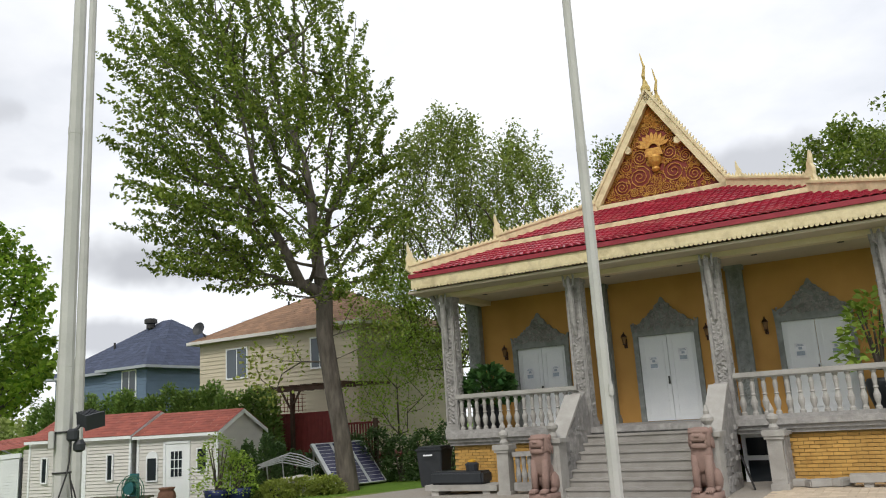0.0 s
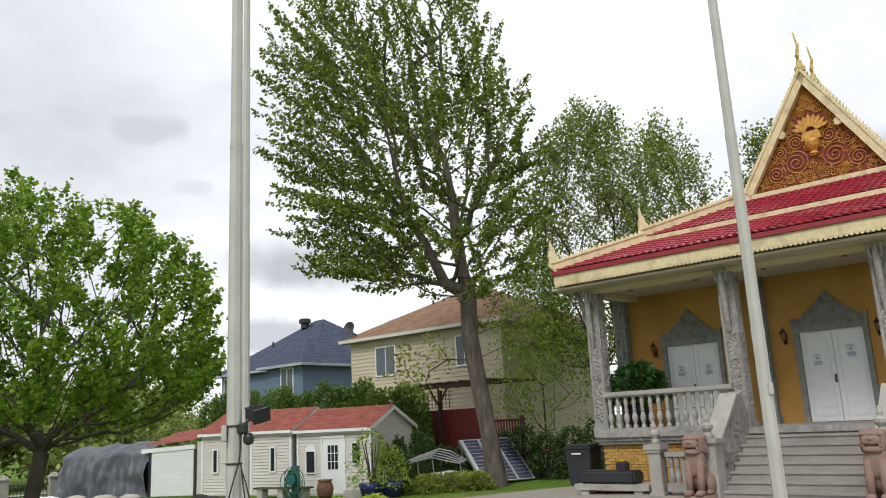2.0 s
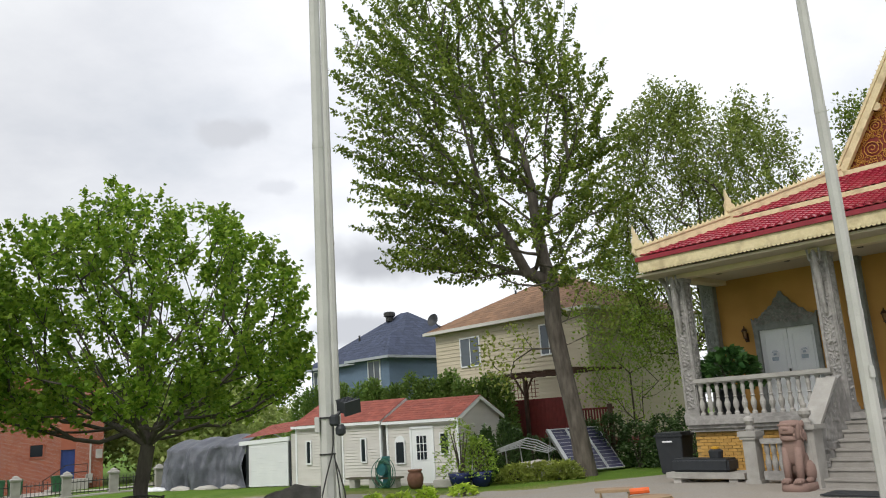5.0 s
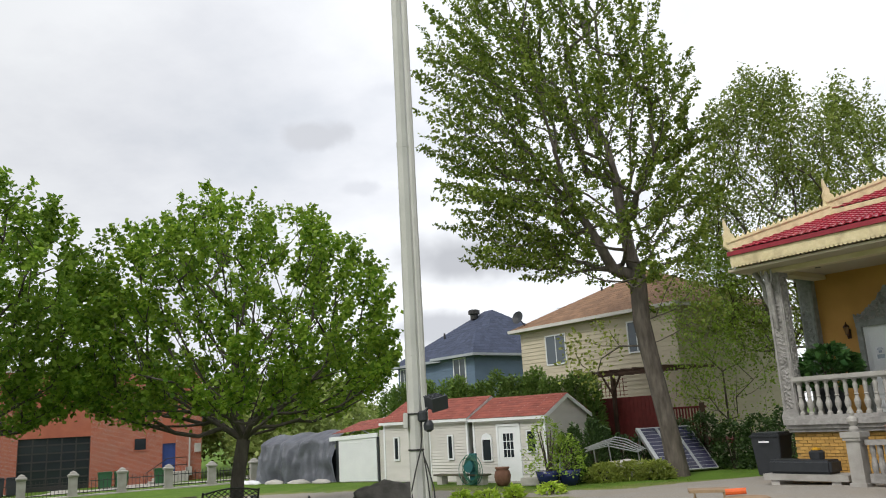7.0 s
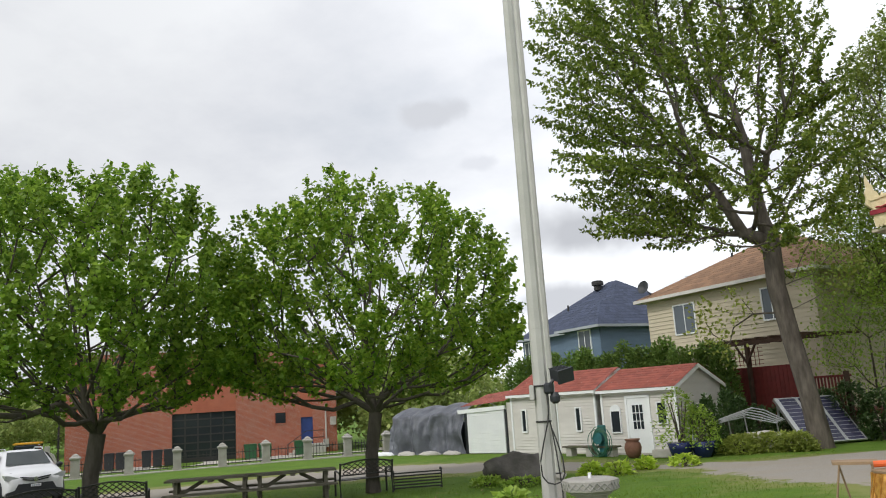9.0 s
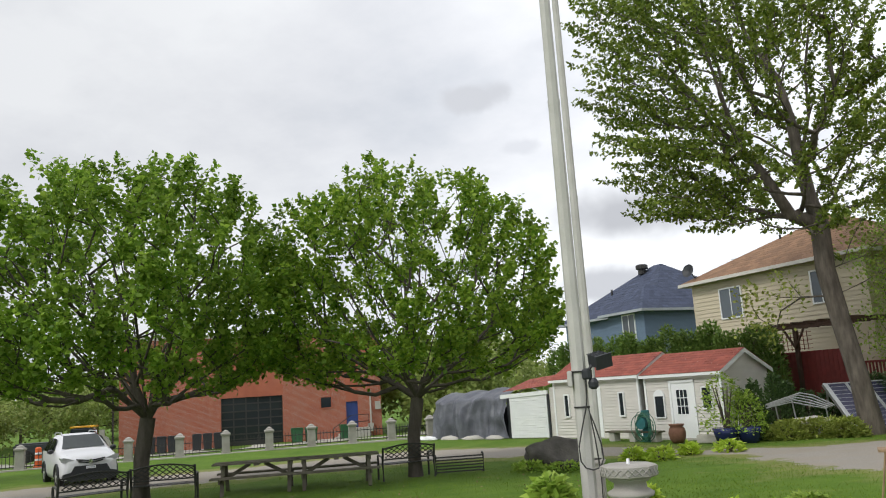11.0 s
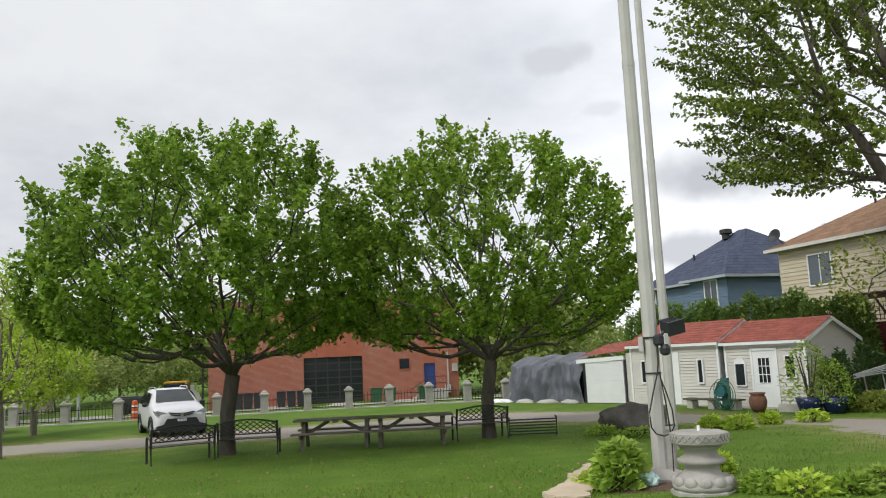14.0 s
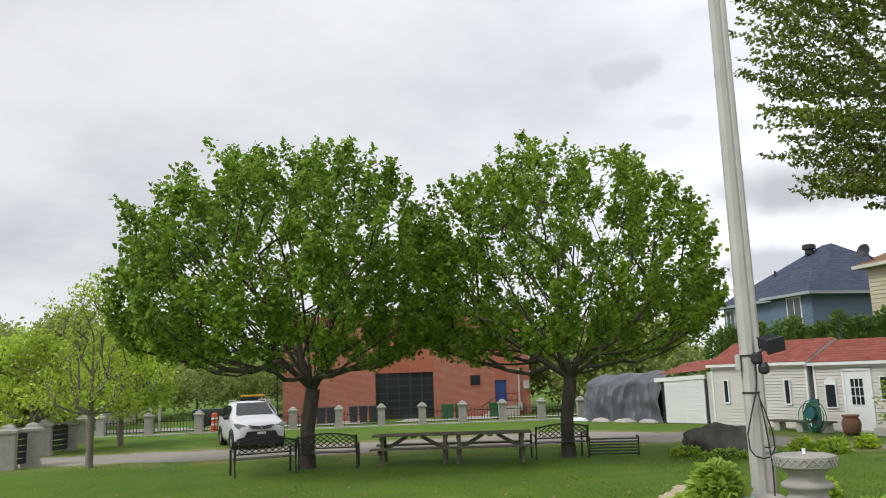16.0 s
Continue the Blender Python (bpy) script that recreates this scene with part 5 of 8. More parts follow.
lathe(bm, [(0.02, 0), (0.2, 0.03), (0.33, 0.1), (0.36, 0.14), (0.33, 0.12), (0.02, 0.03)], 16)
dish = part("satellite_dish", bm, M["black_plastic"], cream, "grey satellite dish on the eaves")
for v in dish.data.vertices:
    if v.co.z < 3:
        v.co = (pose(-31.75, CW[2] - 0.25, 7.5, 75, 0, 10) @ v.co)
bm = B()
lathe(bm, [(0.06, 0), (0.06, 0.5)], 8, (-28.6, 32.0, 8.4))
part("vent_pipe", bm, M["black_plastic"], cream)
bm = B()
box(bm, CW[0] + 1.0, CW[0] + 5.0, CW[2] + 2.0, CW[2] + 2.03, 8.0, 8.03)
part("antenna", bm, M["alu"], cream)

deck = thing("deck", HM @ pose(3.7, 0, -0.85), "red-stained deck with privacy screens and a brown pergola", "deck")
bm = B()
box(bm, -28.5, -21.6, 25.6, 28.8, 1.2, 1.35)
part("deck_floor", bm, M["wood_red"], deck)
for k in range(24):
    bm = B()
    box(bm, -28.5 + k * 0.2, -28.5 + k * 0.2 + 0.185, 25.62, 25.66, 1.35, 3.15)
    part("screen_board", bm, M["wood_red"], deck)
for k in range(11):
    bm = B()
    box(bm, -23.6 + k * 0.14, -23.6 + k * 0.14 + 0.06, 25.62, 25.66, 1.35, 2.55)
    part("baluster", bm, M["wood_red"], deck)
bm = B()
box(bm, -23.7, -22.1, 25.58, 25.7, 2.55, 2.63)
part("rail", bm, M["wood_red"], deck)
for x, y in ((-28.5, 25.5), (-26.4, 25.5), (-23.7, 25.5), (-22.15, 25.5)):
    bm = B()
    box(bm, x - 0.07, x + 0.07, y - 0.07, y + 0.07, 0, 4.05 if x < -24 else 2.75)
    part("post", bm, M["wood_brown"], deck)
bm = B()
box(bm, -28.8, -23.6, 25.4, 25.5, 4.05, 4.2)
for k in range(9):
    rb = B()
    box(rb, -28.7 + k * 0.62, -28.62 + k * 0.62, 25.1, 28.8, 4.2, 4.3)
    part("rafter", rb, M["wood_brown"], deck)
for s in (-1, 1):
    rb = B()
    tube(rb, [(-26.4, 25.42, 3.3), (-26.4 + s * 0.5, 25.42, 4.05)], 0.05, 5)
    part("brace", rb, M["wood_brown"], deck)
part("pergola_beam", bm, M["wood_brown"], deck)
bm = B()
for k in range(13):
    box(bm, -28.4 + k * 0.2, -28.38 + k * 0.2, 25.64, 25.66, 3.2, 3.95)
for k in range(5):
    box(bm, -28.4, -25.8, 25.66, 25.68, 3.25 + k * 0.16, 3.27 + k * 0.16)
part("lattice", bm, M["wood_red"], deck, "open red lattice above the screen")

blue = thing("house", HM @ pose(0, 0, -0.9), "slate blue sided house with dark blue shingle roof", "house", "houses behind the sheds")
bm = B()
box(bm, -48.4, -38.35, 31.65, 41, 0, 6.6)
box(bm, -41.85, -38.35, 30.65, 31.65, 0, 6.6)
core = part("wall", bm, M["siding_blue"], blue)
for x0, x1, y in ((-48.5, -41.85, 31.6), (-41.9, -38.3, 30.6)):
    siding(core, M["siding_blue"], x0, x1, 0, 6.6, 0.2, pose(0, y, 0))
siding(core, M["siding_blue"], 0, 10.4, 0, 6.6, 0.2, pose(-38.3, 30.6, 0, 0, 0, 90))
bm = B()
hip_roof(bm, -48.95, -37.85, 31.15, 41.4, 6.65, 10.3)
part("roof", bm, M["shingle_blue"], blue, "dark slate-blue shingle hip roof")
bm = B()
hip_roof(bm, -42.35, -37.85, 30.15, 36, 6.66, 8.4, 8, 14)
part("roof", bm, M["shingle_blue"], blue)
eaves(blue, M["fascia_grey"], -49.0, -37.8, 31.1, 41.5, 6.66)
eaves(blue, M["fascia_grey"], -42.4, -37.8, 30.1, 31.2, 6.67)
window("window", -39.8, 4.85, 6.5, 1.3, pose(0, 30.58, 0), blue, 1)
window("window", -47.7, 4.9, 6.45, 1.0, pose(0, 31.58, 0), blue, 1)
window("window", 6.2, 4.9, 6.0, 0.9, pose(-38.28, 30.6, 0, 0, 0, 90), blue, 0)
bm = B()
lathe(bm, [(0.28, 0), (0.28, 0.3), (0.42, 0.36), (0.42, 0.62), (0.3, 0.68)], 12, (-44.0, 35.4, 9.72))
part("roof_vent", bm, M["black"], blue, "black round roof vent")
bm = B()
lathe(bm, [(0.07, 0), (0.07, 0.6)], 8, (-45.3, 33.6, 8.2))
part("vent_pipe", bm, M["black"], blue)

# ---- brick depot beyond the street ----
FD = Vector((0.611, 0.791, 0))
FN = Vector((-0.791, 0.611, 0))
FM = Matrix(((0.611, -0.791, 0, 0), (0.791, 0.611, 0, 0), (0, 0, 1, 0), (0, 0, 0, 1)))
depot = thing("depot", FM @ pose(-0.4, 60, -1.65), "red brick depot with a glazed roll-up door", "building")
bm = B()
for x0, x1, z0, z1 in ((-6.8, 0.1, -0.3, 8.1), (4.5, 9.2, -0.3, 8.1), (10.1, 11.9, -0.3, 8.1), (0.1, 4.5, 3.7, 8.1), (9.2, 10.1, 2.9, 8.1), (9.2, 10.1, -0.3, 0.95)):
    bm = B()
    box(bm, x0, x1, 0, 0.35, z0, z1)
    part("front_wall", bm, M["brick_red"], depot)
bm = B()
box(bm, -6.8, -6.45, 0.35, 18, -0.3, 8.1)
box(bm, 11.55, 11.9, 0.35, 18, -0.3, 8.1)
box(bm, -6.45, 11.55, 17.6, 18, -0.3, 8.1)
part("wall", bm, M["brick_red"], depot)
bm = B()
for k in range(96):
    box(bm, -6.8, 0.08, -0.006, 0.002, 0.0 + k * 0.085, 0.008 + k * 0.085)
    box(bm, 4.52, 9.18, -0.006, 0.002, 0.0 + k * 0.085, 0.008 + k * 0.085)
    box(bm, 10.12, 11.9, -0.006, 0.002, 0.0 + k * 0.085, 0.008 + k * 0.085)
tagged(part("mortar_joints", bm, M["concrete"], depot), kind="stuff")
bm = B()
box(bm, -6.9, 12.0, -0.1, 18.1, 8.1, 8.35)
part("roof", bm, M["concrete"], depot)
gd = part("garage_door", B(), M["black"], depot, "dark glazed sectional garage door")
bm = B()
for k in range(7):
    z = k * 0.54
    rb = B()
    box(rb, 0.1, 4.5, 0.12, 0.2, z - 0.05, z + 0.05)
    part("rail", rb, M["black"], gd)
for k in range(6):
    x = 0.1 + k * 0.88
    rb = B()
    box(rb, x - 0.05, x + 0.05, 0.125, 0.195, 0.05, 3.7)
    part("stile", rb, M["black"], gd)
box(bm, 0.1, 4.5, 0.13, 0.19, 0, 0.5)
bm.to_mesh(gd.data)
for k in range(5):
    for j in range(1, 7):
        bm = B()
        box(bm, 0.15 + k * 0.88, 0.15 + k * 0.88 + 0.78, 0.15, 0.17, 0.05 + j * 0.54, 0.49 + j * 0.54 if j < 6 else 3.69)
        part("pane", bm, M["glass"], gd)
bm = B()
box(bm, 9.2, 10.1, 0.1, 0.16, 0.95, 2.9)
part("entrance_door", bm, M["blue_paint"], depot, "blue steel door")
window("window", 7.7, 2.5, 3.4, 0.9, pose(0, 0.0, 0), depot, 0, "brick_red", "glass")
bm = B()
for k in range(5):
    box(bm, 9.1 - 0.28 * k, 10.8, -1.2 - 0.002 * k, -0.01, 0.95 - (k + 1) * 0.19 - 0.02, 0.95 - k * 0.19)
part("stoop", bm, M["concrete"], depot)
bm = B()
for p in (((8.0, -1.1, 0.2), (8.0, -1.1, 1.0), (9.4, -1.1, 1.9), (10.7, -1.1, 1.9), (10.7, -1.1, 0.9)), ((10.7, -1.1, 1.4), (9.4, -1.1, 1.4))):
    tube(bm, p, 0.03, 5)
part("stoop_rail", bm, M["black"], depot)
for a, b, c, d, e in ((11.0, 11.1, -0.12, 0.9, 3.7), (11.4, 11.8, -0.25, 2.2, 2.8), (10.8, 11.2, -0.3, 0.6, 1.2)):
    bm = B()
    box(bm, a, b, c, -0.01, d, e)
    part("meter_box", bm, M["concrete"], depot)
bm = B()
for k in range(3):
    box(bm, -7.1, -7.06, -0.6 - k * 0.3, -0.56 - k * 0.3, 0, 6)
for k in range(14):
    box(bm, -7.15, -7.0, -1.3, -0.5, 0.4 * k, 0.4 * k + 0.05)
part("fire_escape", bm, M["black"], depot)


def bin_box(name, m, w, d, h, material, label, group):
    o = thing(name, m, label, "bin", group)
    bm = B()
    v = box(bm, -w / 2, w / 2, -d / 2, d / 2, 0.06, h * 0.9)
    for q in v[:4]:
        q.co.x *= 0.82
        q.co.y *= 0.8
    bmesh.ops.bevel(bm, geom=bm.edges[:], offset=0.02, segments=2, affect="EDGES")
    part("tub", bm, M[material], o)
    bm = B()
    box(bm, -w / 2 - 0.03, w / 2 + 0.03, -d / 2 - 0.03, d / 2 + 0.05, h * 0.9, h * 0.95)
    box(bm, -w / 2 + 0.02, w / 2 - 0.02, -d / 2 + 0.02, d / 2, h * 0.95, h)
    bmesh.ops.bevel(bm, geom=bm.edges[:], offset=0.015, segments=2, affect="EDGES")
    part("lid", bm, M[material], o)
    for s in (-1, 1):
        bm = B()
        rod(bm, (s * w * 0.36, d * 0.38, 0.11), (s * w * 0.43, d * 0.38, 0.11), 0.11, n=14)
        part("wheel", bm, M["rubber"], o)
    return o


wheelie = None
for k, x in enumerate((-4.9, -4.2, -3.5, -1.9, -1.2, -0.5)):
    m = FM @ pose(x, 57.5, -1.38)
    wheelie = bin_box("wheeled_bin", m, 0.62, 0.7, 1.15, "black_plastic", "black wheeled bin by the brick depot", "bins at the depot") if wheelie is None else (copy_thing(wheelie, m) and wheelie)
skip = None
for x in (4.9, 5.9, 8.4):
    m = FM @ pose(x, 57.8, -1.38)
    skip = bin_box("rubbish_container", m, 0.85, 0.8, 1.05, "green_plastic", "green plastic rubbish container by the depot", "containers at the depot") if skip is None else (copy_thing(skip, m) and skip)

# ---- street fence: stone posts and iron railings ----
POSTS = (-12.6, -10.5, -8.3, -6.18, -4.08, -1.98, -0.03, 1.87, 3.76, 5.65, 7.5, 9.4, 11.3)


def stone_post(m, h=0.98, w=0.34, label="pale cast stone fence post with a moulded cap", group="fence posts"):
    o = thing("fence_post", m, label, "fence post", group)
    bm = B()
    box(bm, -w / 2, w / 2, -w / 2, w / 2, -0.2, h * 0.8)
    box(bm, -w / 2 - 0.03, w / 2 + 0.03, -w / 2 - 0.03, w / 2 + 0.03, -0.2, 0.1)
    part("shaft", bm, M["stone_light"], o)
    bm = B()
    lathe(bm, [(w * 0.78, h * 0.8), (w * 0.9, h * 0.84), (w * 0.9, h * 0.9), (w * 0.6, h * 0.94), (w * 0.5, h), (0.02, h + 0.06)], 4)
    part("cap", bm, M["stone_light"], o)
    return o


first_post = None
for s in POSTS:
    m = FM @ pose(s, 37, -0.48)
    first_post = stone_post(m) if first_post is None else (copy_thing(first_post, m) and first_post)


def railing(m, length, h=0.72, gap=0.14):
    o = thing("fence_railing", m, "black iron railing between stone posts", "fence", "railings")
    bm = B()
    for z in (0.12, h * 0.78):
        box(bm, 0, length, -0.015, 0.015, z, z + 0.035)
    part("rail", bm, M["black"], o)
    n = int(length / gap)
    b1 = None
    for k in range(n):
        mm = pose((k + 0.5) * length / n, 0, 0)
        if b1 is None:
            bm = B()
            box(bm, -0.01, 0.01, -0.012, 0.012, 0.05, h - 0.06)
            lathe(bm, [(0.02, h - 0.06), (0.004, h)], 4)
            b1 = part("bar", bm, M["black"], o, at=mm)
        else:
            again(b1, mm)
    return o


for a, b in zip(POSTS, POSTS[1:]):
    railing(FM @ pose(a + 0.18, 37, -0.48), b - a - 0.36)
bm = B()
box(bm, -13.3, 12, 36.75, 37.25, -0.6, -0.44)
solo("fence_kerb", bm, M["concrete"], FM, "low concrete kerb under the railings", "kerb", kind="structure")
bm = B()
for k in range(20):
    box(bm, -30 + k * 3, -27.01 + k * 3, 52, 60, -1.5, -1.385)
solo("depot_yard", bm, M["concrete"], FM, "pale concrete yard before the depot", "pavement", kind="structure")
# older, heavier posts along the side of the lot
for x, y, h in ((-25.3, 6.0, 1.2), (-25.75, 6.75, 1.2), (-29.6, 8.2, 1.15), (-30.4, 9.3, 1.1), (-33.4, 10.6, 1.1), (-35.0, 11.4, 1.1)):
    stone_post(on(x, y, 65), h, 0.42, "weathered heavy stone post with a stepped cap", "old gate posts")
for (x0, y0), (x1, y1) in (((-25.3, 6.0), (-25.75, 6.75)), ((-29.6, 8.2), (-30.4, 9.3)), ((-33.4, 10.6), (-35.0, 11.4))):
    d = math.hypot(x1 - x0, y1 - y0)
    o = thing("iron_gate", on(x0, y0, math.degrees(math.atan2(y1 - y0, x1 - x0))), "dark slatted iron gate between stone posts", "gate", "dark panels")
    for k in range(5):
        bm = B()
        box(bm, 0.22, d - 0.22, -0.04, 0.04, 0.1 + k * 0.18, 0.25 + k * 0.18)
        part("slat", bm, M["black"], o)

# ---- flagpoles ----
def pole(name, x, y, r, top, label, sides=8):
    o = thing(name, on(x, y), label, "flagpole", "flagpoles")
    bm = B()
    rod(bm, (0, 0, -0.1), (0, 0, 2.9), r, r * 0.96, sides)
    rod(bm, (0, 0, 2.9), (0, 0, 6.1), r * 0.93, r * 0.84, sides)
    rod(bm, (0, 0, 6.1), (0, 0, top), r * 0.81, r * 0.6, sides)
    part("shaft", bm, M["galv"], o)
    for z, q in ((2.9, 0.97), (6.1, 0.85)):
        bm = B()
        rod(bm, (0, 0, z - 0.05), (0, 0, z + 0.05), r * q * 1.03, r * q * 1.03, sides)
        part("collar", bm, M["galv"], o)
    return o


px_, py_ = polar(26.87, 11.4)
pole_a = pole("flagpole", px_, py_, 0.107, 15, "tall grey painted steel flagpole with floodlights strapped to it")
AZ = math.degrees(math.atan2(-px_, py_))
PF = pose(0, 0, 0, 0, 0, AZ)
bm = B()
lathe(bm, [(0.36, -0.15), (0.36, 0.1), (0.3, 0.16), (0.16, 0.2)], 12)
part("concrete_foot", bm, M["stone_light"], pole_a)
bm = B()
box(bm, -0.17, -0.10, -0.12, 0.02, 1.82, 2.04, PF)
bmesh.ops.bevel(bm, geom=bm.edges[:], offset=0.012, segments=2, affect="EDGES")
part("junction_box", bm, M["galv"], pole_a)
fl = part("floodlight", B(), M["black_plastic"], pole_a, "black floodlight head")
bm = B()
mm = PF @ pose(0.29, -0.05, 2.17, 14, -12, 30) @ Matrix.Diagonal((0.66, 0.9, 0.78, 1))
v = box(bm, -0.17, 0.17, -0.13, 0.1, -0.09, 0.1, mm)
for k in range(7):
    fb = B()
    box(fb, -0.17 + k * 0.05, -0.155 + k * 0.05, -0.15, 0.12, 0.1, 0.125, mm)
    part("fin", fb, M["black_plastic"], fl)
box(bm, -0.2, 0.2, -0.17, -0.13, -0.12, 0.13, mm)
tube(bm, [PF @ Vector(p) for p in ((0.1, -0.05, 1.92), (0.13, -0.06, 2.02), (0.2, -0.05, 2.11))], 0.025, 6)
lathe(bm, [(0.05, 0), (0.075, 0.03), (0.075, 0.13), (0.04, 0.16)], 10, PF @ Vector((0.11, -0.09, 1.9)))
lathe(bm, [(0.03, 0), (0.07, 0.03), (0.075, 0.1), (0.045, 0.16)], 10, PF @ Vector((0.19, -0.08, 1.76)))
bm.to_mesh(fl.data)
bm = B()
for z in (2.02, 1.52):
    bm = B()
    rod(bm, (0, 0, z - 0.012), (0, 0, z + 0.012), 0.116, 0.116, 12)
    part("strap", bm, M["black"], pole_a)
bm = B()
ends = [(0.09, -0.1, 1.95), (0.08, -0.12, 1.66), (0.06, -0.13, 1.52), (-0.02, -0.14, 1.25), (-0.09, -0.15, 0.98), (-0.08, -0.15, 0.78), (-0.02, -0.15, 0.69), (0.08, -0.15, 0.66), (0.18, -0.14, 0.69), (0.23, -0.14, 0.8), (0.22, -0.13, 1.0), (0.15, -0.12, 1.28), (0.08, -0.12, 1.5)]
fine_pts = []
for (a, b) in zip(ends, ends[1:]):
    for q in range(3):
        fine_pts.append(PF @ Vector(a).lerp(Vector(b), q / 3))
tube(bm, fine_pts, 0.011, 6)
tube(bm, [PF @ Vector(p) for p in ((0.09, -0.12, 1.52), (0.14, -0.12, 1.1), (0.18, -0.12, 0.6), (0.17, -0.14, 0.1))], 0.011, 6)
part("cable", bm, M["black"], pole_a, "black cable hanging in a loop")

px2, py2 = polar(26.06, 17.0)
pole_b = pole("flagpole", px2, py2, 0.102, 19, "tall pale flagpole standing close behind another")
px3, py3 = polar(-10.4, 13.0)
pole_c = pole("flagpole", px3, py3, 0.105, 14, "tall grey steel flagpole before the temple stair")
bm = B()
mm = pose(0, 0, 0, 0, 0, 10)
box(bm, 0.0, 0.075, -0.14, -0.09, 1.93, 2.12, mm)
bmesh.ops.bevel(bm, geom=bm.edges[:], offset=0.012, segments=2, affect="EDGES")
part("junction_box", bm, M["galv"], pole_c)

# ---- trees ----
rng = np.random.default_rng(11)


def maple(seed, az, dist, half, z_top, z_low, fork_z, leaf_key, n, label):
    """A vase of straight limbs under a wide dome of leaf tufts, open within."""
    r = np.random.default_rng(seed)
    x, y = polar(az[0], dist)
    g0 = ground_z(x, y)
    cx, cy = polar(az[1], dist)
    z_mid = z_low + 0.33 * (z_top - z_low)
    ph = r.uniform(0, 6.28, 4)

    def shell(d, q):
        a = math.atan2(d[1], d[0])
        up = max(0.0, d[2])
        k = (math.hypot(d[0], d[1]) ** 2.3 + abs(d[2]) ** 2.3) ** (-1 / 2.3)
        lump = 1 + 0.03 * math.sin(3 * a + ph[0] + 3 * up) + 0.035 * math.sin(7 * a + ph[1] - 5 * up) + 0.035 * math.sin(11 * a + ph[2] + 9 * up)
        q = q * k * lump
        return (cx + d[0] * half * q, cy + d[1] * half * q, z_mid + d[2] * q * ((z_top - z_mid) if d[2] > 0 else (z_mid - z_low)))

    def way():
        d = r.normal(size=3)
        return d / np.linalg.norm(d)
    tips = []
    while len(tips) < n:
        d = way()
        if d[2] < -0.85 or (d[2] < 0 and r.random() < 0.25):
            continue
        tips.append(shell(d, 1 - 0.45 * r.random() ** 2.8))
    trunk = [(x, y, g0 - 0.1), (x - 0.01, y, g0 + 0.5), (x, y, g0 + 1.0), (x + 0.13, y + 0.08, fork_z), (x + (cx - x) * 0.3, y + (cy - y) * 0.3, fork_z + 0.8), (x + (cx - x) * 0.6, y + (cy - y) * 0.6, fork_z + 1.9), (cx, cy, fork_z + 3.2)]
    limbs = []
    for k in range(22):
        a = k * 2.4 + seed
        up = (0.05, 0.45, 0.8, 1.3)[k % 4] + 0.15 * math.sin(k * 1.7)
        c = math.hypot(1, up)
        end = shell((math.cos(a) / c, math.sin(a) / c, up / c), 0.8)
        at = 3 + k % 3 if up > 0.3 else 3
        p = trunk[at]
        bow = 0.35 if up > 0.3 else 0.12
        limbs.append((at, [(p[0] + (end[0] - p[0]) * u, p[1] + (end[1] - p[1]) * u, p[2] + (end[2] - p[2]) * u - bow * math.sin(math.pi * u)) for u in (0.14, 0.28, 0.42, 0.56, 0.7, 0.85, 1.0)]))
    return make_tree("maple_tree", seed, trunk, np.array(tips), M[leaf_key], M["bark_maple"], label, 58, (0.125, 0.11), 0.40, 0.105, 0.0085, 2.16, heading=(0.0, 0.0, 0.7), droop=0.3, foot=1.3, group="lawn maples", limbs=limbs)


maple(21, (57.95, 59.4), 20.8, 4.1, 7.5, 1.85, 1.5, "leaf_maple", 800, "broad round-crowned maple in fresh green leaf on the lawn")
maple(22, (39.2, 39.2), 21.2, 4.1, 7.45, 1.8, 1.55, "leaf_maple2", 680, "round-crowned maple in lighter green leaf on the lawn")

# the big leaning tree behind the drive
def P3(az, el, dist):
    return polar(az, dist, 1.75 + dist * math.tan(radians(el)))


def Q3(az, el, dist=28.1):
    return P3((az - 0.52) / 0.9899, el, dist)


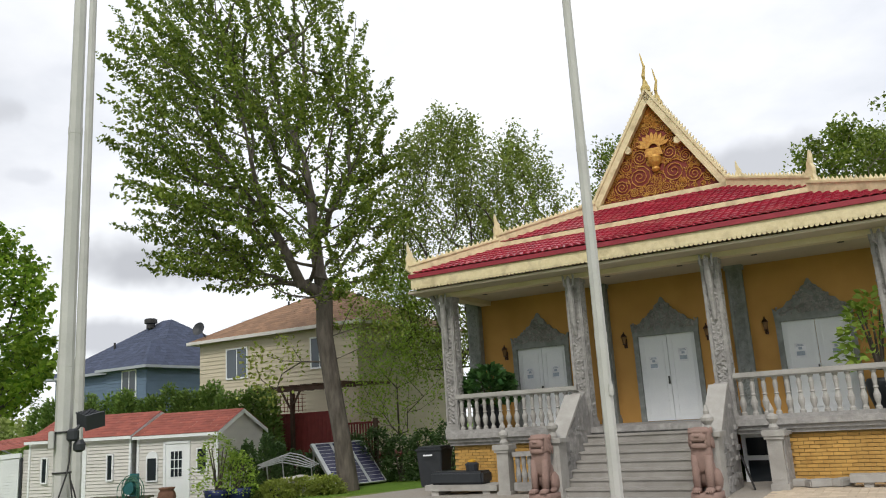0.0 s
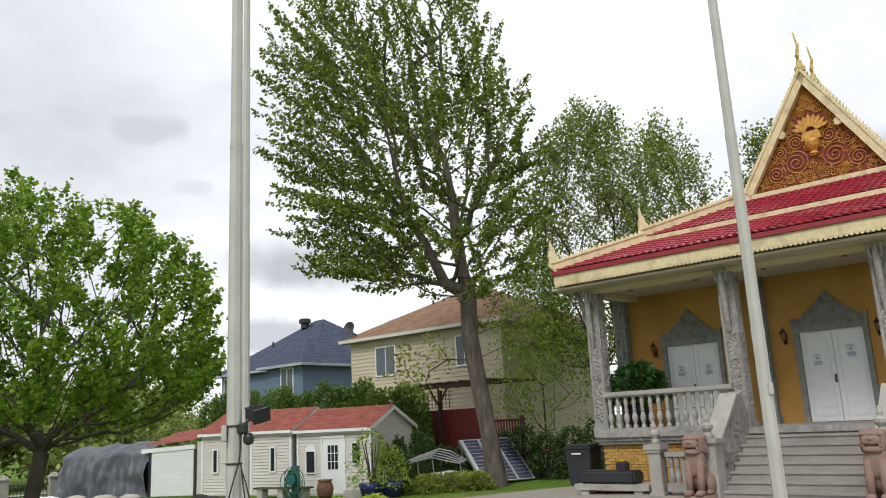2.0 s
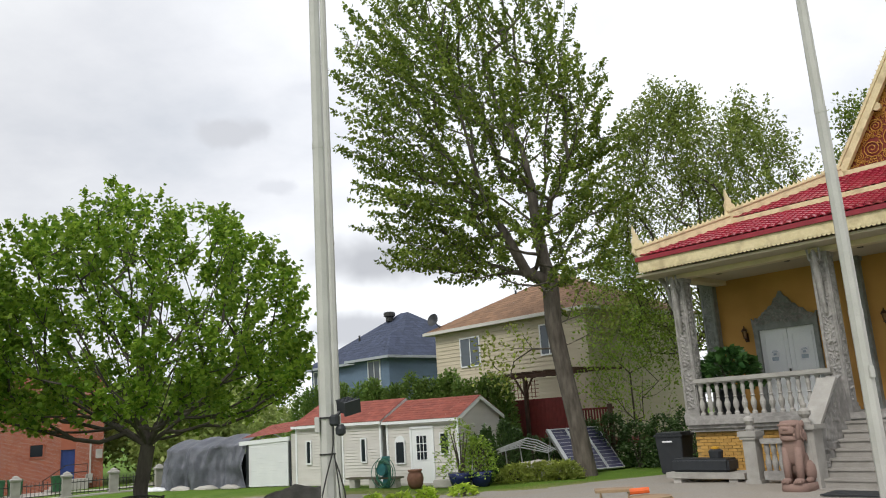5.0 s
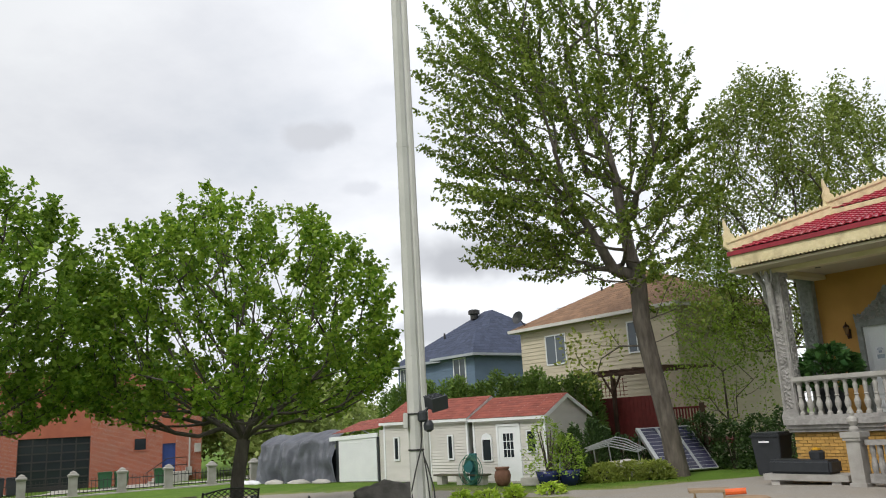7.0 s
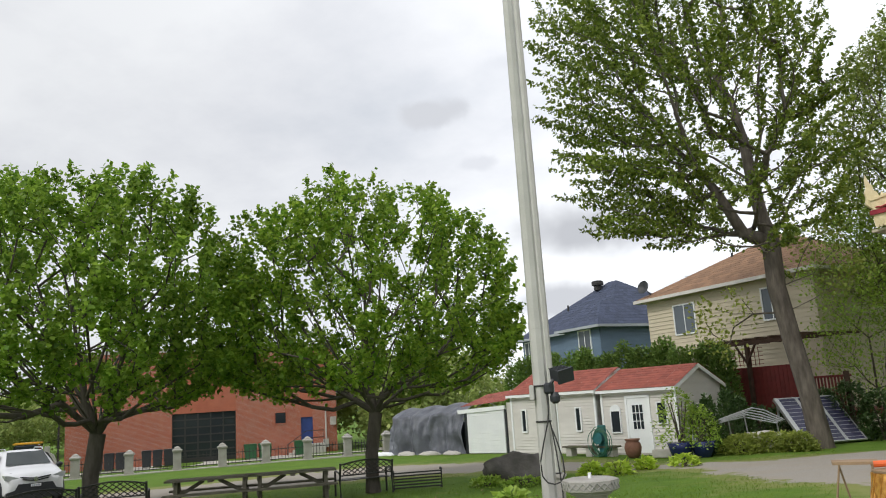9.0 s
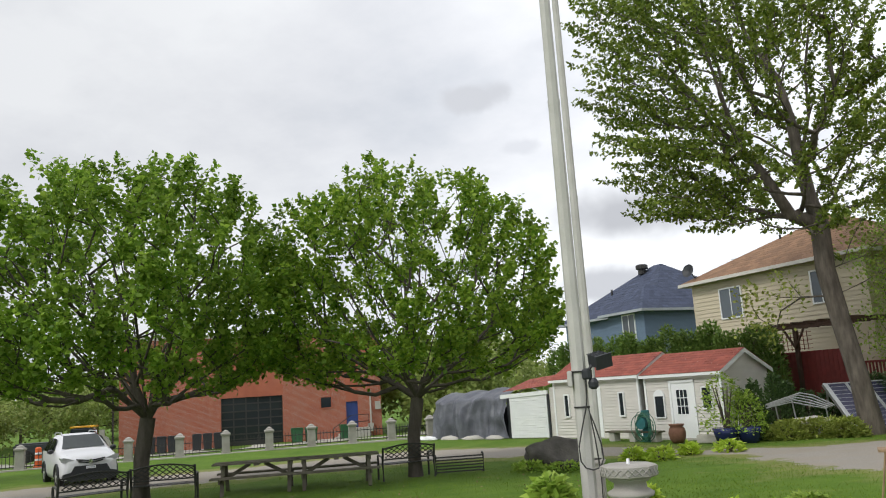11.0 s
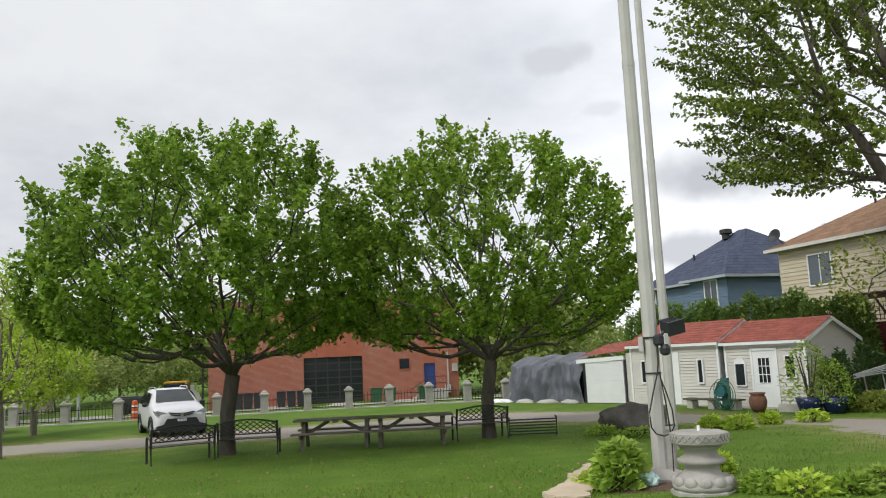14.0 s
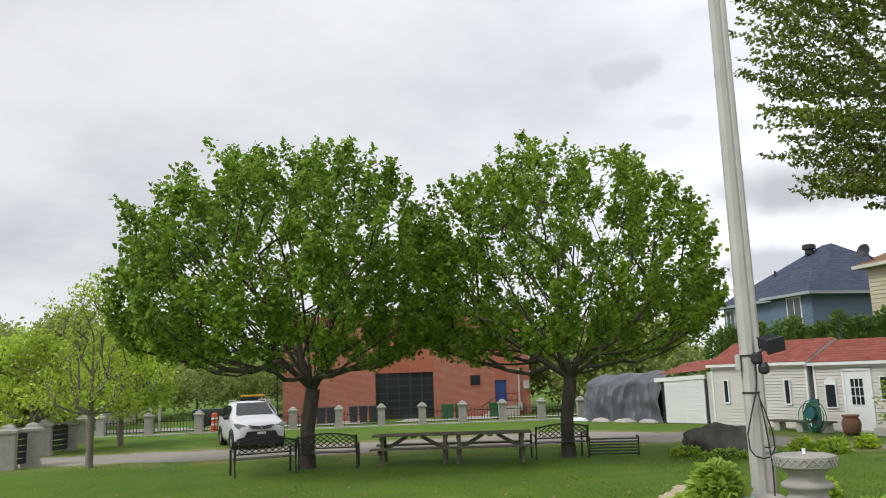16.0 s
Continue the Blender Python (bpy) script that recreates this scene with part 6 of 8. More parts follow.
bx, by, _ = Q3(8.7, 0, 28.3)
trunk = [(bx, by, ground_z(bx, by) - 0.2), Q3(9.1, -1.0), Q3(9.6, 2.4), Q3(10.1, 6.2), Q3(10.05, 9.2), Q3(10.4, 11.0), Q3(10.65, 13.4), Q3(10.9, 16.7), Q3(11.3, 19.2), Q3(11.85, 20.7), Q3(11.5, 22.5), Q3(11.15, 24.6), Q3(11.1, 28.0)]
limbs = [
    (4, [Q3(11.7, 10.0, 27.8), Q3(13.1, 13.1, 27.5), Q3(14.4, 15.2, 27.3), Q3(16.0, 17.0, 27.2), Q3(17.3, 19.6, 27.0), Q3(19.0, 21.9, 26.9), Q3(20.4, 24.0, 26.8), Q3(22.2, 25.8, 26.8)]),
    (6, [Q3(9.75, 16.3, 28.6), Q3(9.5, 19.5, 28.9), Q3(9.0, 21.5, 29.1), Q3(7.9, 23.8, 29.3), Q3(7.3, 26.2, 29.4), Q3(6.9, 29.0, 29.5)]),
    (4, [Q3(8.0, 12.2, 28.7), Q3(7.2, 13.6, 29.2), Q3(5.9, 15.1, 29.5), Q3(5.1, 16.8, 29.7)]),
    (6, [Q3(13.0, 15.5, 29.0), Q3(15.1, 16.7, 29.5), Q3(17.6, 17.5, 29.8), Q3(20.0, 17.4, 30.0)]),
    (15, [Q3(15.2, 19.0, 26.4), Q3(16.0, 23.0, 25.8), Q3(17.4, 27.0, 25.5)]),
    (14, [Q3(15.8, 12.7, 26.6), Q3(18.6, 12.2, 26.0), Q3(20.8, 12.9, 25.8)]),
    (8, [Q3(13.0, 22.5, 28.8), Q3(14.0, 26.0, 29.2), Q3(14.4, 30.0, 29.4)]),
]
r = np.random.default_rng(5)
tips = []
while len(tips) < 660:
    az, el = r.uniform(3.5, 26.5), r.uniform(9.0, 36.0)
    left = np.interp(el, (9, 10, 11.5, 13, 17.5, 22.8, 26, 28.5, 31, 36), (15, 18.8, 21.6, 22.9, 23.9, 25.0, 25.6, 25.2, 22.0, 15)) - 2.1 * abs(math.sin(el * 1.15))
    right = np.interp(el, (9, 11, 15.3, 17.4, 19.3, 22.5, 24.2, 26.3, 30, 36), (7.2, 5.2, 4.2, 4.6, 4.3, 5.4, 6.6, 6.8, 8.2, 11))
    if not right < az < left:
        continue
    open_part = (8 < az < 14.5 and el < 20) or (az < 8 and el < 17)
    if r.random() < (0.45 if 8 < az < 14.5 and el < 20 else 0.2 if open_part else 0.3 if az < 9 or (el > 24 and az < 17) else 0.0):
        continue
    mid = (left + right) / 2
    deep = math.sqrt(max(0.05, 1 - ((az - mid) / (left - right) * 2) ** 2)) * 4.0
    tips.append(Q3(az, el, 28.1 + r.uniform(-deep, deep)))
make_tree("poplar_tree", 6, trunk, np.array(tips), M["leaf_big"], M["bark"], "tall leaning tree with furrowed trunk and young leaves", 80, (0.155, 0.11), 1.35, 0.08, 0.0125, 2.04, heading=(-0.2, 0.0, 0.4), droop=0.15, foot=1.3, limbs=limbs)
# a leafy water shoot low on the trunk
tips = np.array([P3(a, e, 28.0) for a, e in ((14.6, 4.2), (13.8, 5.0), (12.8, 3.7), (14.2, 3.3), (12.0, 5.5), (11.4, 4.5), (13.2, 2.6), (7.8, 8.0), (6.6, 7.4), (5.8, 8.2), (7.0, 9.2), (5.2, 6.6), (6.2, 5.8))])
make_tree("water_shoots", 8, [P3(9.4, 3.5, 28.2), P3(9.6, 4.4, 28.1), P3(9.8, 6.0, 28.1)], tips, M["leaf_pale"], M["bark"], "leafy side shoots growing from the leaning trunk", 54, (0.15, 0.11), 0.5, 0.28, 0.012, 2.2, foot=1.0, category="branch")


def simple_tree(name, seed, az, dist, half, z0, z1, leaf_key, n, per, leaf, label, bark="bark_pale", spread=0.3, shoot=0.8, group="", belly=0.4, depth=None, r_tip=0.014):
    r = np.random.default_rng(seed)
    x, y = polar(az, dist)
    g0 = ground_z(x, y)
    tips = dome_tips(r, n, (x, y), half, depth or half, z0, z1, shell=0.3, lobes=0.3, belly=belly)
    trunk = [(x, y, g0 - 0.1), (x, y, g0 + (z0 - g0) * 0.5), (x, y, z0), (x, y, z0 + (z1 - z0) * 0.3), (x, y, z0 + (z1 - z0) * 0.6)]
    return make_tree(name, seed, trunk, tips, M[leaf_key], M[bark], label, per, leaf, shoot, spread, r_tip, 2.3, droop=0.2, group=group)


simple_tree("background_tree", 31, 0.2, 36, 3.3, 4.0, 15.2, "leaf_olive", 420, 72, (0.15, 0.1), "thin olive-leaved tree behind the temple", group="trees behind the temple", bark="bark_dark", r_tip=0.01)
simple_tree("background_tree", 32, -5.2, 39, 2.9, 5.0, 14.8, "leaf_olive", 330, 62, (0.16, 0.1), "olive-green young tree behind the temple", group="trees behind the temple", bark="bark_dark", r_tip=0.01, spread=0.16, shoot=1.3)
simple_tree("background_tree", 34, 4.6, 33, 2.1, 1.2, 7.4, "leaf_bush", 190, 34, (0.12, 0.08), "thin bright-leaved tree before the cream house", bark="bark_dark", group="trees behind the temple", r_tip=0.0045)
simple_tree("background_tree", 35, -12.6, 44, 1.7, 8.0, 16.0, "leaf_big", 150, 46, (0.2, 0.13), "dark young tree behind the temple roof", group="trees behind the temple")
simple_tree("background_tree", 36, -28.0, 46, 3.4, 7.0, 15.2, "leaf_big", 300, 60, (0.2, 0.14), "dark young tree behind the temple roof", group="trees behind the temple")
simple_tree("background_tree", 37, -33.0, 42, 2.8, 7.0, 15.6, "leaf_big", 200, 50, (0.2, 0.14), "dark young tree behind the temple roof", group="trees behind the temple")
simple_tree("sapling", 41, 72.2, 24.7, 1.15, 1.0, 4.6, "leaf_lime", 110, 26, (0.1, 0.07), "slim staked sapling with sparse leaves", spread=0.16, shoot=0.4, r_tip=0.012)
simple_tree("sapling", 42, 70.2, 33, 1.7, 0.9, 3.6, "leaf_lime", 120, 60, (0.13, 0.1), "young lime-green tree on the verge", spread=0.22, shoot=0.4)
simple_tree("sapling", 43, 75.5, 31, 1.6, 0.7, 3.4, "leaf_lime", 110, 55, (0.13, 0.1), "young lime-green tree on the verge", spread=0.22, shoot=0.4)
k = 50
for az, dist, half, z1 in ((80, 60, 5, 5.6), (76.5, 66, 5, 5.2), (73, 58, 3.5, 5.8), (69, 78, 5.5, 4.2), (65, 88, 6, 4.2), (60.5, 96, 6, 4.6), (84, 52, 5, 6), (57, 110, 7, 5), (38.8, 66, 3.0, 5.0), (36, 60, 3.2, 4.6), (33, 75, 5, 5.4)):
    simple_tree("woodland_tree", k, az, dist, half, 0.2, z1, "leaf_woods", 170, 60, (0.34, 0.26), "leafy woodland tree at the edge of the lot", "bark", 0.6, 0.8, "far woodland trees")
    k += 1


# ---- leafy masses: hedges, bushes, hostas ----
def leafy(name, seed, x, y, rx, ry, h, leaf_key, n, leaf, label, category, group="", cone=0.0, up=0.4, z=None, droop=0.1):
    r = np.random.default_rng(seed)
    a = r.uniform(0, 2 * np.pi, n)
    u = r.uniform(0, 1, n)
    q = np.sqrt(r.uniform(0.35, 1, n)) * (1 + 0.14 * np.sin(5 * a + 9 * u + seed) + 0.1 * np.sin(11 * a - 6 * u))
    wide = np.where(cone > 0, (1 - u) ** cone, np.sqrt(np.clip(1 - (u * 1.0) ** 2.4, 0.02, 1)))
    at = np.stack([rx * q * wide * np.cos(a), ry * q * wide * np.sin(a), h * u * (0.92 + 0.16 * r.uniform(size=n))], 1)
    head = np.stack([np.cos(a), np.sin(a), np.full(n, up)], 1) + r.normal(size=(n, 3)) * 0.5
    s = r.uniform(0.7, 1.35, n)
    V, F = leaves(r, at, head, leaf[0] * s, leaf[1] * s, droop)
    ob = thing(name, Matrix.Translation((x, y, ground_z(x, y) if z is None else z)), label, category, group)
    c = new("foliage", mesh_np("foliage", V, F, M[leaf_key]))
    c.parent = ob
    bm = B()
    for k in range(5):
        b = k * 1.26
        tube(bm, [(0.04 * math.cos(b), 0.04 * math.sin(b), -0.03), (rx * 0.2 * math.cos(b), ry * 0.2 * math.sin(b), h * 0.4), (rx * 0.4 * math.cos(b), ry * 0.4 * math.sin(b), h * (0.6 if cone else 0.8))], 0.02 + 0.01 * h, 5, 0.4)
    part("stems", bm, M["bark_dark"], ob)
    return ob


hr = random.Random(9)
for k in range(20):
    u = k / 19
    x, y = -18.8 + 10.6 * u + hr.uniform(-0.2, 0.2), 34.6 - 2.2 * u + hr.uniform(-0.3, 0.3)
    leafy("cedar", 100 + k, x, y, 0.75, 0.7, 3.75 + hr.uniform(-0.25, 0.35), "leaf_cedar", 3200, (0.16, 0.08), "clipped cedar in the hedge behind the sheds", "hedge", "cedar hedge", cone=0.3, up=1.0)
for k in range(9):
    x, y = -4.6 + k * 0.95, 31.2 - k * 0.35
    leafy("hedge_bush", 140 + k, x, y, 0.8, 0.6, 1.75 + 0.2 * math.sin(k * 2.1), "leaf_dark", 1700, (0.12, 0.08), "dense dark green hedge bush below the house", "hedge", "dark hedge")
for k, (az, dist, h, rr) in enumerate(((16.1, 27.0, 1.5, 0.2), (15.2, 27.2, 1.75, 0.42), (13.9, 28.8, 1.9, 0.5), (13.2, 29.6, 1.6, 0.6), (12.0, 30.4, 1.3, 0.8), (10.6, 31.0, 1.2, 0.8), (9.2, 31.4, 1.2, 0.7))):
    leafy("cedar", 160 + k, *polar(az, dist), rr, rr, h, "leaf_dark", 1500, (0.12, 0.06), "small dark upright cedar beside the shed", "shrub", "cedars by the shed", cone=0.4, up=1.0)
leafy("shrub", 170, *polar(17.2, 26.2), 0.75, 0.6, 1.75, "leaf_bush", 700, (0.11, 0.07), "airy yellow-green shrub before the shed", "shrub", z=-0.15)
leafy("shrub", 171, *polar(15.9, 26.3), 0.6, 0.6, 1.25, "leaf_bush", 1100, (0.085, 0.05), "rounded yellow-green shrub before the shed", "shrub", z=-0.2)
for k, (az, dist, w) in enumerate(((12.2, 27.2, 1.0), (10.9, 27.4, 0.9), (13.4, 26.9, 0.6), (9.8, 27.3, 0.6))):
    leafy("ground_plants", 175 + k, *polar(az, dist), w, 0.6, 0.55, "leaf_pale", 1500, (0.12, 0.05), "low pale garden plants at the foot of the tree", "plants", "plants by the tree")
for k, (x, y, s) in enumerate(((-8.28, 20.43, 0.34), (-7.93, 21.63, 0.24), (-7.05, 22.34, 0.36), (-8.97, 20.24, 0.26))):
    leafy("hosta", 180 + k, x, y, s, s, 0.3, "leaf_lime", 240, (0.16, 0.08), "variegated yellow-green hosta clump", "plant", "hostas", up=0.6, droop=0.3)
leafy("bush", 190, *polar(29.7, 10.9), 0.31, 0.31, 0.6, "leaf_bush", 620, (0.15, 0.1), "fresh green hydrangea bush in the flower bed", "bush", "bed bushes")
for k, (az, dist, s, h) in enumerate(((17.6, 10.1, 0.38, 0.27), (20.0, 10.2, 0.3, 0.28), (14.6, 10.2, 0.26, 0.24), (23.0, 12.4, 0.22, 0.32), (31.0, 21.0, 0.5, 0.25), (28.4, 20.7, 0.6, 0.2), (31.4, 11.6, 0.3, 0.2), (12.4, 10.6, 0.3, 0.28))):
    leafy("bed_plant", 195 + k, *polar(az, dist), s * 0.9, s * 0.9, h * 0.8, "leaf_bush" if k % 3 else "leaf_lime", 420, (0.095, 0.055), "low bright green bedding plants", "plants", "bedding plants")
leafy("porch_plant", 210, *(TM @ Vector((CX - 4.35, 18.6, 0))).to_2d(), 0.7, 0.4, 0.95, "leaf_pot", 900, (0.2, 0.13), "dark-leaved potted plant on the porch", "plant", z=2.0)
leafy("porch_tree", 211, *(TM @ Vector((CX + 4.75, 18.7, 0))).to_2d(), 0.75, 0.45, 1.5, "leaf_bush", 420, (0.17, 0.11), "slender potted fig on the porch", "plant", z=2.2)
for x, nm in ((CX - 4.35, "porch_plant"), (CX + 4.75, "porch_tree")):
    bm = B()
    lathe(bm, [(0.2, 0), (0.3, 0.35), (0.33, 0.6), (0.28, 0.68)], 14)
    solo("plant_pot", bm, M["black_plastic"], TM @ pose(x, 18.6, FLOOR), "dark round plant pot on the porch", "pot", "porch pots", smooth=True)

# ---- picnic tables and benches under the maples ----
def picnic_table(m):
    o = thing("picnic_table", m, "weathered grey wooden picnic table with attached benches", "picnic table", "picnic tables")
    for k in range(5):
        bm = B()
        box(bm, -1.06, 1.06, -0.37 + k * 0.15, -0.37 + k * 0.15 + 0.14, 0.71, 0.75)
        part("table_board", bm, M["wood_grey"], o)
    for s in (-1, 1):
        for k in range(2):
            bm = B()
            y = s * 0.66 + (k - 0.5) * 0.15
            box(bm, -1.06, 1.06, y - 0.068, y + 0.068, 0.41, 0.45)
            part("seat_board", bm, M["wood_grey"], o)
        x = s * 0.8
        for q in (-1, 1):
            bm = B()
            p0, p1 = Vector((x, q * 0.6, 0)), Vector((x, q * 0.22, 0.71))
            d = p1 - p0
            box(bm, -0.02, 0.02, -0.045, 0.045, 0, d.length, Matrix.Translation(p0) @ d.to_track_quat("Z", "X").to_matrix().to_4x4())
            part("leg", bm, M["wood_grey"], o)
        bm = B()
        box(bm, x + s * 0.022, x + s * 0.062, -0.74, 0.74, 0.30, 0.409)
        box(bm, x + s * 0.022, x + s * 0.062, -0.36, 0.36, 0.61, 0.709)
        part("cross_beam", bm, M["wood_grey"], o)
        bm = B()
        p0, p1 = Vector((x - s * 0.03, 0, 0.36)), Vector((s * 0.18, 0, 0.69))
        d = p1 - p0
        box(bm, -0.02, 0.02, -0.045, 0.045, 0, d.length, Matrix.Translation(p0) @ d.to_track_quat("Z", "Y").to_matrix().to_4x4())
        part("brace", bm, M["wood_grey"], o)
    bm = B()
    box(bm, -0.06, 0.06, -0.36, 0.36, 0.66, 0.709)
    part("batten", bm, M["wood_grey"], o)
    return o


t1 = picnic_table(on(-15.88, 13.16, 45))
copy_thing(t1, on(-14.45, 14.5, 45.5))


def garden_bench(m, label, lie=False):
    o = thing("garden_bench", m, label, "bench", "garden benches")
    if lie:
        # lying on its back: slats seen from below
        for k in range(6):
            bm = B()
            rod(bm, (-0.62, 0, 0.07 + k * 0.075), (0.62, 0, 0.07 + k * 0.075), 0.018, n=6)
            part("slat", bm, M["black"], o)
        for s in (-1, 1):
            bm = B()
            tube(bm, [(s * 0.62, 0.3, 0.02), (s * 0.63, 0.05, 0.03), (s * 0.63, 0.0, 0.46), (s * 0.63, 0.05, 0.5), (s * 0.66, 0.4, 0.5), (s * 0.66, 0.45, 0.46)], 0.024, 6)
            tube(bm, [(s * 0.62, 0.0, 0.05), (s * 0.62, 0.5, 0.03)], 0.02, 6)
            part("side_frame", bm, M["black"], o)
        return o
    for s in (-1, 1):
        bm = B()
        x = s * 0.6
        tube(bm, [(x, -0.25, 0), (x, -0.24, 0.4), (x, -0.24, 0.6), (x, -0.18, 0.63), (x, 0.2, 0.6), (x, 0.24, 0.55)], 0.024, 6)
        tube(bm, [(x, 0.28, 0), (x, 0.22, 0.4), (x, 0.33, 0.84)], 0.024, 6)
        part("side_frame", bm, M["black"], o)
    for k in range(6):
        bm = B()
        y = -0.22 + k * 0.085
        box(bm, -0.6, 0.6, y - 0.026, y + 0.026, 0.4, 0.415)
        part("seat_slat", bm, M["black"], o)
    bm = B()
    arc = [(-0.6 + 1.2 * k / 12, 0.33 + 0.008 * math.sin(math.pi * k / 12), 0.80 + 0.09 * math.sin(math.pi * k / 12)) for k in range(13)]
    tube(bm, arc, 0.02, 6)
    tube(bm, [(-0.6, 0.25, 0.53), (0.6, 0.25, 0.53)], 0.018, 6)
    part("back_rail", bm, M["black"], o)
    bm = B()

    def pt(u, v):
        top = 0.80 + 0.09 * math.sin(math.pi * u)
        return (-0.6 + 1.2 * u, 0.25 + 0.08 * v, 0.53 + (top - 0.53) * v)
    for k in range(-3, 10):
        for sg in (1, -1):
            pts = [(k / 9 + sg * (q / 6) * 0.34 + (0.0 if sg > 0 else 0.34), q / 6) for q in range(7)]
            pts = [p for p in pts if 0 <= p[0] <= 1]
            if len(pts) > 1:
                tube(bm, [pt(*p) for p in pts], 0.011, 4)
    part("lattice_back", bm, M["black"], o, "crossed iron lattice back")
    return o


garden_bench(on(-17.35, 9.62, 62 - 180 + 12) @ Matrix.Diagonal((1.22, 1, 1, 1)), "black iron garden bench with lattice back")
garden_bench(on(-16.95, 11.25, 48 - 180) @ Matrix.Diagonal((1.2, 1, 1, 1)), "black iron garden bench with lattice back beside a maple")
garden_bench(on(-13.45, 16.05, 42 - 180 + 14) @ Matrix.Diagonal((1.15, 1, 1, 1)), "black iron garden bench with lattice back beside a maple")
garden_bench(on(-12.45, 17.05, 42), "black iron slatted bench tipped on its back", lie=True)

# ---- parked car ----
car = thing("car", pose(-25.95, 14.0, -0.56, 0, 0, math.degrees(math.atan2(-0.33, 0.95)) + 90) @ Matrix.Diagonal((0.93, 0.95, 0.96, 1)), "white compact SUV parked on the gravel drive", "car")
# x across, y to the rear (nose at -y)
STN = [  # y, half width low, half width belt, half width roof, z bottom, z belt, z roof
    (-2.28, 0.70, 0.66, 0.60, 0.42, 0.72, 0.78), (-2.18, 0.84, 0.80, 0.70, 0.28, 0.86, 0.94), (-1.9, 0.90, 0.88, 0.76, 0.26, 0.95, 1.04), (-1.3, 0.92, 0.91, 0.78, 0.26, 1.02, 1.14),
    (-0.95, 0.92, 0.92, 0.76, 0.26, 1.06, 1.2), (-0.25, 0.92, 0.92, 0.64, 0.26, 1.08, 1.62), (0.4, 0.92, 0.92, 0.65, 0.26, 1.09, 1.67), (1.2, 0.92, 0.92, 0.64, 0.26, 1.1, 1.65),
    (1.85, 0.91, 0.90, 0.62, 0.28, 1.1, 1.56), (2.15, 0.88, 0.87, 0.62, 0.34, 1.08, 1.2), (2.28, 0.78, 0.78, 0.6, 0.45, 0.9, 1.0)]
bm = B()
rings = []
for y, a, b, c, z0, z1, z2 in STN:
    half = [(a * 0.92, z0), (a, z0 + 0.16), (b + 0.01, (z0 + z1) / 2 + 0.1), (b, z1), (c + (b - c) * 0.25, z1 + (z2 - z1) * 0.72), (c * 0.92, z2 - 0.015), (c * 0.5, z2 + 0.015)]
    rings.append([bm.verts.new((x, y, z)) for x, z in half] + [bm.verts.new((-x, y, z)) for x, z in half[::-1]])
for r0, r1 in zip(rings, rings[1:]):
    n = len(r0)
    for k in range(n):
        bm.faces.new((r0[k], r0[(k + 1) % n], r1[(k + 1) % n], r1[k]))
bm.faces.new(rings[0])
bm.faces.new(rings[-1][::-1])
part("body", bm, M["car"], car, smooth=True)


def quad_part(name, pts, material, thick=0.012):
    bm = B()
    a = [bm.verts.new(p) for p in pts]
    bm.faces.new(a)
    bmesh.ops.solidify(bm, geom=bm.faces[:], thickness=thick)
    return part(name, bm, material, car)


quad_part("windscreen", [(-0.69, -0.98, 1.225), (0.69, -0.98, 1.225), (0.56, -0.28, 1.635), (-0.56, -0.28, 1.635)], M["glass_car_sky"])
for s in (-1, 1):
    quad_part("side_window", [(s * 0.925, -0.55, 1.12), (s * 0.925, 0.42, 1.12), (s * 0.735, 0.42, 1.56), (s * 0.74, -0.2, 1.54)], M["glass"])
    quad_part("side_window", [(s * 0.925, 0.5, 1.12), (s * 0.925, 1.6, 1.14), (s * 0.74, 1.35, 1.54), (s * 0.735, 0.5, 1.56)], M["glass"])
    bm = B()
    plate(bm, [(s * 0.40, 0.84), (s * 0.5, 0.77), (s * 0.86, 0.83), (s * 0.905, 0.97), (s * 0.8, 0.98), (s * 0.6, 0.92)], -2.22, -1.80)
    part("headlight", bm, M["lamp_clear"], car, "clear headlight")
    bm = B()
    rod(bm, (s * 0.62, -2.27, 0.52), (s * 0.62, -2.2, 0.52), 0.06, n=12)
    part("fog_light", bm, M["chrome"], car)
    bm = B()
    bmesh.ops.create_icosphere(bm, subdivisions=2, radius=1)
    for v in bm.verts:
        v.co = Vector((s * 1.02 + v.co.x * 0.11, -0.72 + v.co.y * 0.09, 1.15 + v.co.z * 0.08))
    part("mirror", bm, M["black_plastic"], car, smooth=True)
    bm = B()
    tube(bm, [(s * 0.58, -0.1, 1.66), (s * 0.58, 0.0, 1.73), (s * 0.58, 1.3, 1.72), (s * 0.58, 1.45, 1.64)], 0.02, 6)
    part("roof_rail", bm, M["alu"], car)
    for y in (-1.42, 1.3):
        w = part("wheel", B(), M["rubber"], car)
        bm = B()
        x0, x1 = sorted((s * 0.72, s * 0.93))
        rod(bm, (x0, y, 0.34), (x1, y, 0.34), 0.345, n=28)
        bmesh.ops.bevel(bm, geom=[e for e in bm.edges if len(e.link_faces) == 2 and e.calc_face_angle() > 1], offset=0.04, segments=2, affect="EDGES")
        bm.to_mesh(w.data)
        bm = B()
        for k in range(5):
            a = k * 1.2566
            box(bm, -0.006, 0.012, -0.035, 0.035, 0.03, 0.2, pose(s * 0.93, y, 0.34, math.degrees(a), 0, 0))
        rod(bm, (s * 0.925, y, 0.34), (s * 0.945, y, 0.34), 0.06, n=12)
        part("rim", bm, M["alu"], w)
        bm = B()
        pts = [(s * 0.925, y + 0.44 * math.cos(a), 0.34 + 0.42 * math.sin(a)) for a in (math.pi * q / 12 for q in range(13))]
        tube(bm, pts, 0.035, 6)
        part("wheel_arch", bm, M["black_plastic"], car)
bm = B()
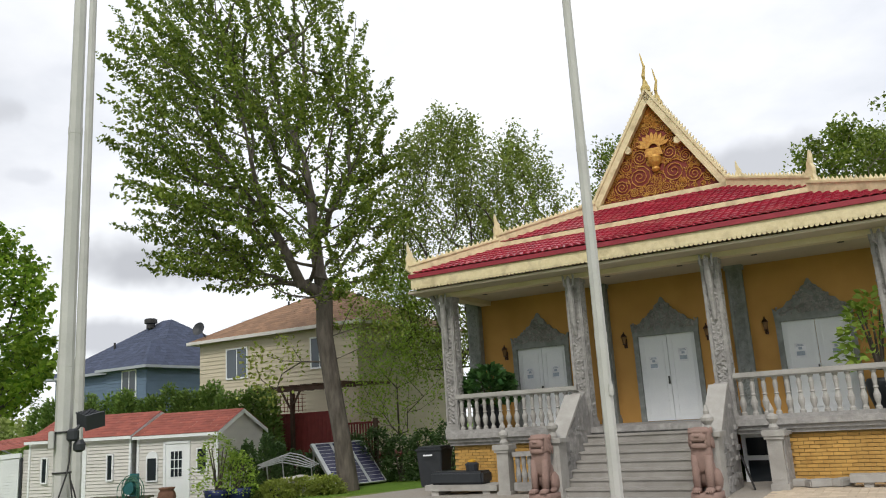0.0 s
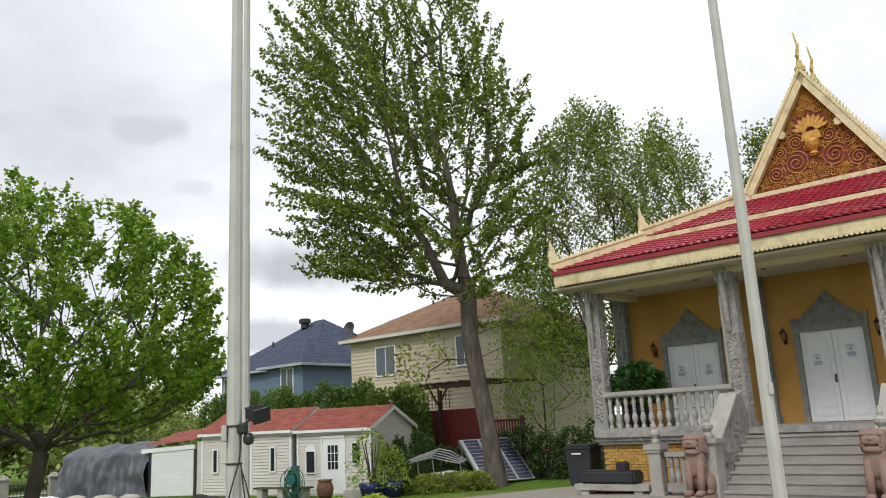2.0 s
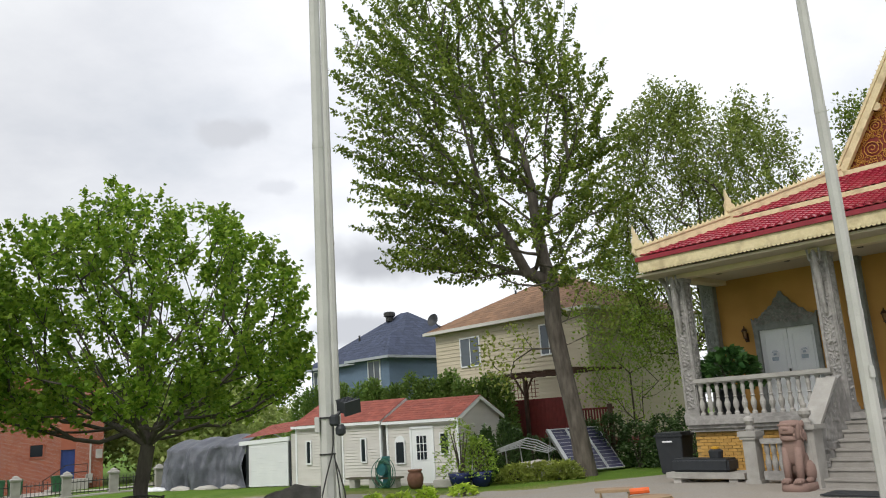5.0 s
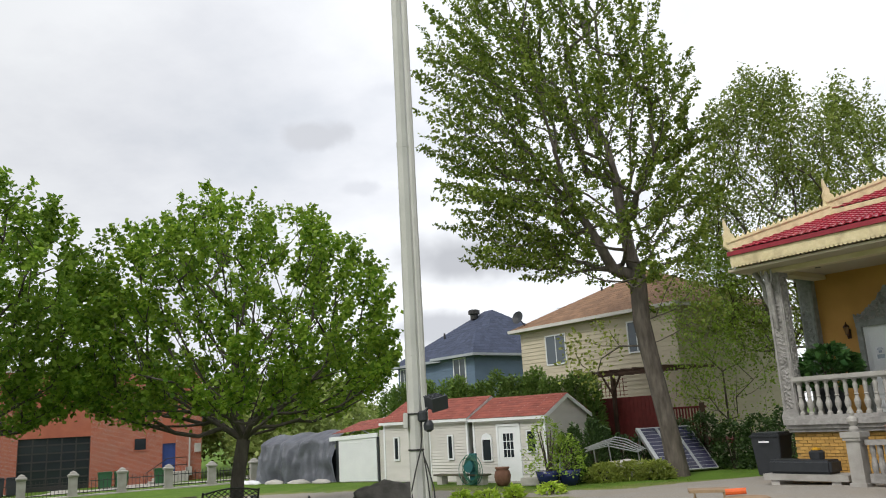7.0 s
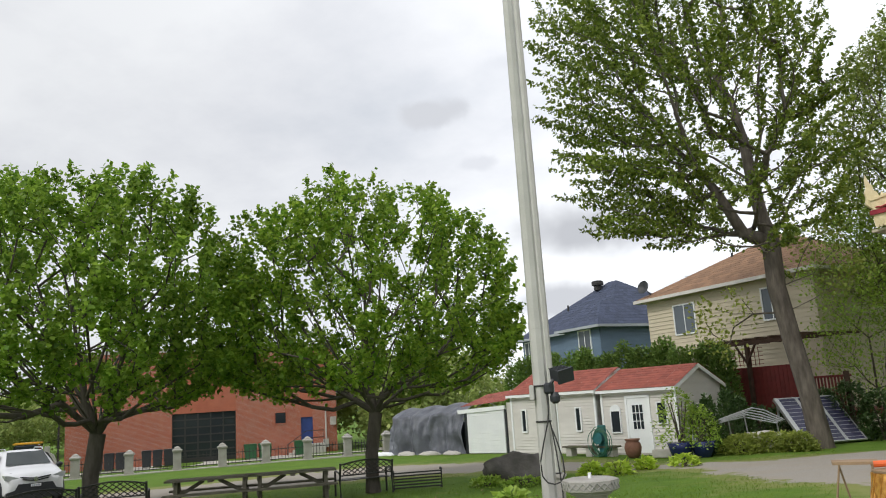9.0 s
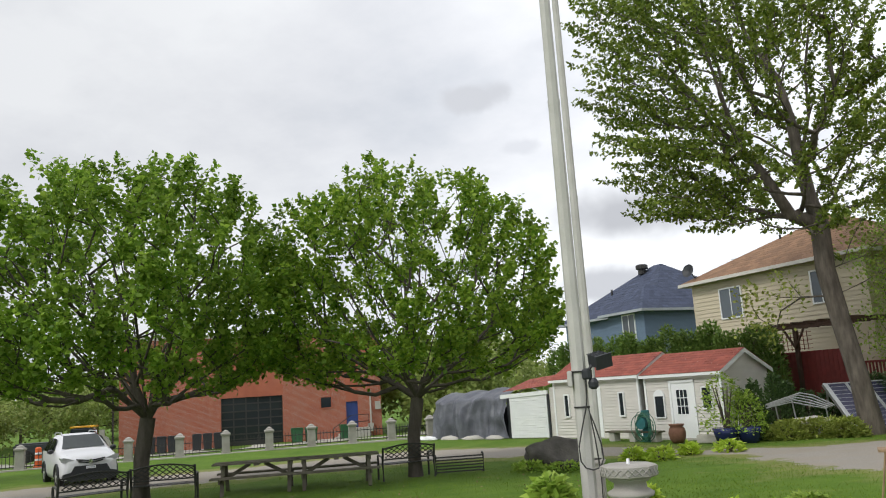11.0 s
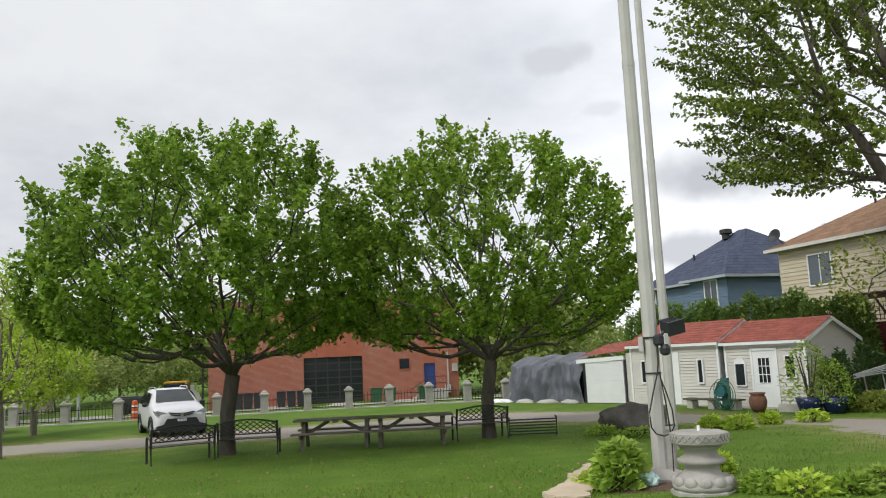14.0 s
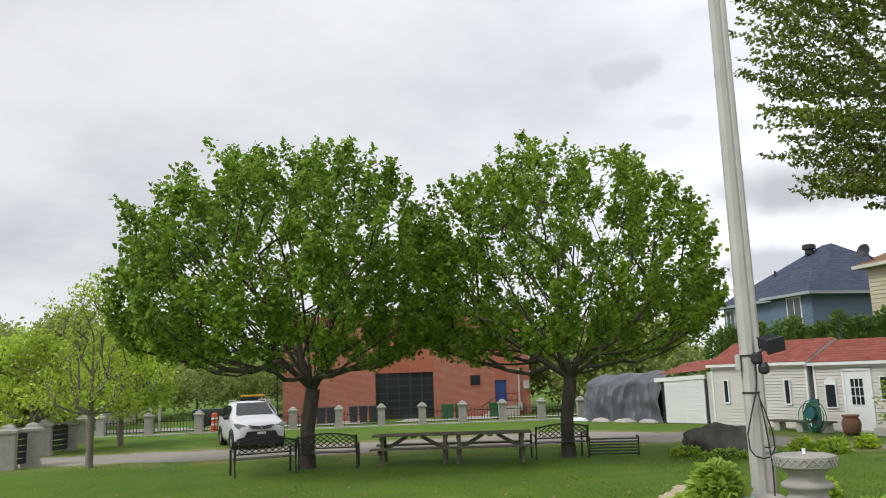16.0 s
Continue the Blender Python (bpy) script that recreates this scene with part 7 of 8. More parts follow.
plate(bm, [(-0.62, 0.24), (0.62, 0.24), (0.86, 0.36), (0.84, 0.46), (0.6, 0.52), (0.5, 0.70), (-0.5, 0.70), (-0.6, 0.52), (-0.84, 0.46), (-0.86, 0.36)], -2.33, -2.05)
part("lower_grille", bm, M["black_plastic"], car, "black lower bumper grille")
bm = B()
for z, w in ((0.80, 0.38), (0.87, 0.44)):
    plate(bm, [(-w, z + 0.015), (-0.1, z - 0.035), (0.1, z - 0.035), (w, z + 0.015), (w, z + 0.045), (0.1, z), (-0.1, z), (-w, z + 0.045)], -2.31, -2.1)
part("grille_bar", bm, M["black_plastic"], car)
bm = B()
lathe(bm, [(0.07, 0), (0.07, 0.02)], 14)
o = part("badge", bm, M["chrome"], car, "plain chrome oval badge")
o.matrix_basis = pose(0, -2.3, 0.82, 90)
bm = B()
box(bm, -0.15, 0.15, -2.345, -2.325, 0.6, 0.68)
part("number_plate", bm, M["paper"], car, "white plate with plain bars")
bm = B()
for k in range(5):
    box(bm, -0.12 + k * 0.052, -0.085 + k * 0.052, -2.349, -2.3455, 0.62, 0.66)
part("plate_bars", bm, M["ink"], car)
quad_part("bonnet_line", [(-0.7, -1.9, 1.03), (0.7, -1.9, 1.03), (0.7, -1.88, 1.035), (-0.7, -1.88, 1.035)], M["black_plastic"], 0.004)

# vehicles and clutter beyond the street fence
tr = thing("service_truck", FM @ pose(-9.3, 52, -0.95, 0, 0, 0) @ Matrix.Diagonal((0.8, 0.8, 0.8, 1)), "dark pickup truck with a yellow machine behind it", "truck")
bm = B()
box(bm, -3.2, 0.6, -0.9, 0.9, 0.5, 1.35)
bmesh.ops.bevel(bm, geom=bm.edges[:], offset=0.12, segments=3, affect="EDGES")
part("bed", bm, M["black_plastic"], tr)
bm = B()
v = box(bm, 0.4, 2.6, -0.9, 0.9, 0.6, 2.2)
for q in v[4:]:
    q.co.x = 0.6 if q.co.x < 1 else 2.1
bmesh.ops.bevel(bm, geom=bm.edges[:], offset=0.1, segments=3, affect="EDGES")
part("cab", bm, M["glass"], tr)
bm = B()
box(bm, 0.5, 2.3, -0.7, 0.7, 2.2, 2.34)
bmesh.ops.bevel(bm, geom=bm.edges[:], offset=0.05, segments=2, affect="EDGES")
part("roof", bm, M["yellow"], tr, "yellow cab roof")
for x in (-2.3, 1.6):
    bm = B()
    rod(bm, (x, -0.95, 0.42), (x, 0.95, 0.42), 0.45, n=20)
    part("wheel", bm, M["rubber"], tr)
cone = thing("traffic_barrel", FM @ pose(-7.75, 37.7, -0.48) @ Matrix.Diagonal((0.62, 0.62, 0.86, 1)), "orange traffic barrel with reflective bands", "barrel")
bm = B()
lathe(bm, [(0.32, 0), (0.32, 0.08), (0.25, 0.1), (0.23, 0.5), (0.2, 0.95), (0.12, 1.0)], 16)
part("body", bm, M["orange"], cone, smooth=False)
bm = B()
for z in (0.35, 0.65):
    lathe(bm, [(0.245, z), (0.235, z + 0.1)], 16)
part("band", bm, M["paper"], cone)
for x in (-14.6, -14.0):
    bm = B()
    rod(bm, (0, 0, 0), (0, 0, 5.2), 0.1, n=10)
    solo("sign_post", bm, M["alu"], FM @ pose(x, 52, -1.3), "pale metal post beyond the street", "post", "far posts")
bm = B()
box(bm, -0.45, 0.45, -0.02, 0.02, 0, 1.0)
solo("blue_sign", bm, M["blue_paint"], FM @ pose(-14.3, 51.8, 1.0), "small blue panel fixed to metal posts", "sign")
bm = B()
box(bm, -6, 6, 0, 5, -0.5, 2.6)
plate(bm, [(-6.3, 2.6), (6.3, 2.6), (5, 3.6), (-5, 3.6)], -0.2, 5.2)
solo("far_shed", bm, M["concrete"], FM @ pose(-27, 66, -1.3), "long pale shed among far trees", "shed")
# wayside memorial stone by the depot
bm = B()
plate(bm, [(-0.7, 0), (0.7, 0), (0.7, 1.2), (0.5, 1.6), (0.18, 1.75), (0.18, 2.1), (-0.18, 2.1), (-0.18, 1.75), (-0.5, 1.6), (-0.7, 1.2)], -0.25, 0.25)
solo("gate_pier", bm, M["stone_light"], FM @ pose(-6.1, 44, -1.0) @ Matrix.Diagonal((0.62, 0.62, 0.85, 1)), "pale curved stone pier by the street", "pier")

# ---- garden: stone pedestal, path, boulder, drum ----
ux, uy = polar(24.0, 10.2)
urn = thing("stone_pedestal", on(ux, uy) @ Matrix.Diagonal((0.86, 0.86, 0.84, 1)), "carved pale stone lotus pedestal with an octagonal slab top", "pedestal")
bm = B()
lathe(bm, [(0.46, -0.1), (0.46, 0.06), (0.42, 0.08)], 8)
part("base_slab", bm, M["stone_light"], urn)
bm = B()
lathe(bm, [(0.42, 0.08), (0.43, 0.14), (0.36, 0.24), (0.28, 0.3), (0.24, 0.36), (0.25, 0.42), (0.33, 0.45), (0.34, 0.5), (0.29, 0.53), (0.24, 0.56), (0.23, 0.64), (0.3, 0.68), (0.33, 0.72)], 24)
part("shaft", bm, M["stone_light"], urn, smooth=True)
for k in range(12):
    bm = B()
    a = k * math.pi / 6
    bmesh.ops.create_icosphere(bm, subdivisions=2, radius=1)
    for v in bm.verts:
        v.co = pose(0.38 * math.cos(a), 0.38 * math.sin(a), 0.19, 0, 0, math.degrees(a)) @ Vector((v.co.x * 0.06, v.co.y * 0.1, v.co.z * 0.09))
    part("lotus_petal", bm, M["stone_light"], urn, smooth=True)
bm = B()
lathe(bm, [(0.38, 0.72), (0.41, 0.74), (0.41, 0.88), (0.37, 0.9)], 8)
part("slab_top", bm, M["stone_light"], urn, "octagonal slab with carved lattice rim")
bm = B()
for k in range(8):
    a0, a1 = 2 * math.pi * (k + 0.5) / 8, 2 * math.pi * (k + 1.5) / 8
    p0, p1 = Vector((0.414 * math.cos(a0), 0.414 * math.sin(a0), 0)), Vector((0.414 * math.cos(a1), 0.414 * math.sin(a1), 0))
    for q in range(3):
        s0, s1 = p0.lerp(p1, q / 3), p0.lerp(p1, (q + 1) / 3)
        tube(bm, [s0 + Vector((0, 0, 0.76)), s1 + Vector((0, 0, 0.86))], 0.009, 4)
        tube(bm, [s0 + Vector((0, 0, 0.86)), s1 + Vector((0, 0, 0.76))], 0.009, 4)
part("carved_lattice", bm, M["stone"], urn)
bm = B()
box(bm, -0.018, 0.018, -0.018, 0.018, 0.9, 0.98)
part("peg", bm, M["paper"], urn)
bm = B()
box(bm, -0.14, 0.14, -0.14, 0.14, -0.1, 0.75)
box(bm, -0.17, 0.17, -0.17, 0.17, 0.68, 0.75)
bmesh.ops.bevel(bm, geom=bm.edges[:], offset=0.02, segments=2, affect="EDGES")
solo("stone_block", bm, M["stone_light"], on(*polar(26.4, 12.2), 20), "upright stone block behind the pedestal", "stone")
bm = B()
bmesh.ops.create_icosphere(bm, subdivisions=3, radius=1)
for v in bm.verts:
    v.co = Vector((v.co.x * 0.16, v.co.y * 0.12, max(0, v.co.z * 0.2 + 0.12))) * (1 + 0.35 * noise.noise(v.co * 2.5))
solo("plastic_bag", bm, M["paper"], on(px_ - 0.26, py_ - 0.2), "crumpled pale plastic bag at the foot of the flagpole", "bag", smooth=True)

PATH_A, PATH_B = (-5.8, 8.7), (-7.3, 11.9)
for k in range(9):
    u = k / 8
    x, y = PATH_A[0] + u * (PATH_B[0] - PATH_A[0]), PATH_A[1] + u * (PATH_B[1] - PATH_A[1])
    bm = B()
    rr = random.Random(k)
    outline = [(0.34 * math.cos(a) * rr.uniform(0.9, 1.12), 0.27 * math.sin(a) * rr.uniform(0.85, 1.1)) for a in (2 * math.pi * q / 9 for q in range(9))]
    a = [bm.verts.new((p[0], p[1], -0.03)) for p in outline]
    b = [bm.verts.new((p[0] * 0.96, p[1] * 0.96, 0.045)) for p in outline]
    bm.faces.new(a[::-1])
    bm.faces.new(b)
    for q in range(9):
        bm.faces.new((a[q], a[(q + 1) % 9], b[(q + 1) % 9], b[q]))
    solo("stepping_stone", bm, M["paver"], on(x, y, k * 40), "flat buff stone in the garden path edge", "paving stone", "path stones")
bm = B()
n = 40
prev = None
vc = bm.verts.new((0, 0, 0.045))
ringv = [bm.verts.new((1.7 * math.cos(2 * math.pi * q / n) * (1 + 0.08 * math.sin(q * 1.9)), 0.8 * math.sin(2 * math.pi * q / n) * (1 + 0.1 * math.sin(q * 1.3)), -0.03)) for q in range(n)]
for q in range(n):
    bm.faces.new((vc, ringv[q], ringv[(q + 1) % n]))
solo("flower_bed", bm, M["mulch"], on(*polar(22.8, 10.9), 20), "brown mulched flower bed round the flagpole", "soil", kind="structure")

bm = B()
bmesh.ops.create_icosphere(bm, subdivisions=4, radius=1)
for v in bm.verts:
    w = v.co.copy()
    f = 1 + 0.28 * noise.noise(w * 1.4) + 0.14 * noise.noise(w * 3.7) + 0.05 * noise.noise(w * 9)
    v.co = Vector((w.x * 0.98 * f, w.y * 0.6 * f, max(-0.1, (w.z * 0.5 + 0.22) * f)))
solo("boulder", bm, M["rock"], on(*polar(28.4, 21.6), 25), "large dark flat-topped boulder among low plants", "rock", smooth=True)

drum = thing("drum", on(*polar(4.3, 10.4)) @ Matrix.Diagonal((0.8, 0.8, 1.25, 1)), "gold painted barrel drum with carved ribs", "drum")
bm = B()
lathe(bm, [(0.3, 0), (0.36, 0.1), (0.38, 0.25), (0.36, 0.4), (0.32, 0.5)], 20)
part("body", bm, M["gold"], drum, smooth=True)
for k in range(14):
    a = k * 2 * math.pi / 14
    bm = B()
    tube(bm, [(0.31 * math.cos(a), 0.31 * math.sin(a), 0.02), (0.39 * math.cos(a), 0.39 * math.sin(a), 0.25), (0.33 * math.cos(a), 0.33 * math.sin(a), 0.49)], 0.035, 6)
    part("rib", bm, M["gold"], drum)
bm = B()
lathe(bm, [(0.33, 0.5), (0.33, 0.52), (0.05, 0.535)], 20)
part("drumhead", bm, M["wood_tan"], drum)
bm = B()
tube(bm, [(-0.3, -0.05, 0.57), (0.0, -0.02, 0.58)], 0.03, 8)
part("stick", bm, M["orange"], drum)
tb = thing("trestle_table", on(*polar(6.7, 10.8), 10) @ Matrix.Diagonal((0.6, 0.8, 1.15, 1)), "low folding wooden trestle table", "table")
bm = B()
box(bm, -0.42, 0.42, -0.2, 0.2, 0.6, 0.63)
part("tabletop", bm, M["wood_tan"], tb)
for s in (-1, 1):
    for q in (-1, 1):
        bm = B()
        tube(bm, [(s * 0.3, q * 0.18, 0.6), (s * 0.3 + q * 0.22, q * 0.18, 0)], 0.02, 5)
        part("leg", bm, M["wood_tan"], tb)

# ---- before the sheds ----
pt_ = thing("terracotta_urn", on(*polar(20.5, 27.2)) @ Matrix.Diagonal((0.84, 0.84, 0.84, 1)), "brown terracotta garden urn on the grass", "pot")
bm = B()
lathe(bm, [(0.2, 0), (0.3, 0.15), (0.34, 0.38), (0.3, 0.55), (0.24, 0.62), (0.3, 0.68), (0.3, 0.72), (0.24, 0.72)], 18)
part("body", bm, M["terracotta"], pt_, smooth=True)
for az, dist in ((17.3, 26.2), (15.8, 26.3)):
    bm = B()
    lathe(bm, [(0.26, 0), (0.36, 0.3), (0.4, 0.48), (0.36, 0.48)], 18)
    solo("blue_planter", bm, M["blue_glaze"], on(*polar(az, dist)), "glazed dark blue planter holding a shrub", "planter", "blue planters", smooth=True)
bm = B()
box(bm, -0.35, 0.35, -0.2, 0.2, 0, 0.25)
bmesh.ops.bevel(bm, geom=bm.edges[:], offset=0.02, segments=2, affect="EDGES")
solo("concrete_block", bm, M["concrete"], on(*polar(18.4, 26.8), -10), "grey concrete block on the grass", "block")
bn = thing("low_bench", on(*polar(23.4, 28.6), -15), "low grey plank bench against the shed", "bench")
bm = B()
box(bm, -1.15, 1.15, -0.2, 0.2, 0.3, 0.36)
part("plank", bm, M["wood_grey"], bn)
for s in (-0.9, 0.0, 0.9):
    bm = B()
    box(bm, s - 0.12, s + 0.12, -0.16, 0.16, 0, 0.3)
    part("block_leg", bm, M["concrete"], bn)
hs = thing("hose_reel", on(*polar(22.75, 28.0), -15) @ Matrix.Diagonal((0.78, 0.8, 0.85, 1)), "green garden hose coiled on a teal reel", "hose reel")
bm = B()
tube(bm, [((0.48 + 0.1 * math.sin(q * 0.083)) * 0.85 * math.cos(q * 0.3) + 0.1 * math.sin(q * 0.05), 0.12 * math.sin(q * 0.11), max(0.02, 0.6 + (0.5 + 0.1 * math.sin(q * 0.07)) * math.sin(q * 0.3))) for q in range(190)], 0.018, 5)
part("hose", bm, M["hose"], hs)
bm = B()
rod(bm, (-0.05, -0.1, 0.75), (-0.05, 0.2, 0.75), 0.25, n=16)
box(bm, -0.16, 0.2, 0.12, 0.25, 0.0, 1.25)
part("reel", bm, M["teal"], hs)

# solar panels leaning on a frame
sol = thing("solar_panel_rack", TM @ pose(0, 0, 0), "tilted rack of dark solar panels with pale frames", "solar panels")
q_bl, q_br, q_tl = Vector((-4.84, 28.7, -0.42)), Vector((-3.2, 30.0, -0.42)), Vector(polar(10.72, 30.3, 1.06))
ax = (q_br - q_bl).normalized()
ay = (q_tl - q_bl).normalized()
PMX = Matrix(((ax.x, ay.x, ax.cross(ay).x, q_bl.x), (ax.y, ay.y, ax.cross(ay).y, q_bl.y), (ax.z, ay.z, ax.cross(ay).z, q_bl.z), (0, 0, 0, 1)))
sol.matrix_world = Matrix.Translation(q_bl)
PMX = Matrix.Translation(-q_bl) @ PMX
LY, LX = (q_tl - q_bl).length, (q_br - q_bl).length / 3
for k in range(3):
    bm = B()
    x = k * LX
    box(bm, x + 0.03, x + LX - 0.05, 0.03, LY - 0.03, 0.0, 0.03, PMX)
    pn = part("panel", bm, M["solar"], sol)
    bm = B()
    for a, b, c, d in ((0, 0.04, 0, LY), (LX - 0.06, LX - 0.02, 0, LY), (0.04, LX - 0.06, 0, 0.04), (0.04, LX - 0.06, LY - 0.04, LY)):
        box(bm, x + a, x + b, c, d, -0.01, 0.05, PMX)
    part("panel_frame", bm, M["alu"], pn)
    bm = B()
    for q in range(1, 12):
        box(bm, x + 0.05, x + LX - 0.07, q * LY / 12 - 0.006, q * LY / 12 + 0.006, 0.03, 0.034, PMX)
    part("cell_lines", bm, M["alu"], pn)
for x in (0.0, 2.2):
    bm = B()
    tube(bm, [PMX @ Vector((x, LY - 0.06, -0.03)), PMX @ Vector((x, LY - 0.06, -0.03)) + Vector((-0.1, 0.5, -1.36))], 0.04, 5)
    part("prop", bm, M["alu"], sol)
bm = B()
box(bm, -0.12, 0.0, 0.0, LY, -0.06, 0.06, PMX)
part("edge_board", bm, M["alu"], sol)

# folded canopy frame: bent white tubes lying on the grass
cf = thing("canopy_frame", Matrix.Translation((0, 0, 0)), "dismantled white tubular canopy frame lying on grass", "frame")
p_l, p_m, p_t, p_r = Vector(polar(16.2, 26.8, -0.45)), Vector(polar(15.6, 27.0, 0.35)), Vector(polar(12.9, 28.6, 0.72)), Vector(polar(10.9, 29.0, 0.45))
for k in range(5):
    bm = B()
    o = Vector((-0.10 * k * 0.6, -0.11 * k, 0.0))
    q = Vector((0.05 * k, 0.1 * k, 0.07 * (k - 2)))
    tube(bm, [p_l + o + Vector((0.06 * k, 0, 0)), p_m + o, p_m.lerp(p_t, 0.5) + q * 0.6 + Vector((0, 0, 0.05)), p_t + q, p_t.lerp(p_r, 0.4) + q, p_r + q - Vector((0, 0, 0.1 * k * 0.5))], 0.022, 6)
    part("tube", bm, M["alu"], cf)
for a, b in ((p_t, Vector(polar(12.7, 28.8, -0.45))), (p_r, Vector(polar(10.8, 29.2, -0.45))), (p_t.lerp(p_m, 0.4), Vector(polar(13.8, 28.2, -0.45)))):
    bm = B()
    tube(bm, [a, b], 0.025, 5)
    part("strut", bm, M["alu"], cf)
bm = B()
bmesh.ops.create_icosphere(bm, subdivisions=3, radius=1)
for v in bm.verts:
    v.co = Vector((v.co.x * 1.05, v.co.y * 0.5, max(0, v.co.z) * 0.62)) * (1 + 0.15 * noise.noise(v.co * 3))
solo("grassy_mound", bm, M["concrete"], on(*polar(11.9, 27.9)), "low pale rock mound grown over with plants", "mound", smooth=True)

# ---- temple forecourt ----
def lion(m):
    bm = B()

    def ball(c, r, sub=3, square=1.0):
        k = bmesh.ops.create_icosphere(bm, subdivisions=sub, radius=1)
        for v in k["verts"]:
            w = [math.copysign(abs(q) ** square, q) for q in v.co]
            v.co = Vector((c[0] + w[0] * r[0], c[1] + w[1] * r[1], c[2] + w[2] * r[2]))
    ball((0, 0.1, 0.38), (0.22, 0.28, 0.3), 3, 0.85)
    ball((0, -0.1, 0.68), (0.245, 0.19, 0.34), 3, 0.72)
    # head: broad and flat, brow, upper jaw and lower jaw with an open slit between them
    ball((0, -0.08, 1.02), (0.265, 0.2, 0.22), 3, 0.55)
    ball((0, -0.27, 1.045), (0.2, 0.12, 0.085), 3, 0.55)
    ball((0, -0.25, 0.885), (0.195, 0.12, 0.055), 3, 0.55)
    ball((0, -0.29, 1.15), (0.23, 0.06, 0.035), 2, 0.6)
    ball((0, -0.385, 1.075), (0.07, 0.035, 0.035), 2)
    for s in (-1, 1):
        tube(bm, [(s * 0.14, -0.19, 0.7), (s * 0.15, -0.24, 0.35), (s * 0.15, -0.26, 0.06)], 0.105, 10, 0.82)
        ball((s * 0.15, -0.33, 0.06), (0.105, 0.15, 0.06), 3, 0.8)
        ball((s * 0.22, 0.18, 0.22), (0.13, 0.24, 0.22))
        ball((s * 0.25, -0.02, 0.06), (0.08, 0.16, 0.06))
        ball((s * 0.1, -0.34, 1.115), (0.04, 0.025, 0.025), 2)
        ball((s * 0.25, -0.02, 1.16), (0.04, 0.08, 0.07), 2, 0.8)
        # the teeth close the ends of the slit
        ball((s * 0.165, -0.27, 0.95), (0.035, 0.08, 0.06), 2, 0.7)
        for q in range(4):
            ball((s * 0.15 + (q - 1.5) * 0.048, -0.46, 0.04), (0.026, 0.04, 0.035), 1)
            ball((s * 0.262, -0.14 + q * 0.07, 0.95 - 0.05 * (q % 2)), (0.018, 0.045, 0.09), 2, 0.8)
    k = bmesh.ops.create_cone(bm, cap_ends=True, segments=20, radius1=0.5, radius2=0.47, depth=0.17)
    for v in k["verts"]:
        v.co = Vector((math.copysign(abs(v.co.x / 0.5) ** 0.6, v.co.x) * 0.36, math.copysign(abs(v.co.y / 0.5) ** 0.6, v.co.y) * 0.48, v.co.z - 0.075))
    return solo("lion_statue", bm, M["lion"], m, "seated pink sandstone guardian lion beside the stair", "statue", "guardian lions", smooth=True)


for s in (-1, 1):
    m = TM @ pose(-6.9 if s < 0 else -3.65, PORCH - 1.95 - 0.42, 0.12) @ Matrix.Diagonal((0.78, 0.86, 0.95, 1))
    lion(m)


def crumpled_bag(x, y):
    bm = B()
    k = bmesh.ops.create_icosphere(bm, subdivisions=3, radius=1)
    for v in k["verts"]:
        n = noise.noise(v.co * 2.3) * 0.35 + noise.noise(v.co * 6.0) * 0.14
        v.co = Vector((v.co.x * 0.17, v.co.y * 0.13, max(0.0, v.co.z + 0.75) * 0.12)) * (1 + n)
        v.co.z = max(0.0, v.co.z)
    return solo("plastic_bag", bm, M["bag"], on(x, y), "crumpled pale teal plastic bag at the pole foot", "bag", smooth=False)


crumpled_bag(*polar(27.9, 10.9))


def court_post(x, y, z0):
    o = thing("stone_newel", TM @ pose(x, y, z0) @ Matrix.Diagonal((0.82, 0.82, 1, 1)), "pale stone newel post with a carved bud finial", "post", "forecourt posts")
    bm = B()
    box(bm, -0.17, 0.17, -0.17, 0.17, 0, 0.98)
    box(bm, -0.21, 0.21, -0.21, 0.21, 0, 0.14)
    box(bm, -0.13, 0.13, -0.178, -0.17, 0.22, 0.88)
    box(bm, -0.22, 0.22, -0.22, 0.22, 0.98, 1.04)
    box(bm, -0.25, 0.25, -0.25, 0.25, 1.04, 1.15)
    part("shaft", bm, M["stone_light"], o)
    bm = B()
    lathe(bm, [(0.1, 1.15), (0.12, 1.2), (0.07, 1.27), (0.14, 1.36), (0.13, 1.42), (0.05, 1.47), (0.07, 1.53), (0.015, 1.66)], 10)
    part("finial", bm, M["stone_light"], o)


court_post(-8.28, PORCH - 1.35, -0.08)
court_post(-2.58, PORCH - 0.95, -0.02)
for s in (-1, 1):
    o = thing("low_balustrade", TM @ pose(CX - 2.72 if s < 0 else CX + 2.86, PORCH - 1.3 + (0.3 if s > 0 else 0), 0.06, 0, 0, 0), "low weathered stone balustrade beside the stair", "balustrade", "low balustrades")
    if s < 0:
        for z0, z1 in ((0.0, 0.18), (0.74, 0.84)):
            bm = B()
            box(bm, 0.02, 0.92, -0.1, 0.1, z0, z1)
            part("rail", bm, M["stone"], o)
        for k in range(6):
            bm = B()
            lathe(bm, [(0.05, 0.18), (0.07, 0.34), (0.04, 0.5), (0.06, 0.62), (0.05, 0.74)], 8, (0.11 + k * 0.145, 0, 0))
            part("baluster", bm, M["stone"], o)
    else:
        bm = B()
        box(bm, -0.1, 0.1, 0.05, 0.85, 0, 0.95)
        part("panel", bm, M["stone"], o)
        bm = B()
        box(bm, -0.15, 0.15, 0.05, 0.85, 0.95, 1.02)
        part("coping", bm, M["stone"], o)
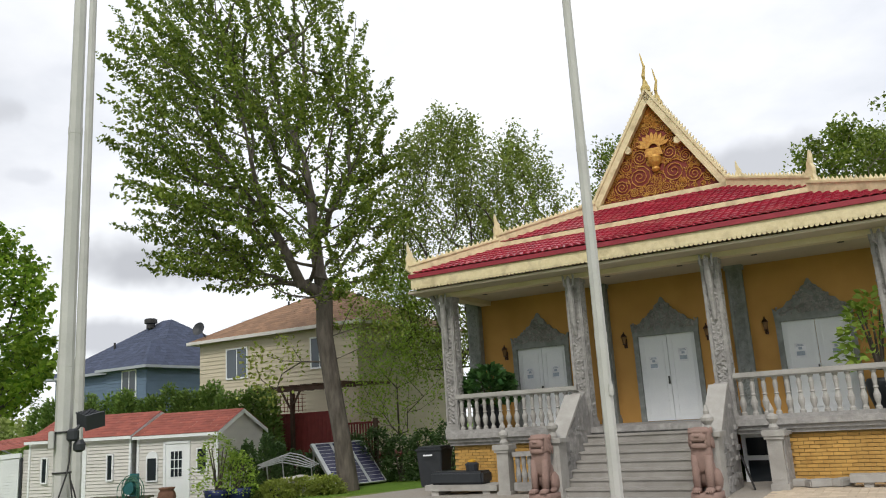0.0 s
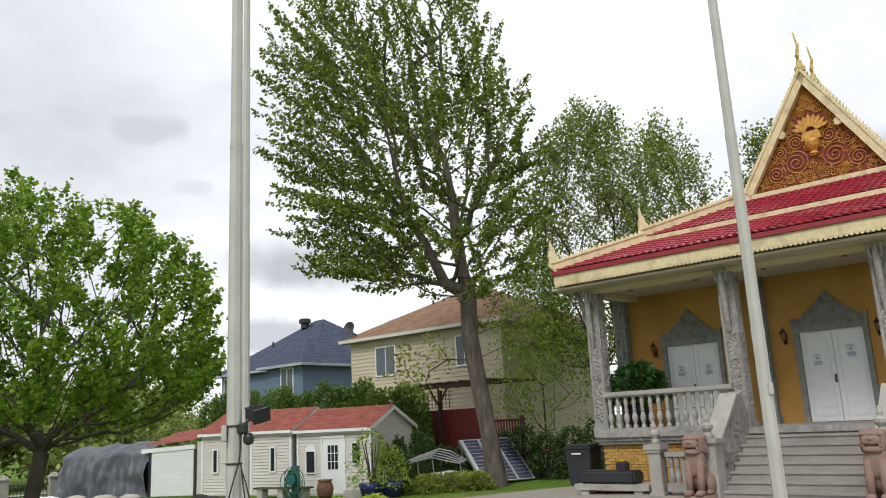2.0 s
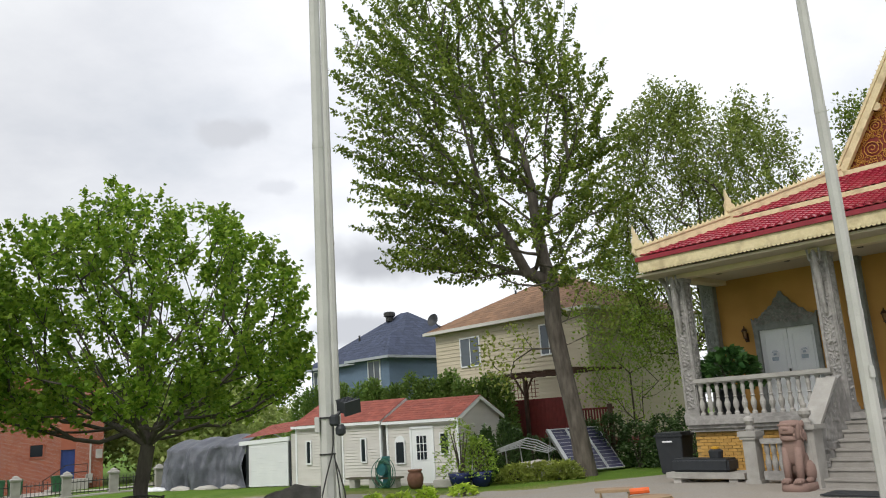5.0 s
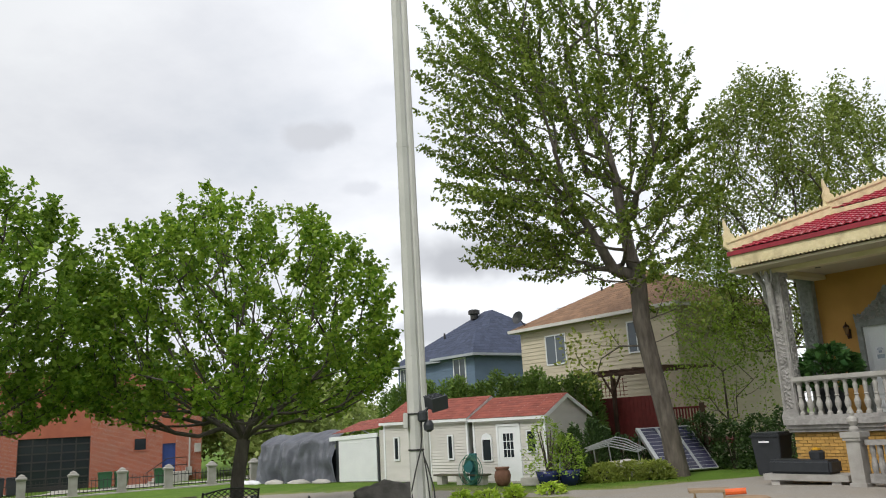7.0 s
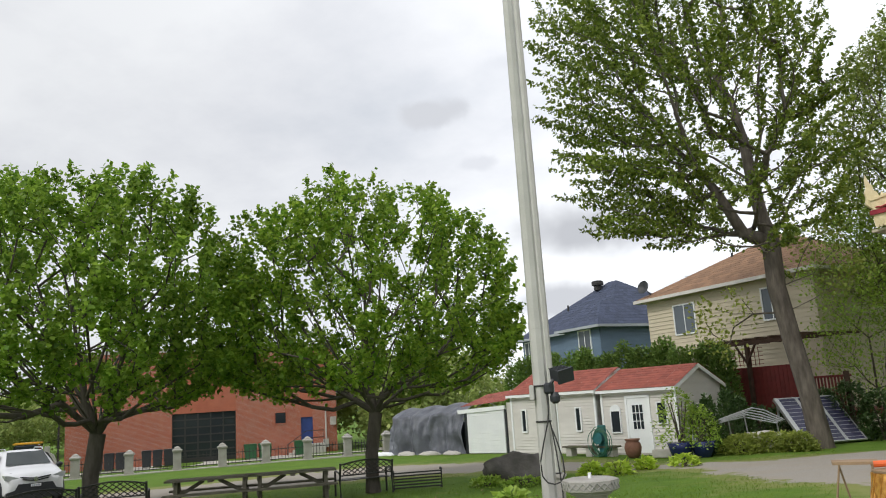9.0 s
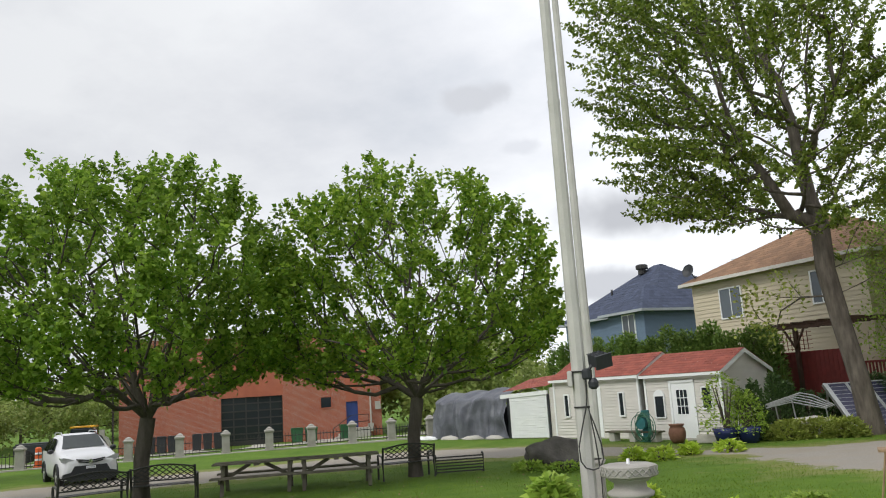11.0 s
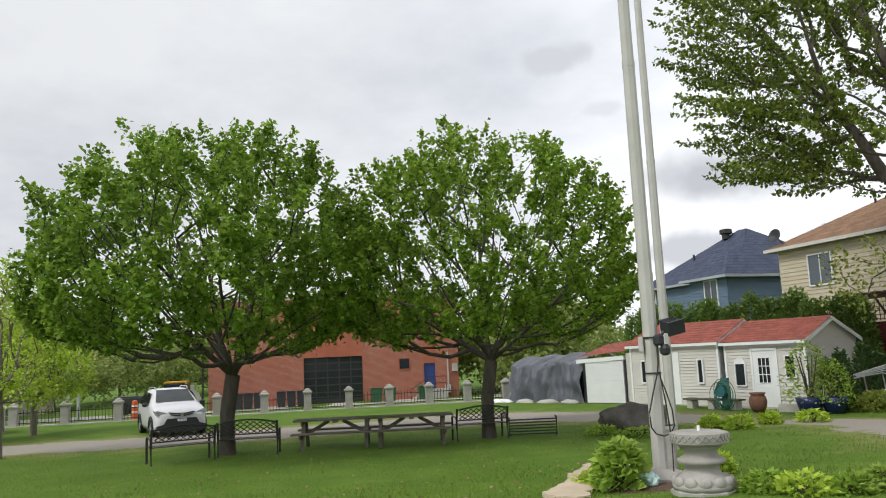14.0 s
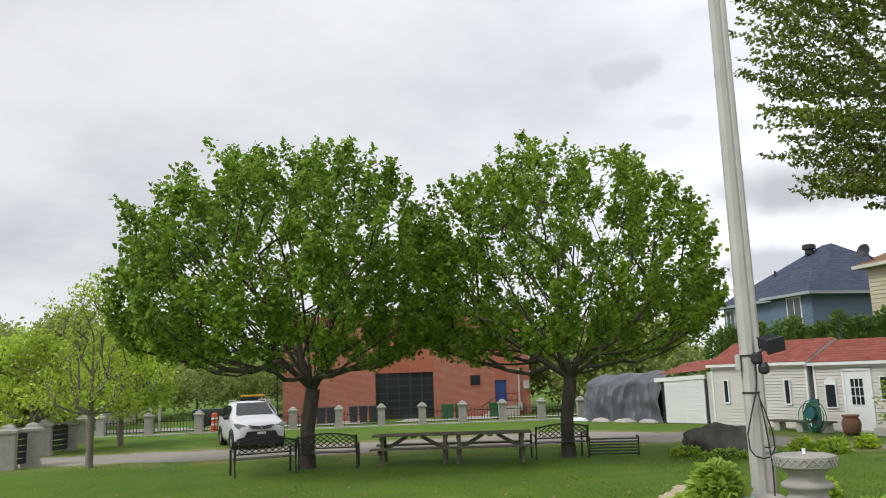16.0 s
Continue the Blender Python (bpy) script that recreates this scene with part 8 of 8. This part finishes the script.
rb = bin_box("wheeled_bin", on(*polar(2.15, 21.8), -20), 0.72, 0.8, 1.1, "black_plastic", "black wheeled bin beside the temple base", "bins")
rb.name = "rubbish_bin"
bm = B()
box(bm, -0.13, 0.13, -0.48, -0.472, 0.86, 0.9)
part("label_bar", bm, M["paper"], rb)
PX = TM @ pose(-9.68, 17.0, -0.03, 0, 0, 0)
pal = thing("pallet_slab", PX, "pale stone slab lying on blocks at the temple base", "slab")
bm = B()
box(bm, -0.95, 1.0, -0.35, 0.35, 0.07, 0.2)
part("slab", bm, M["stone_light"], pal)
bm = B()
for x in (-0.7, 0.7):
    box(bm, x - 0.1, x + 0.1, -0.3, 0.3, -0.05, 0.07)
part("blocks", bm, M["concrete"], pal)
bm = B()
box(bm, -0.85, 0.6, -0.26, 0.26, 0.0, 0.3)
bmesh.ops.bevel(bm, geom=bm.edges[:], offset=0.05, segments=3, affect="EDGES")
solo("black_trough", bm, M["black_plastic"], PX @ pose(0, 0, 0.2), "long black plastic trough on the slab", "trough")
bm = B()
lathe(bm, [(0.15, 0), (0.17, 0.16), (0.1, 0.2)], 12)
bk = solo("black_bucket", bm, M["black_plastic"], PX @ pose(0.2, 0, 0.5), "small black bucket with a yellow lid", "bucket")
bm = B()
lathe(bm, [(0.09, 0.2), (0.1, 0.24), (0.03, 0.26)], 12)
part("lid", bm, M["yellow"], bk)
bm = B()
box(bm, -0.7, 0.7, -0.35, 0.35, 0.0, 0.02)
solo("door_mat", bm, M["black_plastic"], TM @ pose(CX - 0.1, PORCH - 2.95, 0.005), "dark rubber mat at the foot of the stair", "mat")
for k, (x, y, L, a) in enumerate(((-1.95, 17.2, 0.5, 35), (-2.35, 17.25, 0.4, 5), (-1.55, 17.35, 0.45, 60))):
    bm = B()
    box(bm, -L / 2, L / 2, -0.12, 0.12, 0, 0.16)
    bmesh.ops.bevel(bm, geom=bm.edges[:], offset=0.03, segments=2, affect="EDGES")
    solo("stone_offcut", bm, M["stone_light"], TM @ pose(x, y, 0.0, 0, 0, a), "pale stone offcut lying by the base", "stone", "stone offcuts")
bm = B()
box(bm, -1.2, 0.9, -0.2, 0.2, 0.1, 0.24)
for x in (-0.9, 0.5):
    box(bm, x - 0.08, x + 0.08, -0.15, 0.15, 0, 0.1)
solo("stone_beam", bm, M["stone_light"], TM @ pose(-0.2, 17.2, 0.0), "long pale stone beam on blocks by the base", "stone")
bm = B()
tube(bm, [(0, 0, 0), (-0.28, 0.5, 0.62)], 0.02, 5)
solo("leaning_pipe", bm, M["black"], TM @ pose(CX + 2.3, PORCH - 0.9, 0.0), "dark pipe leaning by the basement window", "pipe")

# ---- bricks, pavers and grass last ----
bmb = B()
box(bmb, -0.098, 0.098, -0.02, 0.03, -0.031, 0.031)
bme = bpy.data.meshes.new("brick")
bmb.to_mesh(bme)
bmb.free()
bme.materials.append(M["brick_yellow"])
count = 0
VV, FF = [], []
bv = [tuple(v.co) for v in bme.vertices]
bf = [tuple(p.vertices) for p in bme.polygons]
for x0, x1, base_wall in ((SLAB, CX - 1.56, base_walls[0]), (CX + 2.86, xw[-1] - 0.1, base_walls[1])):
    for j in range(18):
        z = -0.32 + j * 0.075
        n = int((x1 - x0) / 0.208)
        for i in range(n):
            x = x0 + 0.104 + i * 0.208 + (0.104 if j % 2 else 0)
            if x + 0.098 > x1:
                continue
            if count < 300 and z > 0.02 and x < CX - 1.9 + 6:
                o = new("brick", bme)
                o.parent = base_wall
                o.matrix_basis = pose(x, PORCH + 0.118, z)
                count += 1
            else:
                FF += [tuple(q + len(VV) for q in f) for f in bf]
                VV += [(a + x, b + PORCH + 0.118, c + z) for a, b, c in bv]
    mb = bpy.data.meshes.new("bricks")
    mb.from_pydata(VV, [], FF)
    mb.materials.append(M["brick_yellow"])
    o = new("bricks", mb)
    o.parent = base_wall
    tagged(o, kind="stuff")
    VV, FF = [], []

court = thing("pavement", TM, "buff concrete paver forecourt before the temple", "pavement", kind="structure")
bm = B()
box(bm, CX + 2.6, 3.2, 13.5, 17.75, -0.12, -0.012)
part("paver_bed", bm, M["concrete"], court)
bmb = B()
box(bmb, -0.145, 0.145, -0.095, 0.095, -0.02, 0.02)
bmesh.ops.bevel(bmb, geom=[e for e in bmb.edges if all(v.co.z > 0 for v in e.verts)], offset=0.008, segments=1, affect="EDGES")
pme = bpy.data.meshes.new("paver")
bmb.to_mesh(pme)
bmb.free()
pme.materials.append(M["paver"])
for j in range(15):
    for i in range(19):
        o = new("paver", pme)
        o.parent = court
        o.matrix_basis = pose(CX + 2.8 + i * 0.3 + (0.15 if j % 2 else 0), 17.6 - j * 0.2, -0.01, 0, 0, 0)

gr = np.random.default_rng(77)
n = 90000
az = np.radians(gr.uniform(8, 80, n))
dist = 9.0 + 19.0 * gr.uniform(0, 1, n) ** 1.5
x, y = -dist * np.sin(az), dist * np.cos(az)
keep = (gravel_edge(x, y) > 0.15 + 0.5 * gr.normal(size=n).clip(-1, 1) * 0.3)
x, y = x[keep], y[keep]
z = np.array([ground_z(a, b) for a, b in zip(x, y)]) - 0.01
at = np.stack([x, y, z], 1)
head = gr.normal(size=(len(x), 3)) * (0.5, 0.5, 0.2) + (0, 0, 1.0)
s = gr.uniform(0.5, 1.4, len(x))
V, F = leaves(gr, at, head, 0.038 * s, 0.010 * s)
tagged(new("lawn_grass", mesh_np("lawn_grass", V, F, M["grass"])), "short mown grass blades over the lawn", "grass", kind="stuff")
n = 260
az, dist = np.radians(gr.uniform(25, 75, n)), gr.uniform(9.5, 20, n)
at = np.stack([-dist * np.sin(az), dist * np.cos(az), np.array([ground_z(-d * math.sin(a), d * math.cos(a)) for a, d in zip(az, dist)]) + 0.03], 1)
V, F = leaves(gr, at, gr.normal(size=(n, 3)) * (1, 1, 0.2), np.full(n, 0.06), np.full(n, 0.05))
tagged(new("fallen_leaves", mesh_np("fallen_leaves", V, F, M["wood_tan"])), "scattered dry leaves on the lawn", "leaves", kind="stuff")
